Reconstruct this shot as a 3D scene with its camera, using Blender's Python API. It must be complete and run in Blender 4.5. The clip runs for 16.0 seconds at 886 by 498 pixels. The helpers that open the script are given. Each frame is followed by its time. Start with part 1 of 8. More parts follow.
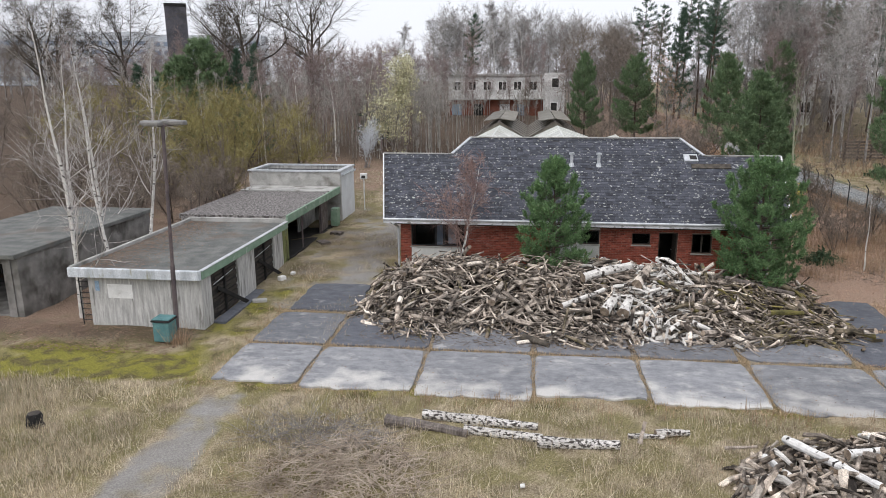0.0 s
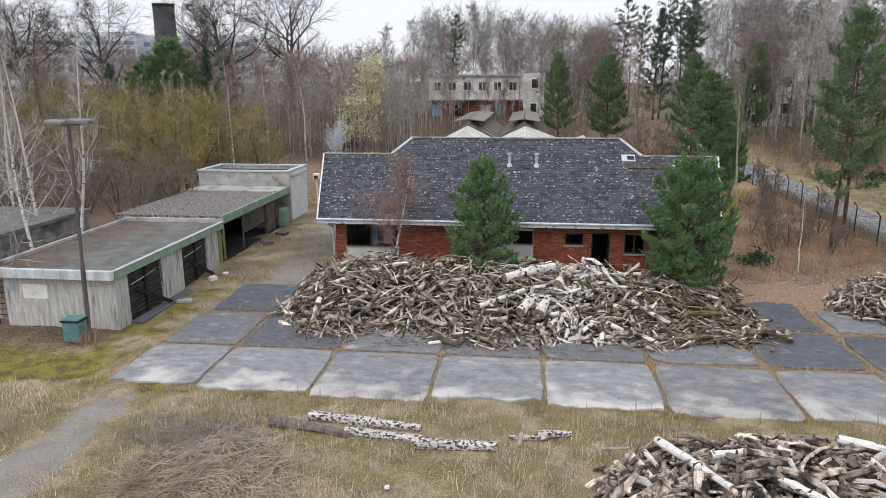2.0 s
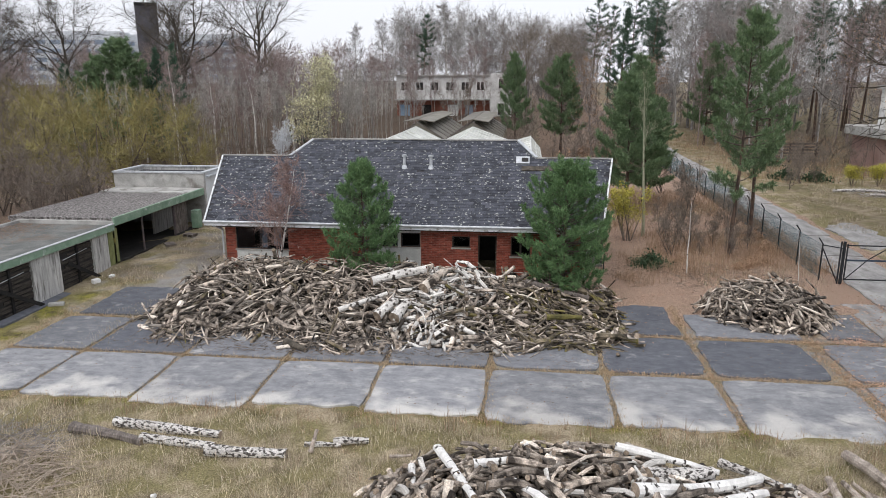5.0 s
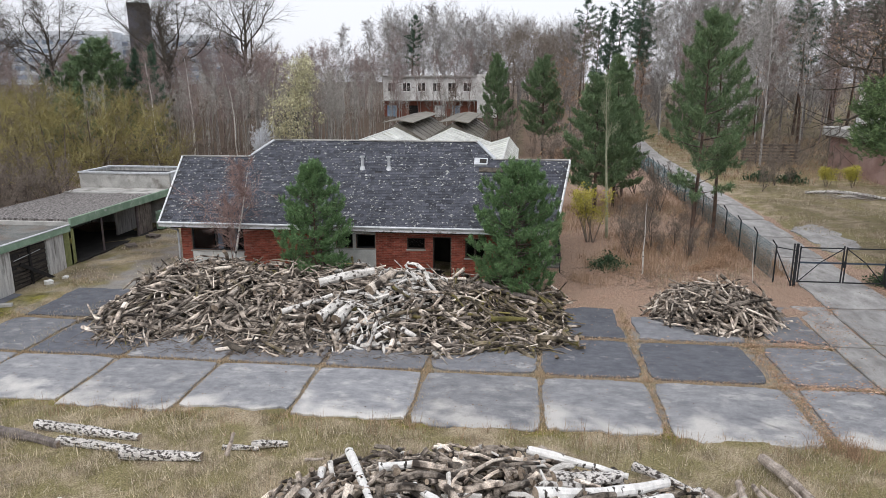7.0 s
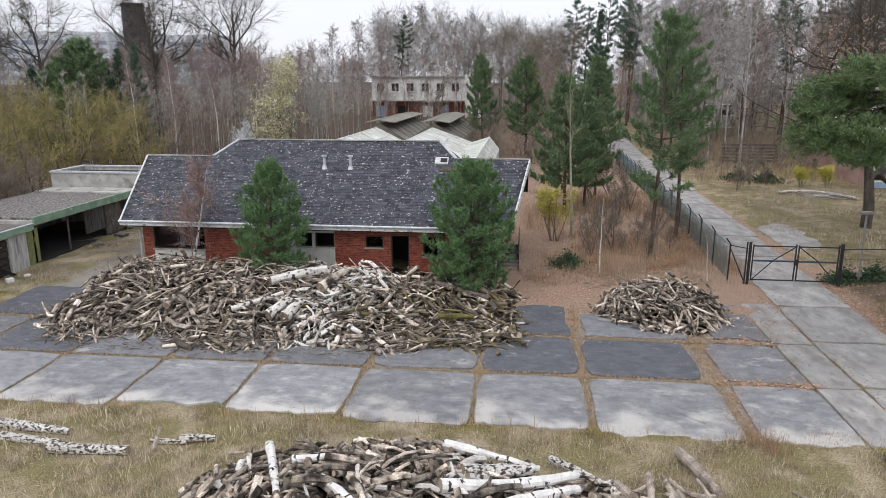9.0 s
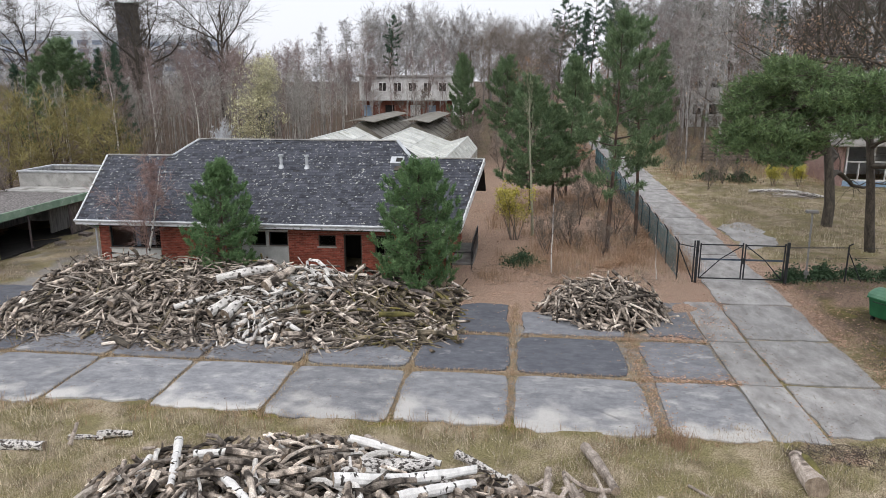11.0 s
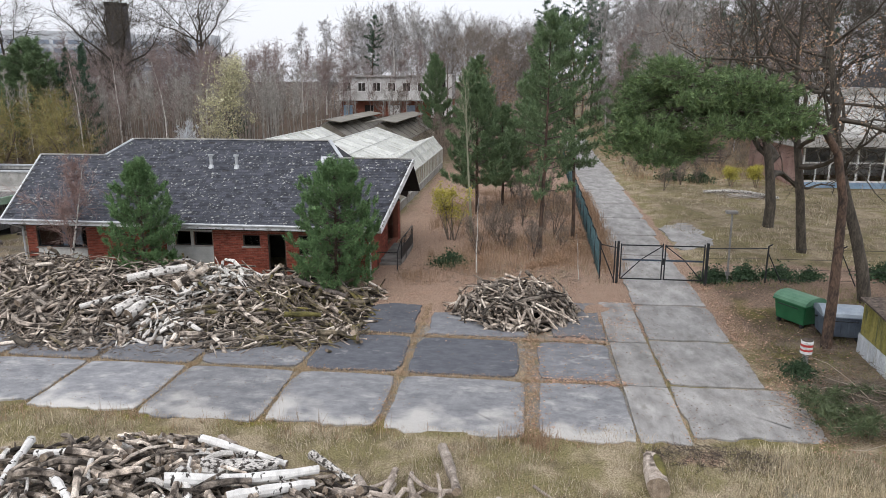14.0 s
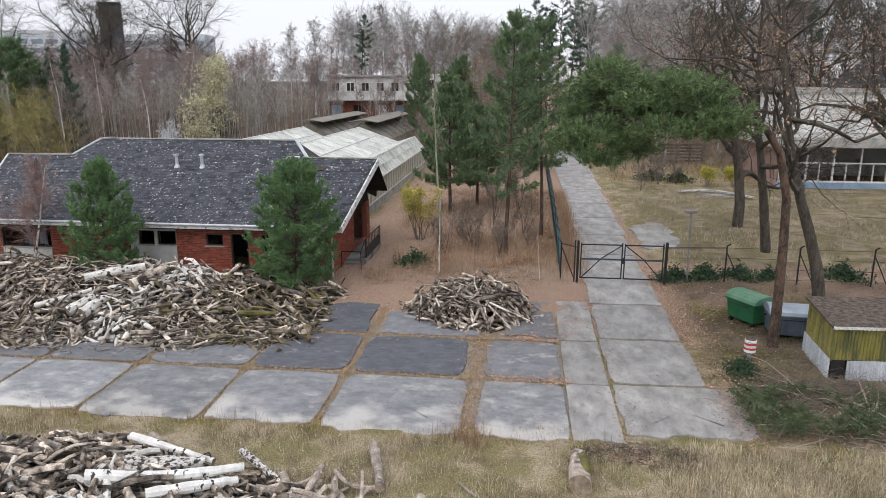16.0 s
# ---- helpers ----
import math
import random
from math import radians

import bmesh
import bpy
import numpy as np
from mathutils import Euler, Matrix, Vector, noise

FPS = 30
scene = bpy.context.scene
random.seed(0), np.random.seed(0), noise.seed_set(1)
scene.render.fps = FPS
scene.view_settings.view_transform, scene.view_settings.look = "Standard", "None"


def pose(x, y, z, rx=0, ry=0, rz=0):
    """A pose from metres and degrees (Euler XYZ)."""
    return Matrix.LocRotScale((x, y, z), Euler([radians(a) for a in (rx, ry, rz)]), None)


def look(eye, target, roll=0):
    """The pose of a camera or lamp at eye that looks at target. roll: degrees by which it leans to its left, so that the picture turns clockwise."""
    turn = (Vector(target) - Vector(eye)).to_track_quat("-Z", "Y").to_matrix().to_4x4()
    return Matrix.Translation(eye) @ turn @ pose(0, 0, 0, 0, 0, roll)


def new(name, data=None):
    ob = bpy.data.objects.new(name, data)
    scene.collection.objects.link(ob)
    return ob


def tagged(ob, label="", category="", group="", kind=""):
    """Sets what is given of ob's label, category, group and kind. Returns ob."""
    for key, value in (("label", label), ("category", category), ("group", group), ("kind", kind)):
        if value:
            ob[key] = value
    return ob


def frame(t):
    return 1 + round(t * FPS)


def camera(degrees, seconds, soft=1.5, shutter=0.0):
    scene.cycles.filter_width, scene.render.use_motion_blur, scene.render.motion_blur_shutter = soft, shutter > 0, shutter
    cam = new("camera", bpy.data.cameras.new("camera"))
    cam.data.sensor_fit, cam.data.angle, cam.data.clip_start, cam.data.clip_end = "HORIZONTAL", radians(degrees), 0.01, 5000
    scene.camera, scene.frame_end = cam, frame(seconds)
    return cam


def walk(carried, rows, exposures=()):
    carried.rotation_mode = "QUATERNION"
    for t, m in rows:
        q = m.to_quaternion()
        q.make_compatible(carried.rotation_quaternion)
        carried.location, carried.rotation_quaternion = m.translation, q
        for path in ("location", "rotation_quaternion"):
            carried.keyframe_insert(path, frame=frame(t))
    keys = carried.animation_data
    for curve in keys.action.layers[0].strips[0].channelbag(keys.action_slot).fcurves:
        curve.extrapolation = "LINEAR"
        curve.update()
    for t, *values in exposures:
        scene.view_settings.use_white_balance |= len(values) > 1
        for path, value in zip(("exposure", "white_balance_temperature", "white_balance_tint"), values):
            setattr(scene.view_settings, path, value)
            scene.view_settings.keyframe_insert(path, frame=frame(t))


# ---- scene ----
U = 1.12  # metres in one unit of the plan; thing(), part() and place() turn plan units into metres
PATH = [
    (0, (3.398, -1.82, 8.22), (3.154, 0.107, 7.745), -0.3),
    (0.5, (3.815, -1.74, 8.197), (3.571, 0.188, 7.722), -0.3),
    (1, (4.443, -1.65, 8.209), (4.201, 0.277, 7.735), -0.3),
    (1.5, (5.197, -1.501, 8.175), (4.957, 0.427, 7.702), -0.3),
    (2, (6.112, -1.39, 8.165), (5.875, 0.539, 7.692), -0.2),
    (2.5, (7.045, -1.317, 8.2), (6.811, 0.612, 7.726), -0.2),
    (3, (7.907, -1.208, 8.199), (7.673, 0.721, 7.726), -0.2),
    (3.5, (8.728, -1.033, 8.191), (8.496, 0.896, 7.718), -0.15),
    (4, (9.516, -0.905, 8.211), (9.284, 1.024, 7.736), -0.15),
    (6.5, (12.156, -0.368, 8.259), (11.928, 1.562, 7.785), -0.1),
    (7, (12.58, -0.352, 8.26), (12.353, 1.578, 7.787), -0.05),
    (7.5, (12.958, -0.4, 8.24), (12.731, 1.53, 7.768), -0.05),
    (8, (13.416, -0.423, 8.222), (13.188, 1.507, 7.75), -0.05),
    (8.5, (13.866, -0.407, 8.232), (13.639, 1.523, 7.761), -0.05),
    (9, (14.349, -0.404, 8.234), (14.123, 1.527, 7.762), -0.05),
    (11.5, (16.974, -0.368, 8.263), (16.746, 1.562, 7.789), -0.1),
    (12, (17.535, -0.262, 8.253), (17.308, 1.668, 7.78), -0.1),
    (12.5, (18.09, -0.155, 8.236), (17.863, 1.774, 7.763), -0.1),
    (13, (18.651, -0.098, 8.235), (18.424, 1.832, 7.762), -0.05),
    (13.5, (19.157, -0.065, 8.253), (18.93, 1.865, 7.78), 0.0),
    (14, (19.613, 0.008, 8.246), (19.386, 1.938, 7.773), 0.0),
    (14.5, (20.047, 0.063, 8.22), (19.821, 1.993, 7.748), 0.0),
    (15, (20.437, 0.022, 8.211), (20.212, 1.952, 7.738), 0.0),
    (15.5, (20.81, 0.078, 8.219), (20.587, 2.008, 7.747), 0.0),
    (16, (21.143, 0.078, 8.245), (20.921, 2.008, 7.772), 0.05),
]
cam = camera(65.5, 16.0, soft=0.75)
walk(cam, [(t, look([U * v for v in eye], [U * v for v in target], roll)) for t, eye, target, roll in PATH])

# ---- light: an overcast day in early spring ----
SUN_UP, SUN_ROUND = radians(60), radians(200)
world = bpy.data.worlds.new("overcast_sky")
scene.world = world
world.use_nodes = True
wn, wl = world.node_tree.nodes, world.node_tree.links
wn.clear()
sky = wn.new("ShaderNodeTexSky")
sky.sky_type, sky.sun_disc, sky.sun_elevation, sky.sun_rotation = "NISHITA", False, SUN_UP, SUN_ROUND
sky.dust_density, sky.air_density = 4.0, 1.2
dim = wn.new("ShaderNodeMix")
dim.data_type, dim.blend_type = "RGBA", "MULTIPLY"
dim.inputs[0].default_value = 1.0
dim.inputs[7].default_value = (0.11, 0.11, 0.11, 1)
cloud = wn.new("ShaderNodeMix")
cloud.data_type = "RGBA"
cloud.inputs[0].default_value = 0.8
cloud.inputs[7].default_value = (0.985, 1.005, 1.095, 1)
back = wn.new("ShaderNodeBackground")
back.inputs[1].default_value = 0.8
wout = wn.new("ShaderNodeOutputWorld")
wl.new(sky.outputs[0], dim.inputs[6])
wl.new(dim.outputs[2], cloud.inputs[6])
wl.new(cloud.outputs[2], back.inputs[0])
wl.new(back.outputs[0], wout.inputs[0])
lamp = bpy.data.lights.new("sun", "SUN")
lamp.energy, lamp.angle, lamp.color = 1.1, radians(70), (1.0, 0.965, 0.94)
sun = new("sun", lamp)
sun.rotation_euler = (radians(90) - SUN_UP, 0, radians(180) - SUN_ROUND)
scene.view_settings.exposure = 0.5

# ---- helpers of this scene ----


def place(x, y, z, rx=0, ry=0, rz=0):
    return pose(U * x, U * y, U * z, rx, ry, rz)


def thing(name, x=0, y=0, z=0, rz=0, label="", category="", group="", kind=""):
    """An Empty at the base of a thing, in plan units."""
    ob = new(name)
    ob.empty_display_size = 0.1
    ob.matrix_basis = place(x, y, z, 0, 0, rz)
    return tagged(ob, label, category, group, kind)


def mesh_of(name, verts, faces, mats, mat_ids=None, smooth=False):
    me = bpy.data.meshes.new(name)
    v = np.asarray(verts, dtype=float) * U
    if isinstance(faces, np.ndarray):
        n, k = faces.shape
        me.vertices.add(len(v))
        me.vertices.foreach_set("co", v.ravel())
        me.loops.add(n * k)
        me.loops.foreach_set("vertex_index", faces.astype(np.int32).ravel())
        me.polygons.add(n)
        me.polygons.foreach_set("loop_start", np.arange(0, n * k, k, dtype=np.int32))
        me.update(calc_edges=True)
    else:
        me.from_pydata(v.tolist(), [], faces)
    for m in mats if isinstance(mats, (list, tuple)) else [mats]:
        me.materials.append(m)
    if mat_ids is not None:
        me.polygons.foreach_set("material_index", np.asarray(mat_ids, dtype=np.int32))
    if smooth:
        me.polygons.foreach_set("use_smooth", np.ones(len(me.polygons), dtype=bool))
    me.update()
    return me


def part(name, bm, material, parent=None, label="", at=None, smooth=False):
    """Links a bmesh (or a mesh) as one mesh object under a thing or a part."""
    if isinstance(bm, bmesh.types.BMesh):
        bmesh.ops.scale(bm, vec=(U, U, U), verts=bm.verts)
        bmesh.ops.recalc_face_normals(bm, faces=bm.faces)
        me = bpy.data.meshes.new(name)
        bm.to_mesh(me)
        bm.free()
        me.materials.append(material)
        if smooth:
            me.polygons.foreach_set("use_smooth", np.ones(len(me.polygons), dtype=bool))
    else:
        me = bm
    ob = new(name, me)
    if parent is not None:
        ob.parent = parent
    if at is not None:
        ob.matrix_basis = at
    if label:
        ob["label"] = label
    return ob


def box(bm, x0, x1, y0, y1, z0, z1, bevel=0.0):
    m = Matrix.LocRotScale(((x0 + x1) / 2, (y0 + y1) / 2, (z0 + z1) / 2), None, (abs(x1 - x0), abs(y1 - y0), abs(z1 - z0)))
    made = bmesh.ops.create_cube(bm, size=1, matrix=m)
    if bevel:
        edges = list({e for v in made["verts"] for e in v.link_edges})
        bmesh.ops.bevel(bm, geom=edges, offset=bevel, segments=1, affect="EDGES")
    return bm


def boxes(*dims, bevel=0.0):
    bm = bmesh.new()
    for d in dims:
        box(bm, *d, bevel=bevel)
    return bm


def rod(bm, a, b, r0, r1=None, sides=8):
    """A capped round bar from a to b."""
    a, b = Vector(a), Vector(b)
    d = b - a
    turn = d.to_track_quat("Z", "Y").to_matrix().to_4x4()
    bmesh.ops.create_cone(bm, cap_ends=True, segments=sides, radius1=r0, radius2=r0 if r1 is None else r1, depth=d.length,
                          matrix=Matrix.Translation((a + b) / 2) @ turn)
    return bm


def rods(*bars, sides=8):
    bm = bmesh.new()
    for a, b, r in bars:
        rod(bm, a, b, r, sides=sides)
    return bm


def prism(outline, z0, z1):
    """Upright prism over an outline of (x, y)."""
    bm = bmesh.new()
    low = [bm.verts.new((x, y, z0)) for x, y in outline]
    top = [bm.verts.new((x, y, z1)) for x, y in outline]
    bm.faces.new(top)
    bm.faces.new(low[::-1])
    n = len(outline)
    for i in range(n):
        bm.faces.new((low[i], low[(i + 1) % n], top[(i + 1) % n], top[i]))
    return bm


def hull(verts, faces):
    bm = bmesh.new()
    vs = [bm.verts.new(v) for v in verts]
    for f in faces:
        bm.faces.new([vs[i] for i in f])
    return bm


def ripple(x, y, s, seed=0.0):
    """Smooth pseudo-noise from sums of sines, about -1 to 1."""
    x, y = np.asarray(x, float), np.asarray(y, float)
    v = (np.sin(x * s + 1.7 * np.sin(y * s * 0.71 + seed) + seed) + np.sin(y * s * 1.13 + 1.9 * np.sin(x * s * 0.63 + 2 * seed) - seed)
         + 0.6 * np.sin((x + y) * s * 1.9 + 3 * seed) + 0.5 * np.sin((x - 1.3 * y) * s * 2.7 + seed * 5))
    return v / 2.6


def step(a, b, v):
    t = np.clip((np.asarray(v, float) - a) / (b - a), 0, 1)
    return t * t * (3 - 2 * t)


def land(x, y):
    """Height of the ground over the plan."""
    x, y = np.asarray(x, float), np.asarray(y, float)
    h = 0.22 * step(21.5, 28, y) + 0.16 * step(28, 42, y)
    h = h + 0.28 * step(26.7, 28.5, x) * step(14.5, 18, y) * (1 - step(21, 28, y)) + 0.1 * step(26.7, 29, x) * step(21, 28, y)
    h = h + 2.6 * step(72, 112, y) * (1 - 0.7 * step(18, 40, x)) + 2.0 * step(125, 260, y) + 2.5 * step(30, 120, -x) * step(40, 160, y)
    return h

# ---- materials ----
def mat(name, c1, c2, scale=4.0, rough=0.85, bump=0.3, fine=45.0, vary=0.0, island=False, metal=0.0, stretch=(1, 1, 1), low=0.35, high=0.65,
        grain=0.35, c3=None, c3_scale=1.3, c3_from=0.58, c3_to=0.7, spec=0.3, front=None, detail=4.0, crisp=0.5):
    """Two-colour noise with fine grain, a third colour in patches, relief and a change from piece to piece."""
    m = bpy.data.materials.new(name)
    m.use_nodes = True
    n, l = m.node_tree.nodes, m.node_tree.links
    b = n["Principled BSDF"]
    co = n.new("ShaderNodeTexCoord")
    mp = n.new("ShaderNodeMapping")
    mp.inputs["Scale"].default_value = stretch
    l.new(co.outputs["Object"], mp.inputs["Vector"])
    vec = mp.outputs[0]
    rnd = None
    if vary:
        if island:
            rnd = n.new("ShaderNodeNewGeometry").outputs["Random Per Island"]
        else:
            rnd = n.new("ShaderNodeObjectInfo").outputs["Random"]
        add = n.new("ShaderNodeVectorMath")
        add.operation = "ADD"
        sc = n.new("ShaderNodeMath")
        sc.operation = "MULTIPLY"
        sc.inputs[1].default_value = 37.0
        l.new(rnd, sc.inputs[0])
        l.new(vec, add.inputs[0])
        l.new(sc.outputs[0], add.inputs[1])
        vec = add.outputs[0]

    def noise_at(s, more=None):
        t = n.new("ShaderNodeTexNoise")
        t.inputs["Scale"].default_value, t.inputs["Detail"].default_value = s, detail if more is None else more
        t.inputs["Roughness"].default_value = crisp
        l.new(vec, t.inputs["Vector"])
        return t.outputs["Fac"]

    ramp = n.new("ShaderNodeValToRGB")
    ramp.color_ramp.elements[0].position, ramp.color_ramp.elements[1].position = low, high
    ramp.color_ramp.elements[0].color, ramp.color_ramp.elements[1].color = (*c1, 1), (*c2, 1)
    l.new(noise_at(scale), ramp.inputs[0])
    col = ramp.outputs[0]
    if c3 is not None:
        r3 = n.new("ShaderNodeMapRange")
        r3.inputs["From Min"].default_value, r3.inputs["From Max"].default_value = c3_from, c3_to
        l.new(noise_at(c3_scale, max(6.0, detail)), r3.inputs["Value"])
        mx = n.new("ShaderNodeMix")
        mx.data_type = "RGBA"
        l.new(r3.outputs[0], mx.inputs[0])
        l.new(col, mx.inputs[6])
        mx.inputs[7].default_value = (*c3, 1)
        col = mx.outputs[2]
    if front is not None:
        near, deep, dust, amount = front
        geo = n.new("ShaderNodeNewGeometry")
        sx = n.new("ShaderNodeSeparateXYZ")
        l.new(geo.outputs["Position"], sx.inputs[0])
        fr = n.new("ShaderNodeMapRange")
        fr.inputs["From Min"].default_value, fr.inputs["From Max"].default_value = deep, near
        l.new(sx.outputs["Y"], fr.inputs["Value"])
        dn = n.new("ShaderNodeTexNoise")
        dn.inputs["Scale"].default_value, dn.inputs["Detail"].default_value = 0.75, 9.0
        l.new(geo.outputs["Position"], dn.inputs["Vector"])
        ad = n.new("ShaderNodeMath")
        ad.operation = "ADD"
        l.new(fr.outputs[0], ad.inputs[0])
        wide = n.new("ShaderNodeMapRange")
        wide.inputs["From Min"].default_value, wide.inputs["From Max"].default_value = 0.3, 0.7
        wide.inputs["To Min"].default_value, wide.inputs["To Max"].default_value = 0.0, 1.0
        l.new(dn.outputs["Fac"], wide.inputs["Value"])
        l.new(wide.outputs[0], ad.inputs[1])
        cut = n.new("ShaderNodeMapRange")
        cut.inputs["From Min"].default_value, cut.inputs["From Max"].default_value, cut.inputs["To Max"].default_value = 0.98, 1.42, amount
        l.new(ad.outputs[0], cut.inputs["Value"])
        mx = n.new("ShaderNodeMix")
        mx.data_type = "RGBA"
        l.new(cut.outputs[0], mx.inputs[0])
        l.new(col, mx.inputs[6])
        mx.inputs[7].default_value = (*dust, 1)
        col = mx.outputs[2]
    fn = noise_at(fine, 3.0)
    if grain:
        gr = n.new("ShaderNodeMapRange")
        gr.inputs["From Min"].default_value, gr.inputs["From Max"].default_value = 0.3, 0.7
        gr.inputs["To Min"].default_value, gr.inputs["To Max"].default_value = 1 - grain, 1 + grain
        l.new(fn, gr.inputs["Value"])
        mul = n.new("ShaderNodeMix")
        mul.data_type, mul.blend_type = "RGBA", "MULTIPLY"
        mul.inputs[0].default_value = 1.0
        l.new(col, mul.inputs[6])
        l.new(gr.outputs[0], mul.inputs[7])
        col = mul.outputs[2]
    if vary:
        vr = n.new("ShaderNodeMapRange")
        vr.inputs["To Min"].default_value, vr.inputs["To Max"].default_value = 1 - vary, 1 + vary
        l.new(rnd, vr.inputs["Value"])
        mul = n.new("ShaderNodeMix")
        mul.data_type, mul.blend_type = "RGBA", "MULTIPLY"
        mul.inputs[0].default_value = 1.0
        l.new(col, mul.inputs[6])
        l.new(vr.outputs[0], mul.inputs[7])
        col = mul.outputs[2]
    l.new(col, b.inputs["Base Color"])
    b.inputs["Roughness"].default_value, b.inputs["Metallic"].default_value = rough, metal
    b.inputs["Specular IOR Level"].default_value = spec
    if bump:
        bp = n.new("ShaderNodeBump")
        bp.inputs["Strength"].default_value, bp.inputs["Distance"].default_value = bump, 0.02
        l.new(fn, bp.inputs["Height"])
        l.new(bp.outputs[0], b.inputs["Normal"])
    return m


M = {}
M["brick"] = mat("red_brick", (0.2, 0.05, 0.034), (0.31, 0.09, 0.058), 3, vary=0.3, island=True, grain=0.25)
M["mortar"] = mat("mortar", (0.22, 0.12, 0.09), (0.32, 0.2, 0.15), 6)
M["white"] = mat("weathered_white_paint", (0.62, 0.62, 0.60), (0.78, 0.78, 0.76), 2, rough=0.6, grain=0.12, c3=(0.35, 0.33, 0.3), c3_scale=5, c3_from=0.62, c3_to=0.8)
M["fascia"] = mat("peeling_fascia_paint", (0.6, 0.62, 0.62), (0.78, 0.79, 0.8), 2, rough=0.6, grain=0.15, c3=(0.3, 0.29, 0.27), c3_scale=4, c3_from=0.56, c3_to=0.64, stretch=(1, 1, 2))
M["render"] = mat("pale_render", (0.48, 0.49, 0.47), (0.62, 0.62, 0.6), 2, grain=0.15)
M["slate"] = mat("grey_slate_with_lichen", (0.03, 0.033, 0.043), (0.075, 0.08, 0.098), 1.6, rough=0.75, vary=0.25, c3=(0.33, 0.34, 0.32), c3_scale=6.5, c3_from=0.595, c3_to=0.67, fine=60)
M["slate_far"] = mat("grey_slates_with_lichen", (0.03, 0.033, 0.043), (0.075, 0.08, 0.098), 1.6, rough=0.75, vary=0.25, island=True, c3=(0.33, 0.34, 0.32), c3_scale=6.5, c3_from=0.595, c3_to=0.67, fine=60)
M["felt"] = mat("roof_underlay", (0.03, 0.03, 0.033), (0.05, 0.05, 0.055), 3)
# Indoor shade as a colour, for rooms, openings and the panes before them.
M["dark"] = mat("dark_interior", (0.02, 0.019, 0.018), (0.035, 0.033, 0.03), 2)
M["darkwood"] = mat("dark_wood", (0.035, 0.03, 0.026), (0.07, 0.06, 0.05), 3, stretch=(1, 1, 6))
# Black boards and char, deepened so the eaves' shade is in the colour.
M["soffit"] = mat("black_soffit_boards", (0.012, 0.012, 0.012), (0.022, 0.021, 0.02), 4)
M["zinc"] = mat("dull_zinc", (0.42, 0.44, 0.46), (0.58, 0.6, 0.62), 4, rough=0.5, metal=0.3, bump=0.05, grain=0.1)
M["concrete"] = mat("streaked_concrete", (0.34, 0.335, 0.32), (0.56, 0.555, 0.53), 3, stretch=(3, 3, 0.35), grain=0.2, c3=(0.17, 0.165, 0.15), c3_scale=2.2, c3_from=0.57, c3_to=0.7)
M["concrete_plain"] = mat("grey_concrete", (0.3, 0.3, 0.28), (0.45, 0.44, 0.42), 1.5, grain=0.2, c3=(0.17, 0.16, 0.14), c3_scale=1.2, c3_from=0.55, c3_to=0.7)
M["boxwhite"] = mat("pale_wall_paint", (0.6, 0.62, 0.63), (0.7, 0.72, 0.73), 1, grain=0.08)
M["rooffelt"] = mat("grey_roofing_felt", (0.1, 0.105, 0.1), (0.17, 0.172, 0.16), 1.5, c3=(0.13, 0.10, 0.08), c3_scale=0.6, c3_from=0.56, c3_to=0.75)
M["concrete_dark"] = mat("dark_stained_concrete", (0.15, 0.145, 0.135), (0.27, 0.26, 0.245), 1.5, grain=0.2, c3=(0.08, 0.075, 0.066), c3_scale=1.2, c3_from=0.5, c3_to=0.68)
M["gravelroof"] = mat("dark_gravel", (0.07, 0.065, 0.06), (0.28, 0.26, 0.25), 9, low=0.42, high=0.62, bump=0.9, fine=25)
M["greenpaint"] = mat("faded_green_paint", (0.17, 0.27, 0.19), (0.25, 0.35, 0.26), 2.5, rough=0.6, grain=0.15, c3=(0.4, 0.45, 0.4), c3_scale=3, c3_from=0.62, c3_to=0.7)
M["olive"] = mat("olive_door_paint", (0.16, 0.18, 0.07), (0.24, 0.25, 0.11), 3)
M["iron"] = mat("dark_painted_iron", (0.016, 0.018, 0.02), (0.035, 0.037, 0.04), 6, rough=0.55, metal=0.2)
M["polesteel"] = mat("rusty_purple_grey_steel", (0.09, 0.075, 0.08), (0.15, 0.12, 0.12), 3, rough=0.6, metal=0.2)
M["lamphead"] = mat("grey_lamp_casing", (0.16, 0.155, 0.15), (0.24, 0.235, 0.22), 3, rough=0.6)
M["teal"] = mat("faded_teal_plastic", (0.07, 0.17, 0.18), (0.12, 0.25, 0.25), 3, rough=0.55, c3=(0.2, 0.22, 0.18), c3_scale=4)
M["bingreen"] = mat("green_enamel", (0.017, 0.10, 0.042), (0.028, 0.135, 0.058), 2, rough=0.45, grain=0.1)
M["binlid"] = mat("weathered_green_lid", (0.07, 0.17, 0.105), (0.12, 0.24, 0.155), 2, rough=0.5, grain=0.1)
M["bingrey"] = mat("blue_grey_galvanised_steel", (0.1, 0.125, 0.165), (0.16, 0.195, 0.24), 2, rough=0.5, metal=0.3, grain=0.1)
M["bingreylid"] = mat("pale_galvanised_lid", (0.24, 0.29, 0.34), (0.34, 0.39, 0.44), 2, rough=0.5, metal=0.3, grain=0.1)
M["rubber"] = mat("black_rubber", (0.015, 0.015, 0.015), (0.03, 0.03, 0.03), 4)
M["red"] = mat("red_band_paint", (0.42, 0.04, 0.035), (0.5, 0.07, 0.06), 4, grain=0.1)
M["yellowsheet"] = mat("yellow_green_corrugated_plastic", (0.2, 0.183, 0.05), (0.31, 0.275, 0.095), 1.5, rough=0.5, stretch=(2, 2, 0.4), c3=(0.12, 0.125, 0.055), c3_scale=2, c3_from=0.5, c3_to=0.62)
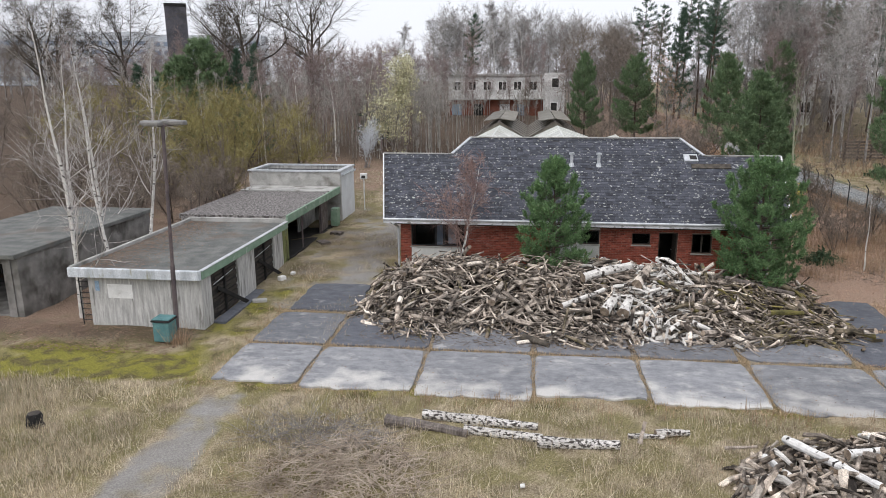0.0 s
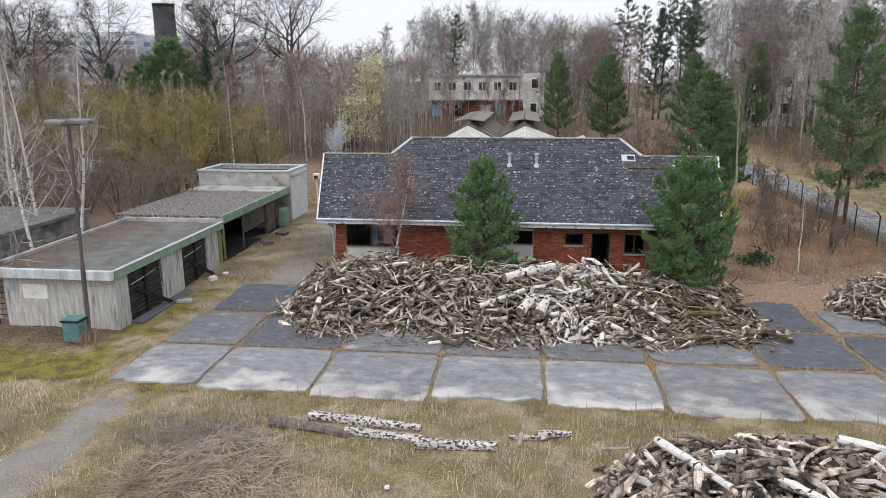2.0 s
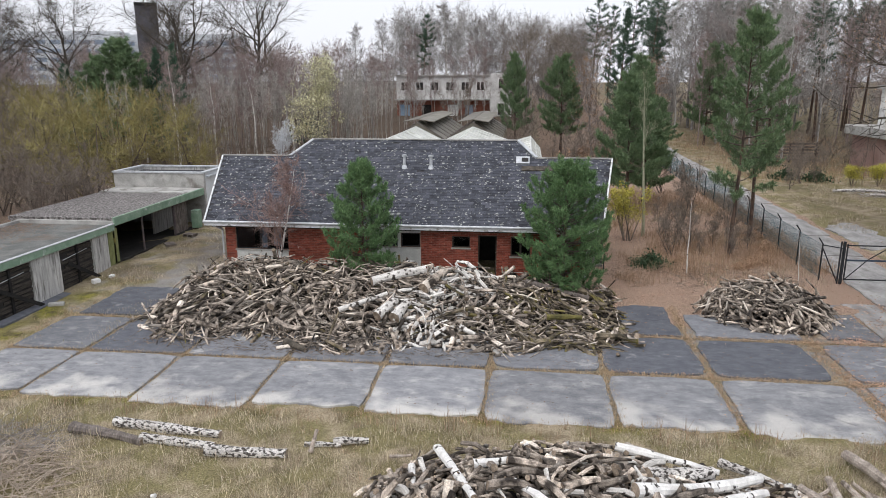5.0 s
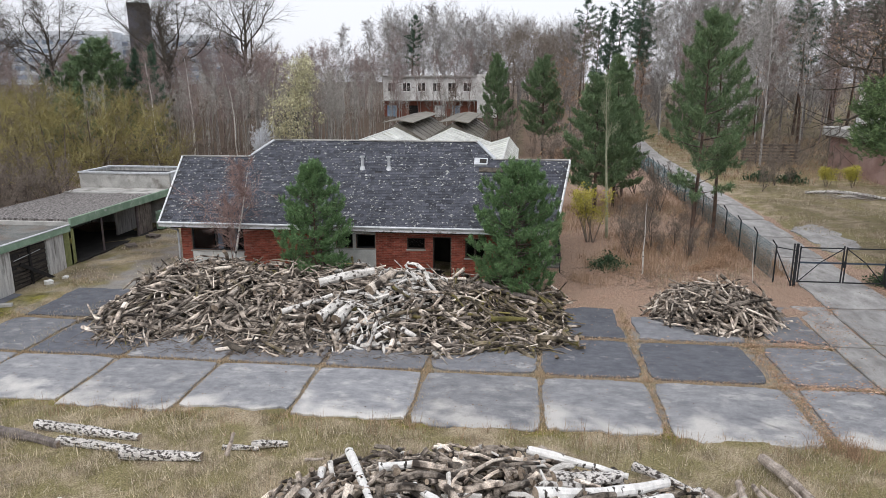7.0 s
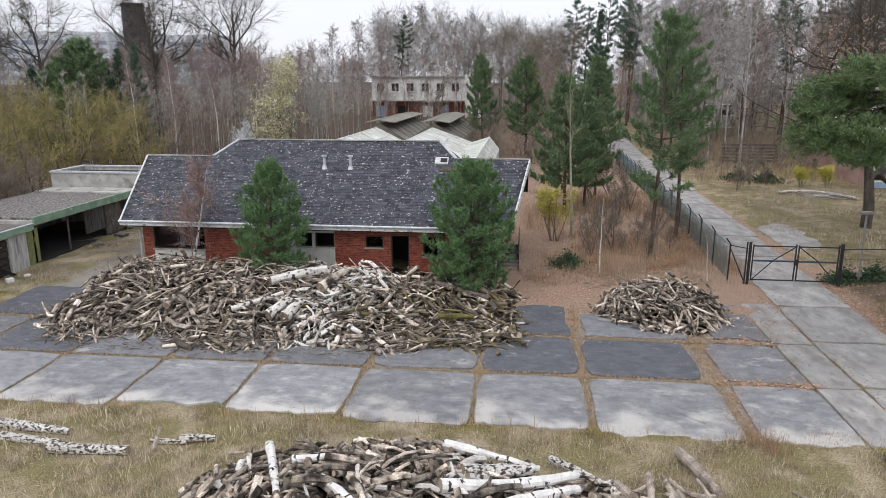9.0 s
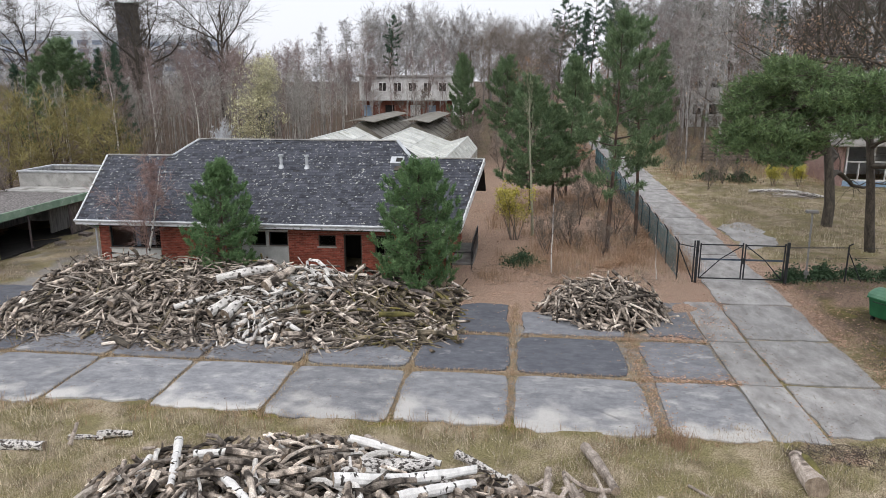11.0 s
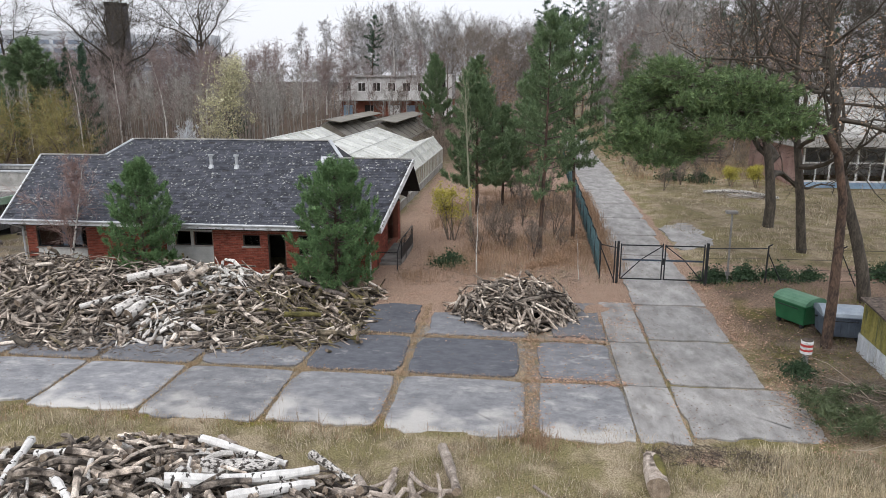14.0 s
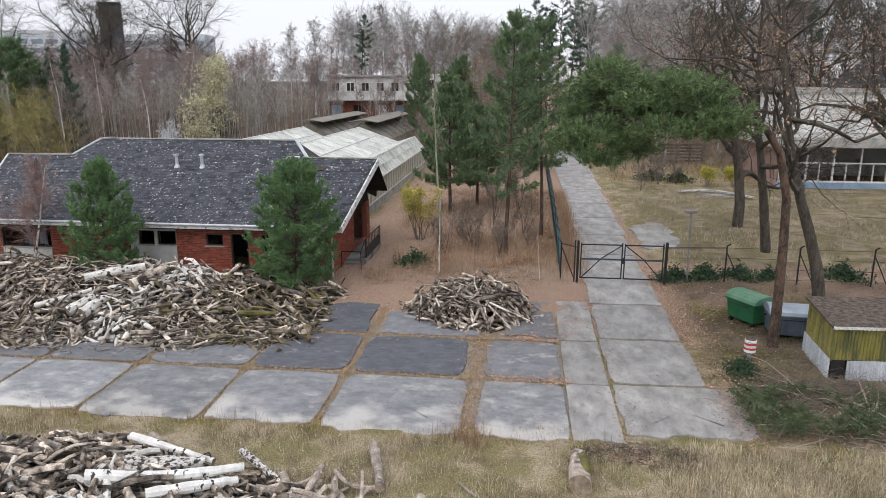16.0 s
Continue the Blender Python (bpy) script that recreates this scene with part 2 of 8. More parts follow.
M["whitesheet"] = mat("whitish_corrugated_sheet", (0.42, 0.45, 0.48), (0.6, 0.63, 0.66), 2, rough=0.6, stretch=(2, 2, 0.4), c3=(0.3, 0.3, 0.24), c3_scale=3)
M["litterroof"] = mat("leaf_strewn_sheet", (0.045, 0.036, 0.03), (0.15, 0.118, 0.095), 7, bump=0.8)
M["bark_brown"] = mat("brown_bark", (0.07, 0.055, 0.045), (0.15, 0.12, 0.1), 5, stretch=(1, 1, 0.3), bump=0.7, fine=25)
M["bark_grey"] = mat("grey_bark", (0.10, 0.085, 0.075), (0.19, 0.165, 0.15), 5, stretch=(1, 1, 0.3), bump=0.7, fine=25)
M["bark_dark"] = mat("dark_oak_bark", (0.045, 0.039, 0.032), (0.1, 0.086, 0.068), 5, stretch=(1, 1, 0.3), bump=0.7, fine=25)
M["bark_pine"] = mat("reddish_pine_bark", (0.045, 0.034, 0.029), (0.13, 0.085, 0.062), 5, stretch=(1, 1, 0.4), bump=0.8, fine=20)
M["bark_birch"] = mat("white_birch_bark", (0.5, 0.48, 0.45), (0.66, 0.64, 0.6), 3, stretch=(1, 1, 2.0), bump=0.3, c3=(0.06, 0.05, 0.045), c3_scale=4.5, c3_from=0.58, c3_to=0.64, grain=0.15)
M["twig_red"] = mat("reddish_birch_twigs", (0.19, 0.145, 0.135), (0.33, 0.265, 0.245), 2, bump=0)
M["bark_birch_rough"] = mat("rough_black_and_white_birch_bark", (0.45, 0.43, 0.4), (0.62, 0.6, 0.57), 3, bump=0.6, c3=(0.06, 0.052, 0.046), c3_scale=17, c3_from=0.5, c3_to=0.56, grain=0.4, stretch=(0.55, 1, 1))
M["bark_birch_log"] = mat("peeling_birch_bark", (0.46, 0.44, 0.41), (0.66, 0.64, 0.6), 3, bump=0.5, c3=(0.06, 0.05, 0.043), c3_scale=4.0, c3_from=0.54, c3_to=0.6, grain=0.3, vary=0.3, island=True)
M["bark_birch_lying"] = mat("white_birch_bark_with_dark_bands", (0.6, 0.59, 0.57), (0.78, 0.77, 0.74), 3, bump=0.3, c3=(0.05, 0.045, 0.04), c3_scale=3.6, c3_from=0.625, c3_to=0.66, grain=0.15, stretch=(2.2, 1.1, 1.1))
M["twig_straw"] = mat("grey_straw_twigs", (0.28, 0.225, 0.175), (0.52, 0.44, 0.36), 2, bump=0)
M["twig_pale"] = mat("pale_birch_twigs", (0.34, 0.31, 0.29), (0.54, 0.51, 0.48), 2, bump=0)
M["twig_brown"] = mat("brown_twigs", (0.12, 0.098, 0.08), (0.235, 0.197, 0.165), 2, bump=0)
M["twig_grey"] = mat("grey_twigs", (0.17, 0.157, 0.15), (0.32, 0.3, 0.285), 2, bump=0)
M["stem_pale"] = mat("pale_birch_stems", (0.24, 0.225, 0.205), (0.46, 0.435, 0.4), 2, bump=0)
M["palelog"] = mat("bleached_bare_wood", (0.2, 0.165, 0.135), (0.46, 0.4, 0.345), 4, low=0.3, high=0.65, fine=30, bump=0.7, vary=0.2, c3=(0.1, 0.08, 0.065), c3_scale=3, c3_from=0.56, c3_to=0.66)
M["twig_green"] = mat("yellow_green_spring_twigs", (0.13, 0.11, 0.045), (0.34, 0.3, 0.12), 0.7, bump=0)
M["twig_lime"] = mat("pale_green_grey_bark", (0.24, 0.25, 0.17), (0.36, 0.36, 0.26), 3, bump=0.2)
M["twig_yellow"] = mat("yellow_blossom", (0.36, 0.33, 0.06), (0.5, 0.45, 0.09), 2, bump=0)
M["needle_dark"] = mat("dark_pine_needles", (0.055, 0.105, 0.045), (0.2, 0.28, 0.115), 1.4, rough=0.6, bump=0, vary=0.4, island=True)
M["needle"] = mat("pine_needles", (0.056, 0.125, 0.05), (0.2, 0.315, 0.135), 2.6, rough=0.6, bump=0, vary=0.22, island=True)
M["needle_mid"] = mat("green_pine_needles", (0.07, 0.125, 0.06), (0.2, 0.28, 0.14), 1.6, rough=0.6, bump=0, vary=0.2, island=True)
M["twig_pale_far"] = mat("pale_grey_birch_twigs", (0.26, 0.245, 0.235), (0.46, 0.44, 0.42), 2, bump=0)
M["twig_rose"] = mat("rose_brown_birch_twigs", (0.2, 0.125, 0.11), (0.33, 0.23, 0.2), 2, bump=0)
M["needle_blue"] = mat("blue_green_needles", (0.03, 0.065, 0.042), (0.075, 0.13, 0.08), 1.2, rough=0.6, bump=0, vary=0.35, island=True)
M["needle_olive"] = mat("olive_pine_needles", (0.05, 0.075, 0.035), (0.125, 0.155, 0.075), 1.2, rough=0.6, bump=0, vary=0.35, island=True)
M["blossom"] = mat("pale_cream_catkins", (0.42, 0.40, 0.24), (0.58, 0.56, 0.38), 1.5, bump=0, vary=0.25, island=True)
M["leaf_brown"] = mat("withered_oak_leaves", (0.26, 0.16, 0.1), (0.48, 0.33, 0.22), 2, bump=0, vary=0.3, island=True)
M["litter_leaf"] = mat("pinkish_brown_leaf_litter", (0.24, 0.13, 0.085), (0.6, 0.41, 0.3), 5, bump=0, vary=0.4, island=True)
M["leaf_dark"] = mat("dark_rotting_leaves", (0.11, 0.072, 0.05), (0.29, 0.2, 0.14), 2, bump=0, vary=0.35, island=True)
M["leaf_rust"] = mat("rusty_beech_leaves", (0.26, 0.15, 0.09), (0.42, 0.27, 0.17), 2, bump=0, vary=0.3, island=True)
M["leaf_green"] = mat("bramble_leaves", (0.03, 0.06, 0.03), (0.06, 0.10, 0.05), 2, bump=0, vary=0.3, island=True)
M["straw"] = mat("dry_grass_blades", (0.2, 0.15, 0.1), (0.63, 0.55, 0.42), 0.8, low=0.38, high=0.6, bump=0, vary=0.3, island=True, c3=(0.19, 0.19, 0.085), c3_scale=0.75, c3_from=0.53, c3_to=0.6)
M["log"] = mat("weathered_firewood_bark", (0.04, 0.032, 0.026), (0.45, 0.385, 0.32), 3, low=0.4, high=0.62, vary=0.65, c3=(0.56, 0.5, 0.43), c3_scale=1.2, c3_from=0.57, c3_to=0.62, fine=30, bump=1.0)
M["logs"] = mat("weathered_firewood_barks", (0.04, 0.032, 0.026), (0.45, 0.385, 0.32), 3, low=0.4, high=0.62, vary=0.65, island=True, c3=(0.56, 0.5, 0.43), c3_scale=1.2, c3_from=0.57, c3_to=0.62, fine=30, bump=1.0)
M["mosslog"] = mat("mossy_dark_firewood_bark", (0.04, 0.034, 0.022), (0.2, 0.165, 0.115), 3, low=0.38, high=0.62, vary=0.5, island=True, c3=(0.17, 0.145, 0.05), c3_scale=2.0, c3_from=0.55, c3_to=0.62, fine=30, bump=1.0)
M["cut"] = mat("sawn_log_end", (0.17, 0.13, 0.095), (0.34, 0.275, 0.21), 6, vary=0.3, island=True)
M["moss"] = mat("mossy_bark", (0.07, 0.065, 0.025), (0.17, 0.15, 0.05), 4, bump=0.8)
# Near-black so that the shade in the heaps' gaps is in the colour.
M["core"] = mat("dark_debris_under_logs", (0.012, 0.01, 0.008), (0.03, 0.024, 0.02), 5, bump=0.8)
M["asphalt_dark"] = mat("dark_worn_asphalt", (0.08, 0.086, 0.102), (0.135, 0.141, 0.158), 2.4, rough=0.9, vary=0.12, fine=42, grain=0.22, c3=(0.25, 0.25, 0.255), c3_scale=1.1, c3_from=0.6, c3_to=0.68, stretch=(0.8, 1.25, 1), detail=10, crisp=0.7)
M["asphalt_mid"] = mat("grey_worn_asphalt", (0.12, 0.126, 0.14), (0.205, 0.21, 0.222), 2.4, rough=0.9, vary=0.15, fine=42, grain=0.22, c3=(0.31, 0.31, 0.305), c3_scale=1.1, c3_from=0.57, c3_to=0.66, stretch=(0.8, 1.25, 1), detail=10, crisp=0.7)
M["asphalt_front"] = mat("dusty_worn_asphalt", (0.16, 0.165, 0.177), (0.27, 0.274, 0.283), 2.4, rough=0.9, vary=0.15, fine=42, grain=0.2, c3=(0.37, 0.368, 0.362), c3_scale=1.1, c3_from=0.54, c3_to=0.68, stretch=(0.8, 1.25, 1), detail=10, crisp=0.7,
                         front=(16.5, 19.3, (0.52, 0.505, 0.475), 0.8))
M["road"] = mat("pale_worn_concrete", (0.19, 0.186, 0.18), (0.37, 0.362, 0.35), 1.1, rough=0.9, fine=36, grain=0.2, vary=0.1, low=0.33, high=0.66, c3=(0.18, 0.173, 0.16), c3_scale=1.5, c3_from=0.54, c3_to=0.74, detail=10, crisp=0.66, stretch=(1.5, 0.75, 1))
M["farwall"] = mat("stained_grey_render", (0.46, 0.455, 0.44), (0.66, 0.655, 0.64), 0.6, c3=(0.22, 0.2, 0.18), c3_scale=0.4)
M["farbrick"] = mat("far_brickwork", (0.20, 0.075, 0.05), (0.28, 0.11, 0.075), 1)
M["towerbrick"] = mat("dark_tower_cladding", (0.055, 0.055, 0.064), (0.095, 0.093, 0.104), 0.4)
M["blueboard"] = mat("faded_blue_panels", (0.22, 0.33, 0.46), (0.32, 0.43, 0.55), 1)
M["apt"] = mat("pale_concrete_panels", (0.5, 0.53, 0.56), (0.62, 0.65, 0.68), 0.3)
M["ghframe"] = mat("white_greenhouse_bars", (0.55, 0.56, 0.54), (0.68, 0.69, 0.66), 2, grain=0.15)
M["ghglass"] = mat("whitewashed_dirty_glass", (0.46, 0.47, 0.43), (0.64, 0.65, 0.6), 1.2, rough=0.35, vary=0.15, grain=0.15, c3=(0.27, 0.27, 0.2), c3_scale=0.7)
M["pinkwall"] = mat("faded_pink_wall", (0.27, 0.17, 0.145), (0.38, 0.26, 0.23), 0.6)
M["straw_pale"] = mat("bleached_grass_blades", (0.36, 0.29, 0.18), (0.74, 0.65, 0.48), 1.2, low=0.35, high=0.62, bump=0, vary=0.25, island=True)
M["jointweed"] = mat("brown_joint_weeds", (0.26, 0.185, 0.11), (0.58, 0.46, 0.31), 0.8, bump=0, vary=0.3, island=True)
M["grassgreen"] = mat("olive_green_grass", (0.1, 0.11, 0.035), (0.24, 0.24, 0.09), 1.5, bump=0, vary=0.3, island=True)
M["reed"] = mat("reddish_dry_weeds", (0.22, 0.14, 0.09), (0.46, 0.33, 0.22), 0.5, bump=0, vary=0.3, island=True)
M["ghdark"] = mat("mossy_dark_glass", (0.13, 0.12, 0.095), (0.21, 0.195, 0.16), 0.8, rough=0.5, vary=0.15)


def glass(name, tint):
    m = bpy.data.materials.new(name)
    m.use_nodes = True
    b = m.node_tree.nodes["Principled BSDF"]
    b.inputs["Base Color"].default_value = (*tint, 1)
    b.inputs["Roughness"].default_value = 0.03
    b.inputs["Transmission Weight"].default_value = 1.0
    b.inputs["IOR"].default_value = 1.25
    return m


M["glass"] = glass("window_glass", (0.55, 0.6, 0.64))


def ground_material():
    """Straw and grass, leaf litter, moss and bare worn ground, shared out by the cover attribute; its alpha lays on a
    dark brown floor with painted shade.
    """
    m = bpy.data.materials.new("ground_cover")
    m.use_nodes = True
    n, l = m.node_tree.nodes, m.node_tree.links
    b = n["Principled BSDF"]
    geo = n.new("ShaderNodeNewGeometry")
    att = n.new("ShaderNodeAttribute")
    att.attribute_name = "cover"
    sep = n.new("ShaderNodeSeparateColor")
    l.new(att.outputs["Color"], sep.inputs[0])

    def noise_at(s, d=5.0):
        t = n.new("ShaderNodeTexNoise")
        t.inputs["Scale"].default_value, t.inputs["Detail"].default_value = s, d
        l.new(geo.outputs["Position"], t.inputs["Vector"])
        return t.outputs["Fac"]

    def ramp(fac, *stops):
        r = n.new("ShaderNodeValToRGB")
        while len(r.color_ramp.elements) < len(stops):
            r.color_ramp.elements.new(0.5)
        for e, (p, c) in zip(r.color_ramp.elements, stops):
            e.position, e.color = p, (*c, 1)
        l.new(fac, r.inputs[0])
        return r.outputs[0]

    def mix(fac, a, c):
        x = n.new("ShaderNodeMix")
        x.data_type = "RGBA"
        l.new(fac, x.inputs[0])
        l.new(a, x.inputs[6])
        l.new(c, x.inputs[7])
        return x.outputs[2]

    def edge(weight, s):
        a = n.new("ShaderNodeMath")
        a.operation = "ADD"
        l.new(weight, a.inputs[0])
        l.new(noise_at(s, 7.0), a.inputs[1])
        r = n.new("ShaderNodeMapRange")
        r.inputs["From Min"].default_value, r.inputs["From Max"].default_value = 0.9, 1.15
        l.new(a.outputs[0], r.inputs["Value"])
        return r.outputs[0]

    fine = noise_at(26.0, 8.0)
    grass = mix(ramp(noise_at(0.8), (0.4, (0, 0, 0)), (0.55, (1, 1, 1))), ramp(fine, (0.36, (0.2, 0.16, 0.1)), (0.64, (0.46, 0.39, 0.28))),
                ramp(fine, (0.36, (0.12, 0.105, 0.05)), (0.64, (0.29, 0.255, 0.135))))
    soil = ramp(fine, (0.36, (0.085, 0.066, 0.043)), (0.64, (0.2, 0.16, 0.11)))
    grass = mix(ramp(noise_at(1.5, 8.0), (0.5, (0, 0, 0)), (0.66, (0.6, 0.6, 0.6))), grass, soil)
    litter = mix(noise_at(2.0), ramp(fine, (0.38, (0.13, 0.08, 0.058)), (0.62, (0.52, 0.365, 0.28))), ramp(fine, (0.38, (0.12, 0.085, 0.062)), (0.62, (0.46, 0.345, 0.255))))
    moss = mix(ramp(noise_at(1.6, 8.0), (0.45, (0, 0, 0)), (0.6, (1, 1, 1))), ramp(fine, (0.38, (0.12, 0.115, 0.025)), (0.62, (0.28, 0.26, 0.06))), ramp(fine, (0.38, (0.06, 0.05, 0.022)), (0.62, (0.17, 0.15, 0.07))))
    bare = mix(noise_at(1.1), ramp(fine, (0.36, (0.26, 0.258, 0.252)), (0.64, (0.37, 0.365, 0.355))), ramp(fine, (0.36, (0.12, 0.107, 0.088)), (0.64, (0.25, 0.225, 0.188))))
    col = mix(edge(sep.outputs[0], 1.2), grass, litter)
    col = mix(edge(sep.outputs[2], 0.9), col, bare)
    col = mix(edge(sep.outputs[1], 0.8), col, moss)
    # Brown wood floor, taken near-black to hold the shade under the trees.
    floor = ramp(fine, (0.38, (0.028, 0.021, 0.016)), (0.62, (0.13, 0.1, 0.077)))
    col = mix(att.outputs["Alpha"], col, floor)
    l.new(col, b.inputs["Base Color"])
    b.inputs["Roughness"].default_value = 0.95
    b.inputs["Specular IOR Level"].default_value = 0.1
    bp = n.new("ShaderNodeBump")
    bp.inputs["Strength"].default_value, bp.inputs["Distance"].default_value = 0.8, 0.05
    l.new(fine, bp.inputs["Height"])
    l.new(bp.outputs[0], b.inputs["Normal"])
    return m


M["ground"] = ground_material()

# ---- the ground, one sheet to the horizon ----
def lines(lo, hi, fine, far_lo, far_hi):
    mid = np.arange(lo, hi + 1e-6, fine)
    up = [mid[-1]]
    while up[-1] < far_hi:
        up.append(up[-1] + max(fine, (up[-1] - hi) * 0.16 + fine))
    down = [mid[0]]
    while down[-1] > far_lo:
        down.append(down[-1] - max(fine, (lo - down[-1]) * 0.16 + fine))
    return np.concatenate([np.array(down[1:])[::-1], mid, np.array(up[1:])])


def paved(x, y):
    """1 where slabs or the drive lie."""
    x, y = np.asarray(x, float), np.asarray(y, float)
    a = (x > -5.6) & (x < 23.9) & (y > 15.1) & (y < 21.4)
    b = (x > -5.6) & (x < -2.6) & (y > 21) & (y < 24.6)
    c = (x > 23.6) & (x < 26.7) & (y > 15.2) & (y < 90)
    d = (x > 13.3) & (x < 23.9) & (y > 21) & (y < 23.6)
    return a | b | c | d


def make_ground():
    gx, gy = lines(-18, 36, 0.3, -900, 900), lines(3, 46, 0.3, -300, 1600)
    X, Y = np.meshgrid(gx, gy)
    Z = land(X, Y)
    rough = 0.05 * ripple(X, Y, 1.1, 1.0) + 0.03 * ripple(X, Y, 3.1, 2.0)
    Z = Z + np.where(paved(X, Y), -0.03, rough * np.clip((np.abs(Y - 18) + 4) / 8, 0.4, 1.0))
    n, k = Y.shape
    idx = np.arange(n * k).reshape(n, k)
    F = np.stack([idx[:-1, :-1], idx[:-1, 1:], idx[1:, 1:], idx[1:, :-1]], -1).reshape(-1, 4)
    me = mesh_of("ground", np.stack([X, Y, Z], -1).reshape(-1, 3), F, M["ground"], smooth=True)
    litter = 0.78 * step(11.5, 12.8, X) * step(21.0, 23, Y) * (1 - step(26.9, 27.4, X) * step(30, 33, Y)) + 0.5 * step(20.5, 22.5, X) * step(18, 20.5, Y) * (1 - step(23, 24, X))
    litter = np.maximum(litter, (0.42 + 0.2 * ripple(X, Y, 0.9, 1.0)) * step(26.2, 27.2, X) * step(13.5, 15.5, Y) * (1 - step(29, 31, Y)))
    litter = np.maximum(litter, (0.62 - 0.27 * step(8, 14, X)) * step(42, 50, Y) * (1 - 0.55 * step(27, 30, X) * (1 - step(50, 56, Y))))
    litter = np.maximum(litter, 0.7 * step(11, 13, -X) * step(19.2, 20.5, Y))
    litter = np.maximum(litter, 0.65 * step(9, 12.5, -X) * step(17, 18.4, Y))
    litter = np.maximum(litter, 0.6 * np.exp(-((X - 23.8) / 1.6) ** 2 - ((Y - 14.5) / 0.7) ** 2))
    moss = 0.8 * step(5.2, 6.8, -X) * step(14.6, 15.8, Y) * (1 - step(16.9, 18.2, Y)) * (0.85 + 0.3 * ripple(X, Y, 0.9, 3.3)) + (0.58 + 0.2 * ripple(X, Y, 1.4, 6.0)) * step(5.4, 5.9, -X) * (1 - step(7.2, 8, -X)) * step(17, 18.5, Y) * (1 - step(23, 25, Y))
    moss = moss + (0.52 + 0.15 * ripple(X, Y, 1.0, 7.0)) * step(27, 27.5, X) * (1 - step(28.6, 29.8, X)) * step(18.5, 20, Y) * (1 - step(26.5, 27.5, Y)) + 0.4 * np.exp(-((X - 28.3) / 1.6) ** 2 - ((Y - 18.4) / 0.7) ** 2) + 0.42 * np.exp(-((X - 22.6) / 0.9) ** 2 - ((Y - 26.9) / 0.8) ** 2)
    moss = moss + 0.5 * step(14.3, 14.8, Y) * (1 - step(15.5, 16.2, Y)) * (0.7 + 0.5 * ripple(X, Y, 1.3, 8.0)) + 0.2 * np.exp(-((X - 4) / 4) ** 2 - ((Y - 11.5) / 1.5) ** 2)
    for jx in (-2.92, 0.38, 3.65, 6.72, 9.86, 13.2, 16.2, 19.85):
        moss = np.maximum(moss, 0.62 * np.exp(-((X - jx) / 0.7) ** 2 - ((Y - 15.1) / 0.45) ** 2))
    bare = (0.44 + 0.25 * np.exp(-((X + 3.9) / 0.9) ** 2)) * step(-7.4, -6.6, X) * (1 - step(-3, -2.2, X)) * step(19.5, 22, Y) * (1 - step(40, 43, Y))
    bare = np.maximum(bare, 0.6 * step(-5.5, -5, X) * (1 - step(23, 24, X)) * step(15.2, 15.7, Y) * (1 - step(22, 24, Y)))
    along = -4.55 + 0.1 * ripple(X, Y, 1.6, 4.0)
    bare = np.maximum(bare, 0.7 * np.exp(-((X - along) / (0.85 + 0.05 * (12 - Y))) ** 4) * (1 - step(14.2, 15.2, Y)))
    bare = np.maximum(bare, 0.55 * np.exp(-((X - 25.4) / 0.6) ** 2 - ((Y - 13.2) / 0.7) ** 2))
    # Weight of the dark floor: painted shade under woods, darkening by garages, lane and bins.
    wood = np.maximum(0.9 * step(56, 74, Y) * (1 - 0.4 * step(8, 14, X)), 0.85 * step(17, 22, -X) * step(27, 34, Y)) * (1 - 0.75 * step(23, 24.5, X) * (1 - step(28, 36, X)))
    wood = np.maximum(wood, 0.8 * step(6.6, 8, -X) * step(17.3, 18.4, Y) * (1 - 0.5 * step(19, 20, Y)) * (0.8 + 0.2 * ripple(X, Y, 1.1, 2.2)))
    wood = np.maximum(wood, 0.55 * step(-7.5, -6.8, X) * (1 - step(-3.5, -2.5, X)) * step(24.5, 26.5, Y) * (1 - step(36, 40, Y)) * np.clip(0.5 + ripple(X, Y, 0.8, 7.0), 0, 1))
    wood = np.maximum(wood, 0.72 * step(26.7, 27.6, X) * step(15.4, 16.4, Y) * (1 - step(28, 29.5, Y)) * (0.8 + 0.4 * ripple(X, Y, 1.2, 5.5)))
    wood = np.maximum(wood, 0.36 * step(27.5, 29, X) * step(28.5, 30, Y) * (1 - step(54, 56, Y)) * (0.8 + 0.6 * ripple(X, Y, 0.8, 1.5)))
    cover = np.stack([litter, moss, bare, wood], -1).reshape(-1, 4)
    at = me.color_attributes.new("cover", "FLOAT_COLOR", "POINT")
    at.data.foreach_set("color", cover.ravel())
    return tagged(new("ground", me), "winter ground of straw, moss, bare earth and leaf litter", "ground", kind="structure")


ground = make_ground()


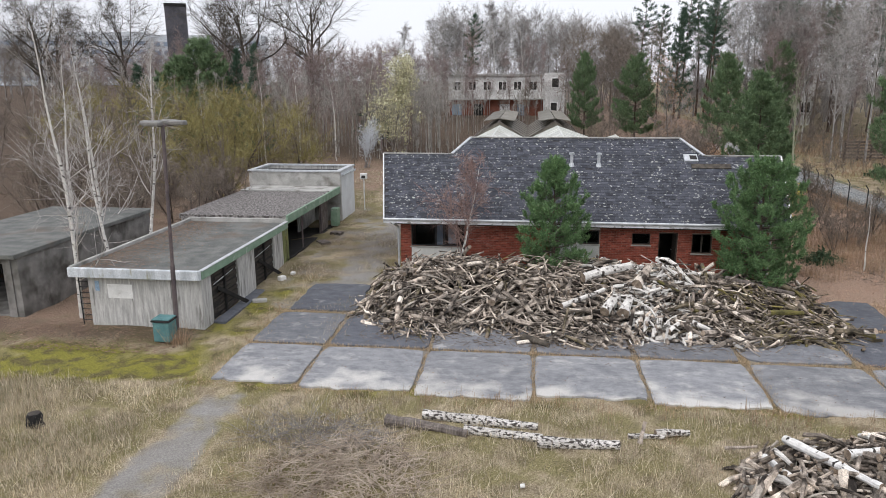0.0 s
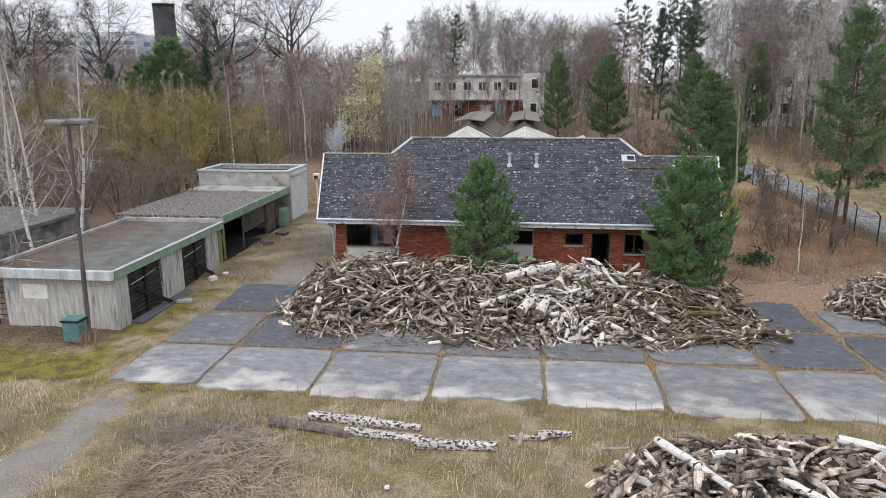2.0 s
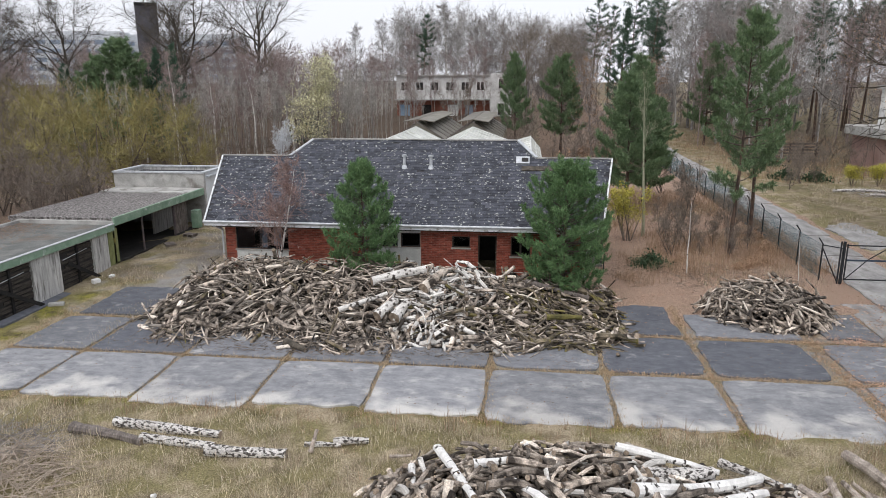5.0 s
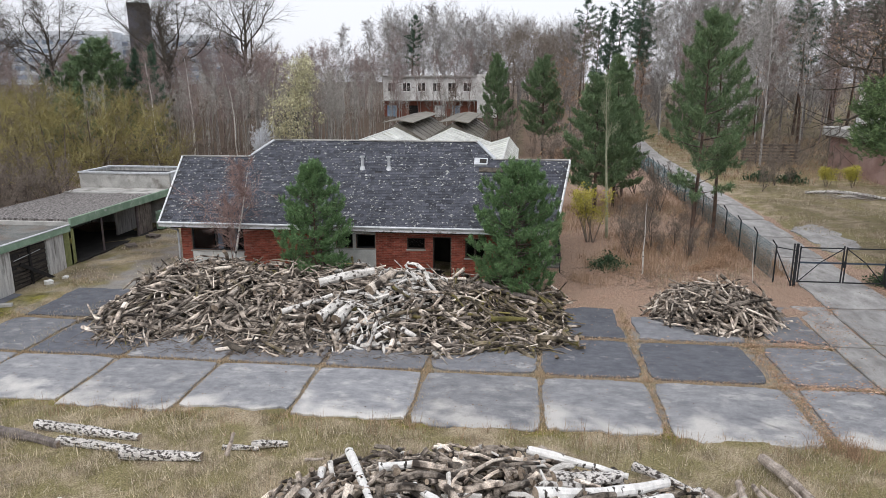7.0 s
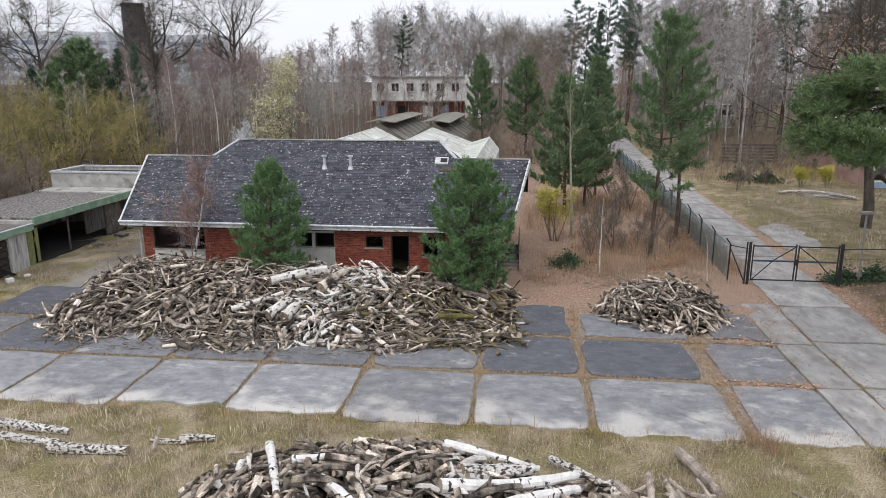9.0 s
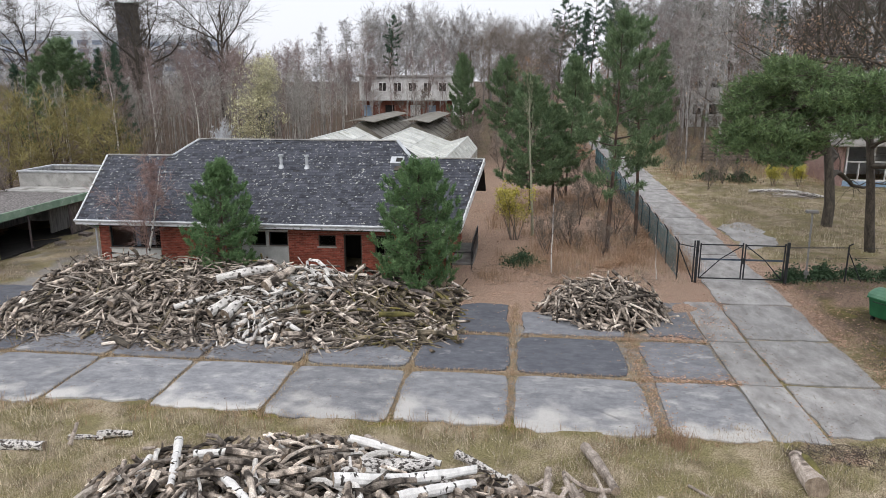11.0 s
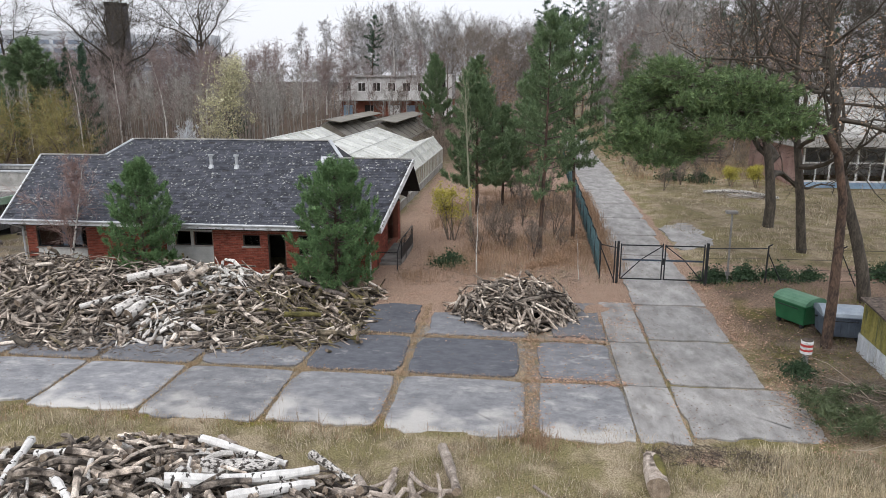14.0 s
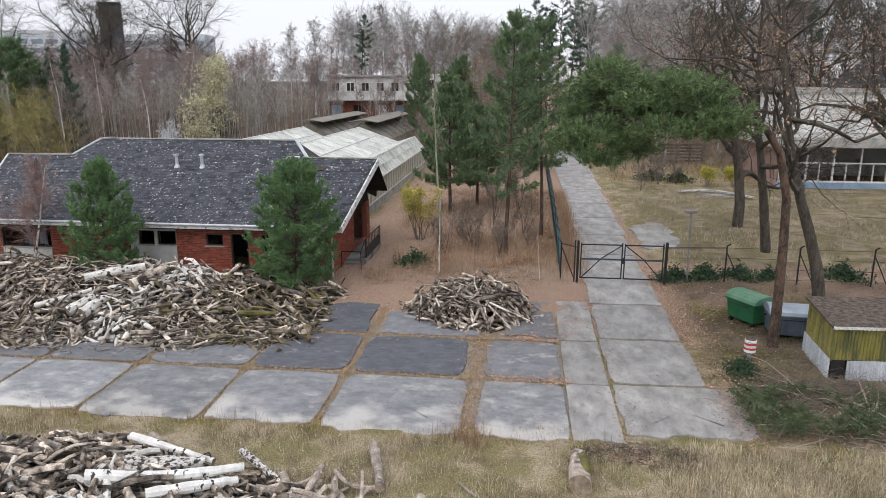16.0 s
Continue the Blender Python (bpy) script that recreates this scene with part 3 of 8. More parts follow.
def slab_mesh(name, x0, x1, y0, y1, material, top=0.035, seed=0.0, worn=0.06, corner=0.14, ragged=0.0):
    """A worn slab with an uneven, rounded outline, its top following the ground."""
    pts = []
    w, d = x1 - x0, y1 - y0
    per = 24
    for side in range(4):
        for i in range(per):
            f = i / per
            x, y = [(x0 + f * w, y0), (x1, y0 + f * d), (x1 - f * w, y1), (x0, y1 - f * d)][side]
            pts.append((x, y))
    cx, cy = (x0 + x1) / 2, (y0 + y1) / 2
    out = []
    for x, y in pts:
        ax, ay = abs(x - cx) / (w / 2), abs(y - cy) / (d / 2)
        pull = corner * max(0.0, ax + ay - 1.55) ** 1.5
        e = worn * (0.5 + 0.5 * float(ripple(x, y, 2.3, seed)))
        k = 1 - pull * 0.5
        if ragged and y < y0 + 1e-6:
            y = y + ragged * (0.55 + 0.3 * float(ripple(x, y, 1.7, seed)) + 0.45 * float(ripple(x, y, 6.0, seed + 2)))
        out.append((cx + (x - cx) * (k - 2 * e / w), cy + (y - cy) * (k - 2 * e / d)))
    n = len(out)
    V, F = [], []
    for s, h in ((1.0, -0.06), (1.0, top - 0.015), (0.985, top), (0.55, top + 0.004)):
        for x, y in out:
            px, py = cx + (x - cx) * s, cy + (y - cy) * s
            V.append((px, py, float(land(px, py)) + h))
    for r in range(3):
        for i in range(n):
            j = (i + 1) % n
            F.append((r * n + i, r * n + j, (r + 1) * n + j, (r + 1) * n + i))
    V.append((cx, cy, float(land(cx, cy)) + top + 0.004))
    F += [(3 * n + i, 3 * n + (i + 1) % n, 4 * n) for i in range(n)]
    return mesh_of(name, V, F, material)


yard = thing("pavement", label="yard of worn grey asphalt slabs with weeds in the joints", category="pavement", kind="structure")
JOINTS = [-5.55, -2.92, 0.38, 3.65, 6.72, 9.86, 13.2, 16.2, 19.85, 22.5]
for i in range(9):
    a, b = JOINTS[i], JOINTS[i + 1]
    lead = 0.02 if i < 7 else 0.1 if i < 8 else 0.3
    front = 15.05 - (0.25 if i in (6, 7) else 0) + 0.22 * math.sin(i * 2.1 + 1)
    part("slab", slab_mesh("slab", a + lead, b - 0.025, front, 18.19, M["asphalt_front"], seed=i * 1.3, ragged=0.2, corner=0.26 if i < 5 else 0.4), None, yard)
    dark = i in (1, 6, 7)
    part("slab", slab_mesh("slab", a + lead, b - (0.03 if i < 7 else 0.2 if i < 8 else 0.05), 18.27 + (0.1 if i > 4 else 0.0), 21.3, M["asphalt_dark"] if dark else M["asphalt_mid"], seed=i * 2.7 + 9, worn=0.09, corner=0.5 if i > 4 else 0.2), None, yard)
for i, (a, b, y0, y1, m) in enumerate([(-5.4, -2.75, 21.5, 24.7, "asphalt_dark"), (14.1, 16.1, 21.5, 24.4, "asphalt_dark"), (16.4, 20.0, 21.5, 23.7, "asphalt_mid"),
                                        (20.6, 22.5, 21.7, 25.2, "asphalt_mid")]):
    part("slab", slab_mesh("slab", a, b, y0, y1, M[m], seed=i + 31.0, worn=0.2), None, yard)

for i, (y0, y1) in enumerate([(15.0, 18.2), (18.24, 21.5), (21.6, 25.3)]):
    part("slab", slab_mesh("slab", 22.5, 23.73, y0, y1, M["road"], top=0.033, seed=i + 51.0, worn=0.02, corner=0.05, ragged=0.2 if i == 0 else 0.0), None, yard)

drive = thing("road", label="pale worn concrete driveway running through the gate", category="road", kind="structure")
for i, y in enumerate([15.3, 18.4, 21.9, 25.2, 28.4, 32.4, 36.5, 41, 46, 52, 59, 67, 76]):
    nxt = [15.3, 18.4, 21.9, 25.2, 28.4, 32.4, 36.5, 41, 46, 52, 59, 67, 76, 90][i + 1]
    wide = 0.55 if i == 0 else 0.0
    off = 0.35 * float(step(30, 40, y))
    part("slab", slab_mesh("slab", 23.76 + off, 26.5 + off + wide + 0.5 * float(step(40, 60, y)), y, nxt - 0.04, M["road"], top=0.03, seed=i + 70.0, worn=0.11, corner=0.12, ragged=0.3 if i == 0 else 0.0), None, drive)
part("slab", slab_mesh("slab", 26.9, 29.4, 33.5, 39.5, M["road"], top=0.025, seed=91.0, worn=0.5, corner=0.9), None, drive)

# ---- the brick house with the slate roof ----
EAVE_Y, EAVE_Z, WALL_Y, SLOPE = 26.82, 2.45, 27.47, 0.562
WX0, WX1, BACK_Y = -2.19, 13.28, 34.6


def roof_z(y):
    return EAVE_Z + SLOPE * (y - EAVE_Y)


house = thing("brick_house", 0, 0, 0, label="derelict single-storey red brick house with a lichened slate roof", category="house")


def wall_with_holes(x0, x1, z0, z1, holes, y0, y1):
    """A wall along x, y0 its outer face, with openings (x0, x1, z0, z1)."""
    bm = bmesh.new()
    xs = sorted({x0, x1, *[h[0] for h in holes], *[h[1] for h in holes]})
    for a, b in zip(xs, xs[1:]):
        cuts = sorted((h[2], h[3]) for h in holes if h[0] < (a + b) / 2 < h[1])
        z = z0
        for lo, hi in cuts:
            if lo > z + 1e-4:
                box(bm, a, b, y0, y1, z, lo)
            z = hi
        if z < z1 - 1e-4:
            box(bm, a, b, y0, y1, z, z1)
    bmesh.ops.remove_doubles(bm, verts=bm.verts, dist=1e-5)
    return bm


FRONT_HOLES = [(-1.72, 0.64, 1.12, 2.12), (5.6, 6.42, 1.38, 1.98), (4.75, 5.45, 1.38, 1.98), (7.78, 8.54, 1.4, 1.9), (8.88, 9.66, 0.22, 1.95), (10.24, 11.06, 1.08, 1.92)]
wall = part("wall", wall_with_holes(WX0, WX1, -0.1, 2.3, FRONT_HOLES, WALL_Y, WALL_Y + 0.24), M["mortar"], house, "red brick front wall")
gable_holes_y = (31.35, 34.05, 0.45, 2.3)
part("wall", boxes((WX1 - 0.24, WX1, WALL_Y + 0.242, gable_holes_y[0], -0.1, 2.3), (WX1 - 0.24, WX1, gable_holes_y[0], gable_holes_y[1], -0.1, gable_holes_y[2]), (WX1 - 0.24, WX1, gable_holes_y[1], BACK_Y, -0.1, 2.3)), M["farbrick"], house, "red brick gable wall with a dark doorway")
part("wall", boxes((WX0, WX0 + 0.24, WALL_Y + 0.242, BACK_Y, -0.1, 2.3)), M["farbrick"], house, "red brick gable wall")
part("wall", boxes((WX0, WX1, BACK_Y, BACK_Y + 0.24, -0.1, 2.3)), M["mortar"], house, "brick back wall")
# Floor and added partitions are near-black: the rooms' shade is in their colour.
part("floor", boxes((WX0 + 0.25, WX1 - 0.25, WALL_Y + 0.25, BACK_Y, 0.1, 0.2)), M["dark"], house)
part("partition", boxes((WX0 + 0.25, WX1 - 0.25, WALL_Y + 2.6, WALL_Y + 2.7, 0.2, 2.2)), M["dark"], house, "added inner wall, near-black for the shade indoors")
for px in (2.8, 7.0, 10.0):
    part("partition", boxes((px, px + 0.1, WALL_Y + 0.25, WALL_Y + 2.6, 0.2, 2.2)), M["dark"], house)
# gable triangles, set back under the roof
for gx in (WX0, WX1 - 0.24):
    tri = [(WALL_Y, 2.302), (BACK_Y, 2.302), (BACK_Y - 0.2, 2.75), (31.0, 4.55), (WALL_Y + 0.3, 2.45)]
    n = len(tri)
    V = [(gx, y, z) for y, z in tri] + [(gx + 0.24, y, z) for y, z in tri]
    part("gable_wall", hull(V, [tuple(range(n)), tuple(range(2 * n - 1, n - 1, -1))] + [(i, n + i, n + (i + 1) % n, (i + 1) % n) for i in range(n)]), M["soffit"], house, "boarded gable, its black deepened for the shade under the roof")

# white infill panels under the windows, proud of the wall
part("infill_panel", boxes((-1.7, 0.62, WALL_Y - 0.03, WALL_Y + 0.1, 0.1, 1.1)), M["render"], house, "pale rendered panel below the window")
part("infill_panel", boxes((4.35, 6.44, WALL_Y - 0.035, WALL_Y - 0.003, 0.1, 1.36), (4.35, 4.73, WALL_Y - 0.035, WALL_Y - 0.003, 1.36, 2.0), (5.46, 5.59, WALL_Y - 0.035, WALL_Y - 0.003, 1.36, 2.0)), M["render"], house, "pale rendered panel")
part("lintel_board", boxes((4.35, 6.44, WALL_Y - 0.035, WALL_Y - 0.003, 2.0, 2.28)), M["farwall"], house)


def window(x0, x1, z0, z1, frame_m, mullions=(), sill=True, depth=0.06):
    w = part("window", boxes((x0, x1, WALL_Y + depth, WALL_Y + depth + 0.05, z0, z0 + 0.05), (x0, x1, WALL_Y + depth, WALL_Y + depth + 0.05, z1 - 0.05, z1),
                             (x0, x0 + 0.05, WALL_Y + depth, WALL_Y + depth + 0.05, z0 + 0.05, z1 - 0.05), (x1 - 0.05, x1, WALL_Y + depth, WALL_Y + depth + 0.05, z0 + 0.05, z1 - 0.05)), frame_m, house)
    for m in mullions:
        part("mullion", boxes((m - 0.04, m + 0.04, WALL_Y + depth - 0.004, WALL_Y + depth + 0.054, z0 + 0.05, z1 - 0.05)), frame_m, w)
    xs = [x0 + 0.05, *mullions, x1 - 0.05]
    for a, b in zip(xs, xs[1:]):
        p = part("pane", boxes((a, b, WALL_Y + depth + 0.022, WALL_Y + depth + 0.028, z0 + 0.05, z1 - 0.05)), M["glass"], w)
        p.visible_shadow = False
    if sill:
        part("sill", boxes((x0 - 0.04, x1 + 0.04, WALL_Y - 0.07, WALL_Y + depth, z0 - 0.05, z0 - 0.002)), M["concrete_plain"], w)
    return w


M["bluegrey"] = mat("blue_grey_window_paint", (0.2, 0.25, 0.32), (0.28, 0.33, 0.4), 3, rough=0.5)
M["curtain"] = mat("hanging_white_curtain", (0.35, 0.37, 0.4), (0.55, 0.57, 0.6), 4, stretch=(5, 1, 0.5))
window(-1.72, 0.64, 1.12, 2.12, M["iron"], (-0.62, -0.28), sill=True)
part("blind", boxes((-0.58, -0.32, WALL_Y + 0.12, WALL_Y + 0.15, 1.17, 2.07)), M["bluegrey"], house, "blue-grey board in the window")
part("curtain", boxes((-0.1, 0.25, WALL_Y + 0.25, WALL_Y + 0.3, 1.2, 2.1)), M["curtain"], house, "torn whitish curtain")
window(5.6, 6.42, 1.38, 1.98, M["iron"])
window(4.75, 5.45, 1.38, 1.98, M["iron"])
window(7.78, 8.54, 1.4, 1.9, M["darkwood"])
window(10.24, 11.06, 1.08, 1.92, M["darkwood"], (10.65,))
part("door_frame", boxes((8.88, 8.93, WALL_Y + 0.03, WALL_Y + 0.16, 0.22, 1.95), (9.61, 9.66, WALL_Y + 0.03, WALL_Y + 0.16, 0.22, 1.95), (8.93, 9.61, WALL_Y + 0.03, WALL_Y + 0.16, 1.9, 1.95)), M["darkwood"], house)
d = part("door", boxes((9.62, 9.66, WALL_Y + 0.3, WALL_Y + 0.98, 0.24, 1.9)), M["darkwood"], house, "dark door standing open inwards")
part("handle", boxes((9.56, 9.62, WALL_Y + 0.88, WALL_Y + 0.93, 1.0, 1.03)), M["zinc"], d)

# roof body: front slope, raised middle, back slope
EX0, EX1, RX0, RX1 = -2.79, 13.91, -3.63, 14.63
HX0, HX1, TX0, TX1 = 0.51, 10.4, -0.3, 11.27
RY, HY = 31.0, 32.21
BY = 36.4
bz = roof_z(RY) - SLOPE * (BY - RY)
low = -0.1
V = [(EX0, EAVE_Y, EAVE_Z), (EX1, EAVE_Y, EAVE_Z), (RX1, RY, roof_z(RY)), (TX1, RY, roof_z(RY)), (HX1, HY, roof_z(HY)), (HX0, HY, roof_z(HY)), (TX0, RY, roof_z(RY)), (RX0, RY, roof_z(RY)),
     (EX0 + 0.3, 35.2, roof_z(RY) - SLOPE * 4.2), (EX1 - 0.3, 35.2, roof_z(RY) - SLOPE * 4.2), (TX0 - 0.6, 37.4, roof_z(RY) - 2.2), (TX1 + 0.6, 37.4, roof_z(RY) - 2.2)]
top = [(0, 1, 2, 3, 4, 5, 6, 7), (2, 9, 3), (9, 11, 4, 3), (11, 10, 5, 4), (10, 8, 6, 5), (8, 7, 6)]
n = len(V)
VV = V + [(x, y, z + low) for x, y, z in V]
rim = [0, 1, 2, 9, 11, 10, 8, 7]
roof = part("roof", hull(VV, top + [tuple(i + n for i in f[::-1]) for f in top] + [(a + n, b + n, b, a) for a, b in zip(rim, rim[1:] + rim[:1])]), M["felt"], house, "dark grey slate roof with pale lichen")
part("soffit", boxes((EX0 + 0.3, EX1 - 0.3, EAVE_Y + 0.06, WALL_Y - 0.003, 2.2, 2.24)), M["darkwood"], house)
part("fascia", boxes((EX0, EX1, EAVE_Y - 0.05, EAVE_Y - 0.004, 2.26, 2.47), bevel=0.008), M["fascia"], house, "peeling white fascia board")
gutter = bmesh.new()
rod(gutter, (EX0 - 0.02, EAVE_Y - 0.1, 2.45), (EX1 + 0.05, EAVE_Y - 0.1, 2.45), 0.055, sides=10)
part("gutter", gutter, M["zinc"], house)


def board(a, b, w, h, up=(0, 0, 1)):
    """A straight board of width w and height h from a to b."""
    a, b = Vector(a), Vector(b)
    d = (b - a).normalized()
    s = d.cross(Vector(up)).normalized() * (w / 2)
    t = s.cross(d).normalized() * (h / 2)
    vs = [p + i * s + j * t for p in (a, b) for i, j in ((-1, -1), (1, -1), (1, 1), (-1, 1))]
    return hull(vs, [(0, 3, 2, 1), (4, 5, 6, 7), (0, 1, 5, 4), (1, 2, 6, 5), (2, 3, 7, 6), (3, 0, 4, 7)])


def P(x, y, up=0.0):
    return (x, y, roof_z(y) + up)


part("verge_board", board(P(EX0, EAVE_Y - 0.05, -0.07), P(RX0, RY, -0.07), 0.06, 0.24), M["fascia"], house, "white verge board")
part("verge_board", board(P(EX1, EAVE_Y - 0.05, -0.07), P(RX1, RY, -0.07), 0.06, 0.26), M["fascia"], house, "white verge board")
part("verge_board", board((RX1, RY, roof_z(RY) - 0.02), (EX1 - 0.3, 35.2, roof_z(RY) - SLOPE * 4.2 - 0.02), 0.05, 0.16), M["fascia"], house)
# Overhang boarding carries the shade under the verge in its black.
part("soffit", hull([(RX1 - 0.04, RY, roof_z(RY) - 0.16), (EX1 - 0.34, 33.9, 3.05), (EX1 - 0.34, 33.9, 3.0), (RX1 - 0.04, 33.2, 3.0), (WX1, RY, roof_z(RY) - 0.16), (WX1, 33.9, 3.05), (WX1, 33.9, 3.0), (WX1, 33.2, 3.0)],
                    [(0, 1, 2, 3), (4, 7, 6, 5), (0, 4, 5, 1), (1, 5, 6, 2), (2, 6, 7, 3), (3, 7, 4, 0)]), M["soffit"], house, "boarded gable overhang, its black deepened for the shade below")
for a, b in ((P(RX0, RY, 0.03), P(TX0, RY, 0.03)), (P(TX0, RY, 0.04), P(HX0, HY, 0.04)), (P(HX0, HY, 0.04), P(HX1, HY, 0.04)), (P(HX1, HY, 0.04), P(TX1, RY, 0.04)), (P(TX1, RY, 0.03), P(RX1, RY, 0.03))):
    part("ridge_cap", board(a, b, 0.16, 0.05), M["zinc"] if abs(a[1] - b[1]) > 0.1 else M["concrete_plain"], house, "pale lichened ridge capping")
for vx in (5.3, 6.52):
    bm = rods(((vx, 30.3, roof_z(30.3) - 0.05), (vx, 30.3, roof_z(30.3) + 0.5), 0.07), ((vx, 30.3, roof_z(30.3) + 0.5), (vx, 30.3, roof_z(30.3) + 0.58), 0.12), sides=12)
    rod(bm, (vx, 30.3, roof_z(30.3) - 0.06), (vx, 30.3, roof_z(30.3) + 0.12), 0.16, 0.08, 12)
    part("roof_vent", bm, M["zinc"], house, "pale metal vent pipe with a cap", smooth=False)
sk = part("roof_hatch", board(P(10.35, 30.75, 0.06), P(10.95, 30.75, 0.06), 0.5, 0.12, up=(0, -SLOPE, 1)), M["zinc"], house, "small opened roof hatch")
part("pane", board(P(10.6, 30.72, 0.13), P(10.9, 30.72, 0.13), 0.3, 0.02, up=(0, -SLOPE, 1)), M["dark"], sk)
part("mossy_board", board(P(10.6, 30.25, 0.05), P(12.3, 30.25, 0.05), 0.3, 0.05, up=(0, -SLOPE, 1)), M["bark_dark"], house, "dark mossy boards on the slates")
for wx, e in ((-2.3, 0.0), (13.3, 0.0)):
    part("downpipe", rods(((wx + (0.35 if wx > 0 else -0.1), EAVE_Y - 0.05, 2.28), (wx + 0.03, WALL_Y - 0.1, 2.0), 0.045), ((wx + 0.03, WALL_Y - 0.1, 2.02), (wx + 0.03, WALL_Y - 0.1, 0.2), 0.045)), M["zinc"], house, "pale zinc downpipe")

# steps and rails at the gable door
steps = thing("entrance_steps", 0, -1.2, 0, label="small concrete steps with black iron rails at the gable door", category="steps")
for i in range(4):
    part("step", boxes((WX1 + 0.02, WX1 + 0.98, 29.9 + 0.3 * i, 30.2 + 0.3 * i if i < 3 else 34.1, -0.05, 0.12 + 0.11 * i), bevel=0.015), M["concrete_dark"], steps)
rail = [((WX1 + 0.95, 29.9, 0.1), (WX1 + 0.95, 29.9, 1.0), 0.022), ((WX1 + 0.95, 30.9, 0.1), (WX1 + 0.95, 30.9, 1.35), 0.022), ((WX1 + 0.95, 34.0, 0.1), (WX1 + 0.95, 34.0, 1.35), 0.022),
        ((WX1 + 0.95, 29.9, 1.0), (WX1 + 0.95, 30.9, 1.35), 0.022), ((WX1 + 0.95, 30.9, 1.35), (WX1 + 0.95, 34.0, 1.35), 0.022), ((WX1 + 0.95, 30.9, 0.62), (WX1 + 0.95, 34.0, 0.62), 0.016)]
for a, b, r in rail:
    part("rail_bar", rods((a, b, r)), M["iron"], steps)
for i in range(9):
    part("baluster", rods(((WX1 + 0.95, 31.1 + 0.33 * i, 0.5), (WX1 + 0.95, 31.1 + 0.33 * i, 1.35), 0.012), sides=6), M["iron"], steps)
part("rail_bar", rods(((WX1 + 0.1, 29.85, 0.1), (WX1 + 0.1, 29.85, 1.0), 0.022), ((WX1 + 0.1, 29.85, 1.0), (WX1 + 0.95, 29.9, 1.0), 0.022)), M["iron"], steps)
part("rail_panel", boxes((WX1 + 0.935, WX1 + 0.965, 30.95, 33.95, 0.3, 0.95)), M["iron"], steps, "black sheet infill of the railing")

# ---- the garages and sheds along the side lane ----
garage = thing("garage_row", 0, 0, 0, label="low concrete garage with a flat felt roof and burnt-out black doors", category="garage")
GX0, GX1 = -11.6, -7.5
part("wall", boxes((GX0, GX1, 19.25, 19.4, -0.1, 1.86)), M["concrete"], garage, "streaked concrete end wall")
part("wall", boxes((GX0, GX0 + 0.15, 19.402, 27.5, -0.1, 1.86)), M["concrete"], garage)
part("wall", boxes((GX0, GX1, 27.5, 27.62, -0.1, 2.0)), M["concrete"], garage)
bays = [(20.0, 22.25), (23.85, 26.0)]
for a, b in ((19.402, 20.0), (22.25, 23.85), (26.0, 27.1)):
    part("pier", boxes((GX1 - 0.15, GX1, a, b, -0.1, 1.86), bevel=0.01), M["concrete"], garage, "pale streaked concrete pier")
part("lintel", boxes((GX1 - 0.12, GX1 - 0.02, 20.0, 22.25, 1.72, 1.86), (GX1 - 0.12, GX1 - 0.02, 23.85, 26.0, 1.72, 1.86)), M["concrete"], garage)
for a, b in bays:
    # Backing sheet behind the slats, near-black to hold the opening's shade.
    dr = part("door", boxes((GX1 - 0.14, GX1 - 0.11, a, b, 0.0, 1.74)), M["dark"], garage, "broken slatted garage door, its backing black for the shade inside")
    for k in range(11):
        z = 0.06 + k * 0.155
        skew = 0.04 * math.sin(k * 3.7 + a)
        cut = 0.35 * (1 + math.sin(k * 2.3 + a)) if k % 3 == 0 else 0.0
        part("slat", board((GX1 - 0.08, a + 0.02 + cut, z - skew), (GX1 - 0.08, b - 0.02, z + skew), 0.03, 0.1), M["darkwood"], dr)
    part("post", boxes((GX1 - 0.1, GX1 + 0.0, a + 1.05, a + 1.15, 0.0, 1.74)), M["soffit"], dr)
    part("rail", rods(((GX1 - 0.03, a + 0.2, 1.3), (GX1 - 0.03, b - 0.4, 1.42), 0.015)), M["zinc"], dr)
    part("fallen_plank", board((GX1 - 0.03, a + 0.5, 1.1), (GX1 + 0.35, b - 0.1, 0.05), 0.04, 0.14), M["soffit"], dr)
# roof with a raised rim
part("roof", boxes((-12.02, -7.42, 19.0, 27.5, 1.9, 2.02)), M["rooffelt"], garage, "grey felt roof strewn with brown leaves")
part("rim", boxes((-12.08, -7.36, 18.9, 19.05, 1.8, 2.13), bevel=0.015), M["whitesheet"], garage, "whitish front rim of the roof")
part("rim", boxes((-12.1, -11.97, 19.052, 27.5, 1.9, 2.16), bevel=0.015), M["concrete_plain"], garage)
part("rim", boxes((-12.1, -7.4, 27.5, 27.62, 1.95, 2.2), bevel=0.015), M["concrete_plain"], garage)
part("fascia", boxes((-7.42, -7.34, 19.08, 27.45, 1.8, 2.08), bevel=0.01), M["greenpaint"], garage, "faded green fascia")
part("edge_trim", boxes((-7.47, -7.33, 19.08, 27.45, 2.084, 2.11)), M["zinc"], garage)
part("patch", boxes((-10.9, -10.0, 19.24, 19.248, 1.0, 1.5)), M["white"], garage, "pale painted-over square on the wall")
part("sign_plate", boxes((-11.35, -11.2, 19.235, 19.248, 1.25, 1.6)), M["blueboard"], garage, "small pale-blue notice")
part("rack", rods(*[((-11.98, 19.3, 0.15 + 0.2 * k), (-11.62, 19.3, 0.15 + 0.2 * k), 0.015) for k in range(8)], ((-11.98, 19.3, 0), (-11.98, 19.3, 1.7), 0.02)), M["iron"], garage)
part("step_sill", boxes((-7.5, -7.05, 19.9, 26.2, -0.06, 0.06), bevel=0.02), M["asphalt_dark"], garage)

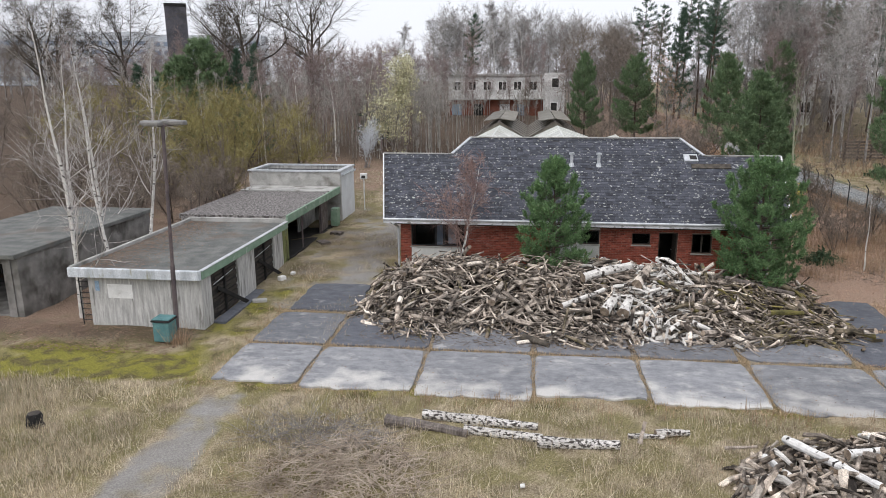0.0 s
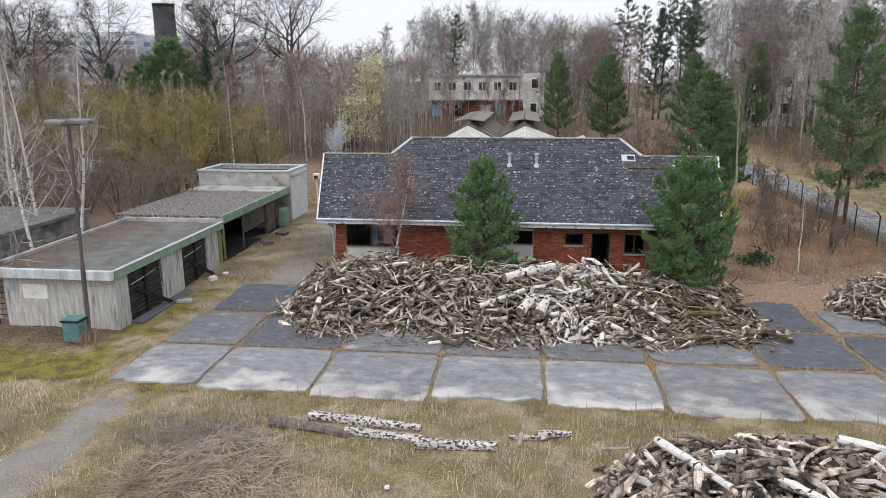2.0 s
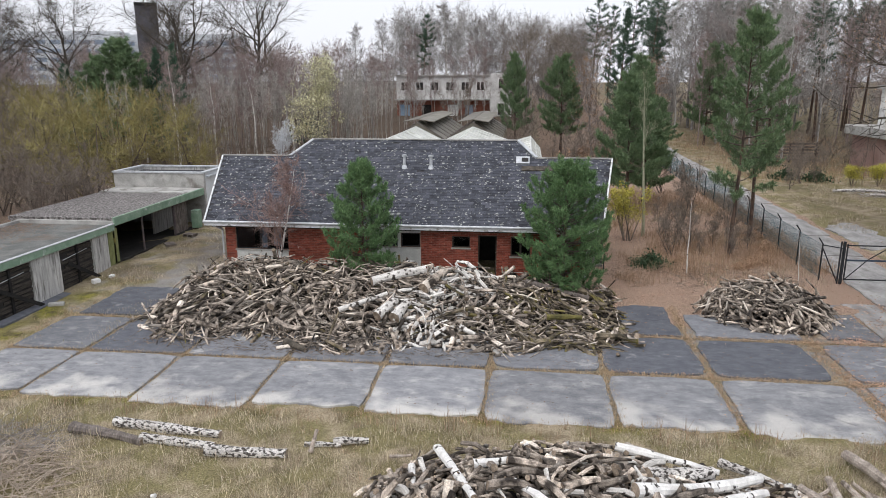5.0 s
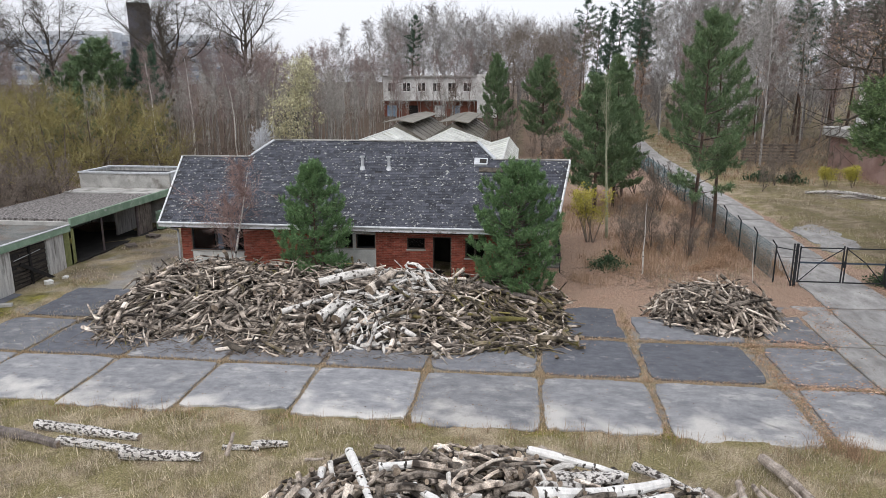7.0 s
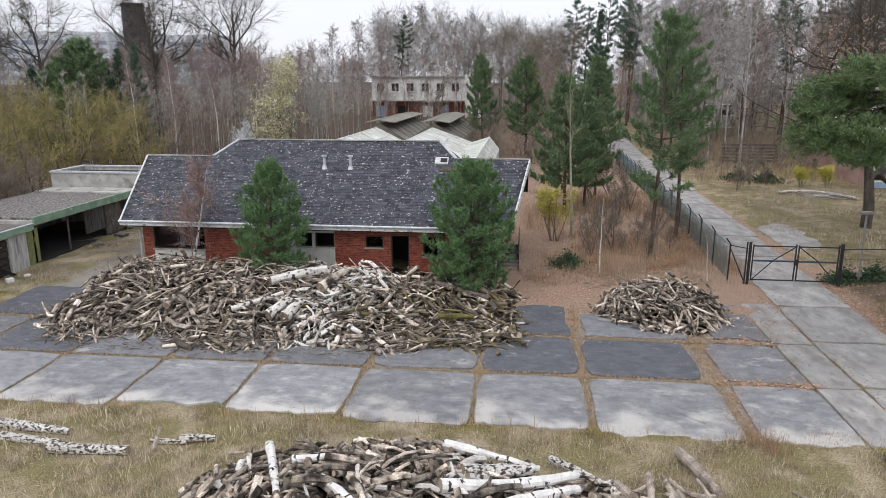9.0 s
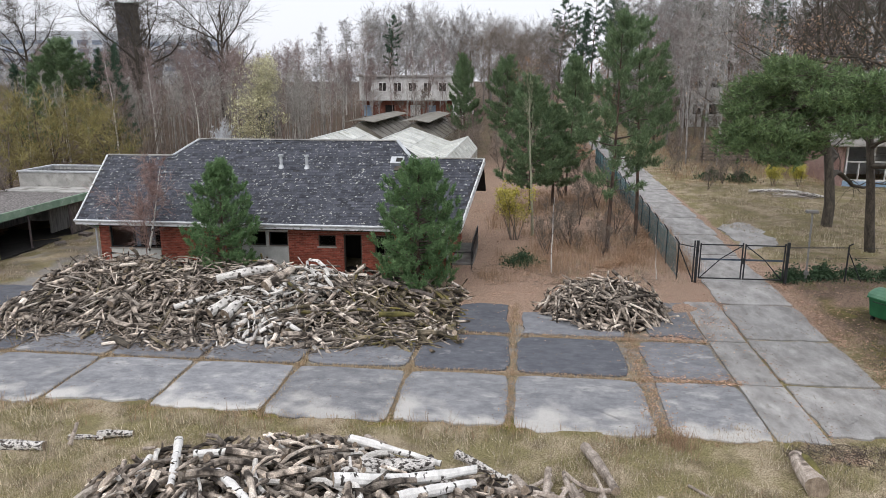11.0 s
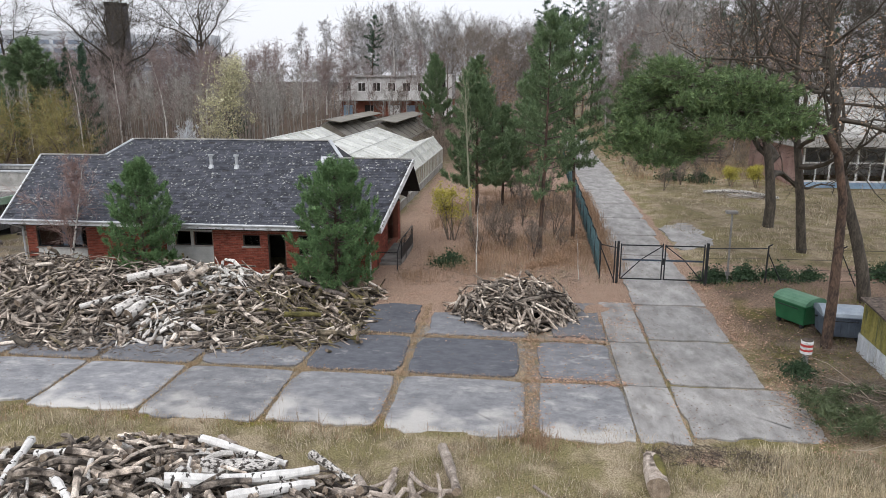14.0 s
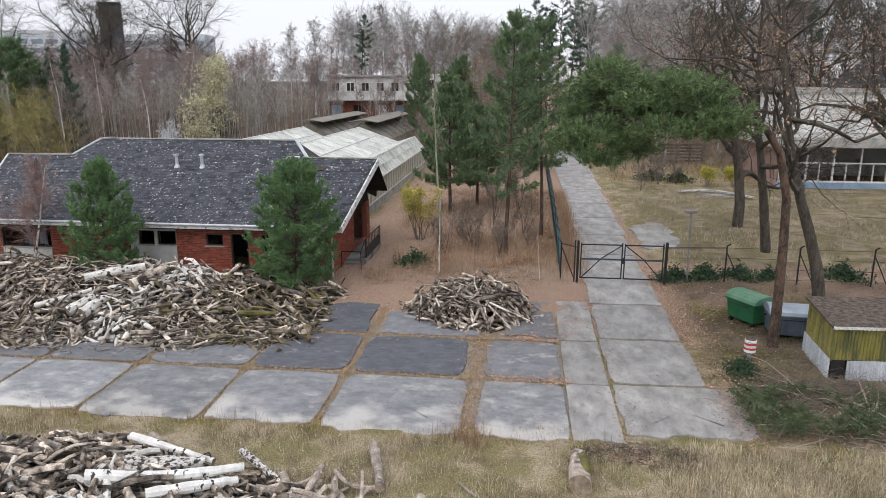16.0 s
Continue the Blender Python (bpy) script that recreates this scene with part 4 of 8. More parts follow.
shed = thing("open_shed", 0, 0, 0, label="open-fronted shed with a gravel roof and green fascia", category="shed")
part("roof", boxes((-12.6, -7.45, 27.64, 36.4, 2.12, 2.3)), M["gravelroof"], shed, "dark gravel roof")
part("fascia", boxes((-7.45, -7.35, 27.5, 36.3, 1.98, 2.36), bevel=0.012), M["greenpaint"], shed, "faded green fascia with white flakes")
part("roof_strip", boxes((-12.6, -7.46, 34.6, 36.38, 2.302, 2.36)), M["concrete_plain"], shed)
part("wall", boxes((-12.5, -12.35, 27.66, 36.3, -0.1, 2.12)), M["concrete"], shed)
# Floor near-black: the shade under the shed roof is put into its colour.
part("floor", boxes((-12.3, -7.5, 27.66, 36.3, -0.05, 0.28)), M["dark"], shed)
for y in (27.75, 30.1, 33.2):
    part("post", rods(((-7.6, y, 0), (-7.6, y, 2.12), 0.05)), M["polesteel"], shed)
part("door", boxes((-7.56, -7.5, 27.12, 27.85, 0.15, 1.85), bevel=0.01), M["olive"], shed, "olive green door with a yellow notice")
part("notice", boxes((-7.498, -7.492, 27.5, 27.66, 1.2, 1.42)), M["yellowsheet"], shed)
part("wall", boxes((-9.0, -8.9, 33.4, 36.3, 0.2, 2.1)), M["concrete"], shed)
for k in range(8):
    part("plank", boxes((-7.75, -7.7, 33.3 + 0.19 * k, 33.46 + 0.19 * k, 0.3, 1.95 + 0.1 * math.sin(k * 2.0))), M["bark_grey"], shed)
part("cabinet", boxes((-7.6, -7.2, 35.0, 35.5, 0.3, 1.3), bevel=0.02), M["greenpaint"], shed, "grey-green metal cabinet")

hall = thing("concrete_block_building", 0, 0, 0, label="taller flat-roofed block with a white side wall", category="building")
part("wall", boxes((-12.8, -7.35, 36.42, 36.6, 0.0, 3.16)), M["concrete_plain"], hall, "streaked grey front wall")
part("wall", boxes((-7.53, -7.352, 36.602, 39.5, 0.0, 3.16)), M["boxwhite"], hall, "white side wall")
part("wall", boxes((-12.8, -7.55, 39.3, 39.5, 0.0, 3.16), (-12.8, -12.6, 36.602, 39.298, 0.0, 3.16)), M["concrete"], hall)
part("roof", boxes((-12.6, -7.54, 36.61, 39.29, 2.85, 2.98)), M["felt"], hall)
part("coping", boxes((-12.86, -7.3, 36.36, 36.62, 3.163, 3.25), (-7.6, -7.3, 36.623, 39.55, 3.163, 3.25), (-12.86, -7.603, 39.25, 39.55, 3.163, 3.25), (-12.86, -12.56, 36.623, 39.247, 3.163, 3.25)), M["zinc"], hall)
part("canopy", boxes((-7.34, -7.2, 36.7, 39.4, 2.9, 3.0)), M["zinc"], hall)

bird = thing("nest_box_post", -6.78, 39.7, 0.38, label="white nest box on a thin post", category="nest box")
part("post", boxes((-0.03, 0.03, -0.03, 0.03, 0, 1.95)), M["white"], bird)
part("box", boxes((-0.2, 0.2, -0.15, 0.15, 1.95, 2.3), bevel=0.02), M["white"], bird)
# Dark plate painted as the shade in the entrance hole.
part("opening", boxes((-0.12, 0.12, -0.16, -0.152, 2.0, 2.18)), M["dark"], bird)

left = thing("concrete_garage", 0, 0, 0, label="bare concrete garage with an open dark front", category="garage")
part("wall", boxes((-14.75, -14.5, 19.65, 28.4, -0.1, 2.2)), M["concrete_dark"], left, "bare concrete side wall")
part("frame", boxes((-15.05, -14.75, 19.6, 19.85, -0.1, 2.0), (-19.5, -14.75, 19.6, 19.85, 2.0, 2.2)), M["concrete_dark"], left)
part("roof", boxes((-19.6, -14.4, 19.4, 28.6, 2.205, 2.38), bevel=0.02), M["rooffelt"], left)
part("wall", boxes((-19.5, -14.76, 28.2, 28.4, -0.1, 2.2), (-19.6, -19.4, 19.86, 28.19, -0.1, 2.2)), M["concrete_dark"], left)
part("floor", boxes((-19.38, -14.77, 19.7, 28.18, -0.04, 0.06)), M["concrete_dark"], left)

# lamp post with four heads, leaning a little
lp = thing("lamp_post", -8.0, 18.32, 0.0, label="tall rusty lamp post with four flat grey lamp heads", category="lamp post")
part("pole", rods(((0, 0, 0), (0.06, 0.02, 2.5), 0.075), ((0.06, 0.02, 2.5), (0.17, 0.08, 6.95), 0.055), sides=10), M["polesteel"], lp)
for dx, dy in ((-0.42, 0.05), (0.42, 0.1), (-0.1, 0.55), (-0.1, -0.42)):
    hd = part("lamp_head", boxes((0.17 + dx - 0.27, 0.17 + dx + 0.27, 0.08 + dy - 0.17, 0.08 + dy + 0.17, 6.93, 7.07), bevel=0.03), M["lamphead"], lp)
    part("arm", rods(((0.17, 0.08, 6.9), (0.17 + dx, 0.08 + dy, 6.95), 0.025)), M["polesteel"], lp)
tr = thing("rubbish_bin", -8.2, 17.98, 0.02, label="faded teal plastic bin beside the lamp post", category="bin")
part("body", boxes((-0.3, 0.27, -0.25, 0.25, 0.05, 0.72), bevel=0.03), M["teal"], tr)
part("rim", boxes((-0.33, 0.3, -0.28, 0.28, 0.722, 0.78), bevel=0.01), M["rubber"], tr)
part("lid", boxes((-0.31, 0.28, -0.26, 0.26, 0.782, 0.83), bevel=0.02), M["teal"], tr)
# loose blocks and pallets by the garages
for i, (x, y, w, d, h, m, nm, lb) in enumerate([(-6.75, 22.3, 0.55, 0.22, 0.14, "concrete_plain", "concrete_block", "mossy concrete block lying beside the garage"), (-6.8, 24.9, 0.3, 0.25, 0.2, "white", "white_block", "white block on the garage sill"),
                                                (-6.6, 25.7, 0.22, 0.2, 0.12, "white", "white_block", "white block on the garage sill"), (-6.9, 31.2, 0.7, 0.5, 0.12, "bark_grey", "pallet", "grey wooden pallet at the open shed"),
                                                (-6.7, 33.0, 0.6, 0.45, 0.2, "bark_grey", "pallet", "grey wooden pallet at the open shed")]):
    t = thing(nm, x, y, float(land(x, y)) - 0.02, rz=20 + 37 * i, label=lb, category="block" if "block" in nm else "pallet")
    if nm == "pallet":
        for k in range(4):
            part("board", boxes((-w / 2, w / 2, -d / 2 + k * d / 4, -d / 2 + k * d / 4 + d / 5, h - 0.03, h)), M[m], t)
        for k in (-1, 0, 1):
            part("bearer", boxes((k * w * 0.42 - 0.04, k * w * 0.42 + 0.04, -d / 2, d / 2, 0, h - 0.031)), M[m], t)
    else:
        part("body", boxes((-w / 2, w / 2, -d / 2, d / 2, 0, h), bevel=0.025), M[m], t)

# ---- greenhouses behind the house ----
gh = thing("greenhouse", 0, 0, 0, label="whitewashed glass greenhouse with several gabled bays", category="greenhouse")
GY0, GY1, GB = 39.5, 64.0, 0.35


def glazed(parent, a, b, c, d, nu, nv, pane_m, bar_m, drop=()):
    """A glazed plane a-b (along the ridge), d-c (along the eave), of panes with bars between them."""
    a, b, c, d = Vector(a), Vector(b), Vector(c), Vector(d)
    nrm = (b - a).cross(d - a).normalized()
    if nrm.z < 0 or (abs(nrm.z) < 1e-3 and nrm.x < 0):
        nrm = -nrm
    for i in range(nu):
        for j in range(nv):
            if (i, j) in drop:
                continue
            q = []
            for fu, fv in ((i, j), (i + 1, j), (i + 1, j + 1), (i, j + 1)):
                u, v = fu / nu, fv / nv
                q.append((a * (1 - u) + b * u) * (1 - v) + (d * (1 - u) + c * u) * v)
            part("pane", hull([p - nrm * 0.008 for p in q] + [p + nrm * 0.008 for p in q], [(3, 2, 1, 0), (4, 5, 6, 7), (0, 1, 5, 4), (1, 2, 6, 5), (2, 3, 7, 6), (3, 0, 4, 7)]), pane_m, parent)
    for i in range(nu + 1):
        u = i / nu
        part("glazing_bar", board(a * (1 - u) + b * u + nrm * 0.03, d * (1 - u) + c * u + nrm * 0.03, 0.06, 0.05, up=tuple(nrm)), bar_m, parent)
    for j in range(nv + 1):
        v = j / nv
        part("purlin", board(a * (1 - v) + d * v + nrm * 0.045, b * (1 - v) + c * v + nrm * 0.045, 0.07, 0.05, up=tuple(nrm)), bar_m, parent)


R1, R2, V12, V23, R3, E3 = 0.5, 5.85, 3.1, 9.5, 11.15, 12.0
for ridge, l, r, zl, zr, pm in ((R1, -2.1, V12, 2.75, 2.75, "ghglass"), (R2, V12, V23, 2.75, 2.72, "ghglass")):
    bay = part("bay", boxes((ridge - 0.06, ridge + 0.06, GY0, GY1, 3.98, 4.06)), M["ghframe"], gh, "white ridge beam of a glazed bay")
    glazed(bay, (ridge, GY0, 4.03), (ridge, GY1, 4.03), (r, GY1, zr), (r, GY0, zr), 12, 2, M[pm], M["ghframe"])
    glazed(bay, (ridge, GY0, 4.03), (ridge, GY1, 4.03), (l, GY1, zl), (l, GY0, zl), 12, 2, M[pm], M["ghframe"])
    for gy in (GY0, GY1):
        part("gable_bar", board((ridge, gy, 4.05), (l, gy, zl + 0.02), 0.1, 0.12), M["ghframe"], bay)
        part("gable_bar", board((ridge, gy, 4.05), (r, gy, zr + 0.02), 0.1, 0.12), M["ghframe"], bay)
        part("gable_glass", hull([(l, gy - 0.01, zl), (r, gy - 0.01, zr), (ridge, gy - 0.01, 4.0), (l, gy + 0.01, zl), (r, gy + 0.01, zr), (ridge, gy + 0.01, 4.0)], [(0, 1, 2), (5, 4, 3), (0, 3, 4, 1), (1, 4, 5, 2), (2, 5, 3, 0)]), M["ghdark"], bay)
lean = part("bay", boxes((R3 - 0.05, R3 + 0.05, GY0, GY1, 3.2, 3.27)), M["ghframe"], gh, "narrow side bay with a glazed wall")
glazed(lean, (R3, GY0, 3.24), (R3, GY1, 3.24), (E3, GY1, 2.2), (E3, GY0, 2.2), 16, 2, M["ghglass"], M["ghframe"])
glazed(lean, (R3, GY0, 3.24), (R3, GY1, 3.24), (V23, GY1, 2.72), (V23, GY0, 2.72), 12, 1, M["ghglass"], M["ghframe"])
part("gable_glass", hull([(V23, GY1 - 0.01, 2.7), (E3, GY1 - 0.01, 2.2), (R3, GY1 - 0.01, 3.2), (V23, GY1 + 0.01, 2.7), (E3, GY1 + 0.01, 2.2), (R3, GY1 + 0.01, 3.2)], [(0, 1, 2), (5, 4, 3), (0, 3, 4, 1), (1, 4, 5, 2), (2, 5, 3, 0)]), M["ghglass"], lean)
M["ghwall"] = mat("cloudy_yellowed_glass", (0.27, 0.25, 0.19), (0.38, 0.36, 0.28), 1.5, rough=0.4)
glazed(lean, (E3, GY0, 2.18), (E3, GY1, 2.18), (E3, GY1, 0.95), (E3, GY0, 0.95), 26, 1, M["ghwall"], M["ghframe"])
part("base_wall", boxes((E3 - 0.2, E3 + 0.04, GY0, GY1, 0.0, 0.94)), M["concrete_plain"], gh, "low concrete base wall")
part("end_wall", boxes((-2.1, E3 - 0.21, GY1 - 0.1, GY1, 0, 2.2), (-2.1, E3 - 0.21, GY0, GY0 + 0.1, 0, 2.2)), M["ghwall"], gh)
# Bed given the same near-black shade colour as the heaps' core.
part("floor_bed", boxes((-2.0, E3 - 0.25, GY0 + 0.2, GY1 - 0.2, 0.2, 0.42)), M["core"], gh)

old = thing("old_greenhouse", 0, 0, 0, label="mossy dark glasshouses with raised open ridge vents", category="greenhouse")
for rx in (0.35, 5.7):
    b2 = part("bay", boxes((rx - 0.06, rx + 0.06, 66, 86, 4.3, 4.4)), M["ghframe"], old)
    glazed(b2, (rx, 66, 4.35), (rx, 86, 4.35), (rx + 2.65, 86, 2.7), (rx + 2.65, 66, 2.7), 7, 1, M["ghdark"], M["bark_grey"])
    glazed(b2, (rx, 66, 4.35), (rx, 86, 4.35), (rx - 2.65, 86, 2.7), (rx - 2.65, 66, 2.7), 7, 1, M["ghdark"], M["bark_grey"])
    for s in (-1, 1):
        part("ridge_vent", board((rx + s * 0.78, 66.2, 4.5), (rx + s * 0.78, 85.8, 4.5), 1.5, 0.06, up=(s * 0.16, 0, 1)), M["ghdark"], b2, "raised ridge vent")
    part("gable_glass", hull([(rx - 2.65, 66, 2.7), (rx + 2.65, 66, 2.7), (rx, 66, 4.3), (rx - 2.65, 66.04, 2.7), (rx + 2.65, 66.04, 2.7), (rx, 66.04, 4.3)], [(0, 1, 2), (5, 4, 3), (0, 3, 4, 1), (1, 4, 5, 2), (2, 5, 3, 0)]), M["ghdark"], b2)
part("side_wall", boxes((-2.35, -2.25, 66, 86, 0.2, 2.7), (8.3, 8.4, 66, 86, 0.2, 2.7), (-2.24, 8.29, 66, 66.1, 0.2, 2.7)), M["ghwall"], old)

# ---- buildings behind the trees ----
far = thing("abandoned_building", 0, 0, 0, label="abandoned two-storey building with pale walls and brick below", category="building")
FY, FZ = 108.0, 2.4
part("wall", boxes((-9.5, 7.8, FY, FY + 9, FZ + 3.0, FZ + 6.5)), M["farwall"], far, "stained pale upper storey")
part("wall", boxes((-9.5, 7.8, FY + 0.4, FY + 9, FZ - 0.5, FZ + 2.997)), M["farbrick"], far, "brick ground floor")
part("wall", boxes((5.2, 8.4, FY - 1.2, FY - 0.003, FZ - 0.5, FZ + 6.9)), M["farwall"], far, "pale stair tower")
part("roof", boxes((-9.8, 8.0, FY - 0.3, FY + 9.2, FZ + 6.503, FZ + 6.75)), M["concrete_plain"], far)
part("ledge", boxes((-9.8, 5.19, FY - 1.0, FY - 0.003, FZ + 2.9, FZ + 3.05)), M["concrete_plain"], far)
for i in range(6):
    x = -8.8 + i * 2.35
    w = part("window", boxes((x, x + 1.3, FY - 0.06, FY - 0.003, FZ + 4.3, FZ + 5.7)), M["white"], far)
    part("pane", boxes((x + 0.1, x + 0.6, FY - 0.09, FY - 0.063, FZ + 4.4, FZ + 5.6), (x + 0.7, x + 1.2, FY - 0.09, FY - 0.063, FZ + 4.4, FZ + 5.6)), M["dark"], w)
for x, z0, z1, wd in ((6.3, 4.6, 6.2, 1.3), (6.2, 0.6, 2.6, 1.2)):
    w = part("window", boxes((x, x + wd, FY - 1.26, FY - 1.203, FZ + z0, FZ + z1)), M["white"], far)
    part("pane", boxes((x + 0.15, x + wd - 0.15, FY - 1.29, FY - 1.263, FZ + z0 + 0.15, FZ + z1 - 0.15)), M["dark"], w)
for x, wd, m in ((-9.0, 1.5, "blueboard"), (-1.5, 1.6, "white"), (1.2, 1.3, "bluegrey"), (-5.5, 1.4, "dark")):
    part("door", boxes((x, x + wd, FY + 0.33, FY + 0.397, FZ - 0.2, FZ + 2.2)), M[m], far)

rb = thing("pavilion", 0, 0, 0, label="white flat-roofed pavilion with a band of broken windows over blue panels", category="building")
PX0, PX1, PY = 40.2, 66.0, 54.0
part("wall", boxes((PX0, PX1, PY + 0.3, PY + 0.5, 0, 0.9)), M["blueboard"], rb, "faded blue panels below the windows")
part("wall", boxes((PX0 - 0.2, PX0, PY + 0.3, PY + 12, 0, 4.2)), M["pinkwall"], rb, "faded pink end wall")
part("wall", boxes((PX0, PX1, PY + 8, PY + 8.2, 0, 4.2)), M["farwall"], rb)
# Floor painted with the shade behind the windows.
part("floor", boxes((PX0, PX1, PY + 0.51, PY + 7.99, 0.1, 0.35)), M["dark"], rb)
part("roof", boxes((PX0 - 1.0, PX1, PY - 0.8, PY + 12, 3.55, 4.35), bevel=0.05), M["concrete_plain"], rb, "pale flat roof with a deep edge")
part("upper_wall", boxes((PX0 + 1.5, PX1, PY + 4, PY + 11.5, 4.36, 7.4)), M["white"], rb, "whitish upper storey")
part("upper_roof", boxes((PX0 + 1.2, PX1, PY + 3.7, PY + 11.8, 7.403, 7.75)), M["concrete_plain"], rb)
part("pitched_roof", hull([(PX0 + 7, PY + 4.2, 7.76), (PX1, PY + 4.2, 7.76), (PX1, PY + 11.4, 7.76), (PX0 + 7, PY + 11.4, 7.76), (PX0 + 9.5, PY + 7.8, 10.9), (PX1, PY + 7.8, 10.9)], [(3, 2, 1, 0), (0, 1, 5, 4), (2, 3, 4, 5), (3, 0, 4), (1, 2, 5)]), M["felt"], rb, "dark pitched roof")
for i in range(14):
    x = PX0 + 0.1 + i * 1.9
    w = part("window", boxes((x, x + 0.12, PY + 0.32, PY + 0.46, 0.9, 3.55), (x + 0.12, x + 1.9, PY + 0.32, PY + 0.46, 0.9, 1.02), (x + 0.12, x + 1.9, PY + 0.32, PY + 0.46, 2.3, 2.4), (x + 0.95, x + 1.02, PY + 0.33, PY + 0.45, 1.02, 2.3)), M["white"], rb)
    if i % 3 != 1:
        p = part("pane", boxes((x + 0.12, x + 1.9, PY + 0.38, PY + 0.39, 2.4, 3.55)), M["glass"], w)
        p.visible_shadow = False
for i in range(7):
    x = PX0 + 7 + i * 3.0
    w = part("window", boxes((x, x + 1.6, PY + 3.95, PY + 3.997, 5.4, 6.8)), M["bluegrey"], rb)
    part("pane", boxes((x + 0.1, x + 1.5, PY + 3.92, PY + 3.947, 5.5, 6.7)), M["dark"], w)

ww = thing("white_building", 0, 0, 0, label="pale two-storey building between tall pines", category="building")
part("wall", boxes((41.4, 46.4, 112, 118, 0.5, 9.6)), M["farwall"], ww)
part("roof", boxes((41.1, 46.7, 111.7, 118.3, 9.603, 9.9)), M["concrete_plain"], ww)
for i in range(2):
    for z in (3.0, 7.0):
        w = part("window", boxes((41.9 + i * 2.4, 43.5 + i * 2.4, 111.94, 111.997, z, z + 1.9)), M["white"], ww)
        part("pane", boxes((42.1 + i * 2.4, 43.3 + i * 2.4, 111.91, 111.937, z + 0.2, z + 1.7)), M["dark"], w)

tower = thing("brick_tower", -106.8, 211, 4, rz=28, label="tall dark square tower beyond the wood", category="tower")
part("shaft", boxes((-3.15, 3.15, -3.15, 3.15, 0, 26.6)), M["towerbrick"], tower)
part("crown", boxes((-3.25, 3.25, -3.25, 3.25, 26.6, 27.6)), M["soffit"], tower)
part("railing", rods(*[((x, y, 27.6), (x, y, 28.0), 0.05) for x in (-3, -1, 1, 3) for y in (-3, 3)], ((-3, -3, 28), (3, -3, 28), 0.05), ((-3, 3, 28), (3, 3, 28), 0.05)), M["zinc"], tower)
for i, (x, y, w, h, rz) in enumerate(((-158, 232, 52, 20.5, 14), (-118, 250, 44, 20, 8), (-210, 240, 60, 21, 16))):
    ap = thing("apartment_block", x, y, 5, rz=rz, label="distant pale concrete block with rows of windows", category="building", group="distant blocks")
    part("wall", boxes((-w / 2, w / 2, 0, 12, 0, h)), M["apt"], ap)
    for k in range(int(h // 3)):
        part("window_band", boxes((-w / 2 + 0.6, w / 2 - 0.6, -0.15, -0.01, 1 + 3 * k, 2.5 + 3 * k)), M["bluegrey"], ap)
        for j in range(int(w // 5)):
            part("pier", boxes((-w / 2 + 2 + 5 * j, -w / 2 + 3.2 + 5 * j, -0.3, -0.16, 0.9 + 3 * k, 2.6 + 3 * k)), M["apt"], ap)

# ---- gate, fence, bins and the corrugated shed ----
GZ = 0.3
M["bluedark"] = mat("dark_blue_paint", (0.03, 0.045, 0.07), (0.06, 0.08, 0.11), 4, rough=0.5)
gate = thing("metal_gate", 0, 27.77, GZ, label="black iron double gate with crossed braces", category="gate")
for x, r in ((23.5, 0.045), (27.0, 0.05), (23.38, 0.025)):
    part("gate_post", boxes((x - r, x + r, -r, r, -0.1, 1.68)), M["iron"], gate)
for x0, x1 in ((23.6, 25.28), (25.34, 26.9)):
    leaf = part("gate_leaf", boxes((x0, x0 + 0.045, -0.022, 0.022, 0.1, 1.58), (x1 - 0.045, x1, -0.022, 0.022, 0.1, 1.62), (x0 + 0.045, x1 - 0.045, -0.022, 0.022, 0.1, 0.145), (x0 + 0.045, x1 - 0.045, -0.022, 0.022, 1.5, 1.545)), M["iron"], gate)
    for a, b in (((x0 + 0.05, 0.12), ((x0 + x1) / 2, 0.95)), (((x0 + x1) / 2, 0.95), (x1 - 0.05, 1.5))) if x0 < 25 else (((x0 + 0.05, 1.5), ((x0 + x1) / 2, 0.95)), (((x0 + x1) / 2, 0.95), (x1 - 0.05, 0.12))):
        part("brace", rods(((a[0], 0, a[1]), (b[0], 0, b[1]), 0.022), sides=6), M["iron"], leaf)
    part("mid_rail", boxes((x0 + 0.06, x1 - 0.06, -0.015, 0.015, 0.88, 0.95)), M["bluedark"], leaf)
part("latch", boxes((25.26, 25.38, -0.06, 0.06, 0.75, 1.0)), M["iron"], gate)

fence = thing("fence", 0, 0, 0, label="wire mesh fence on dark angled posts beside the road", category="fence")
M["mesh"] = mat("blue_green_coated_wire", (0.05, 0.10, 0.11), (0.09, 0.15, 0.16), 3)
for i in range(16):
    y = 28.2 + 2.5 * i
    x = 22.85 + 0.012 * (y - 28)
    z = float(land(x, y))
    part("post", rods(((x, y, z - 0.1), (x, y, z + 1.55), 0.032), ((x, y, z + 1.55), (x - 0.18, y, z + 1.8), 0.028), sides=6), M["iron"], fence)
    for k in range(4):
        z2 = float(land(x + 0.03, y + 2.5))
        part("wire", rods(((x, y, z + 0.15 + 0.45 * k), (x + 0.03, y + 2.5, z2 + 0.15 + 0.45 * k), 0.008), sides=3), M["mesh"], fence)
mv, mf = [], []
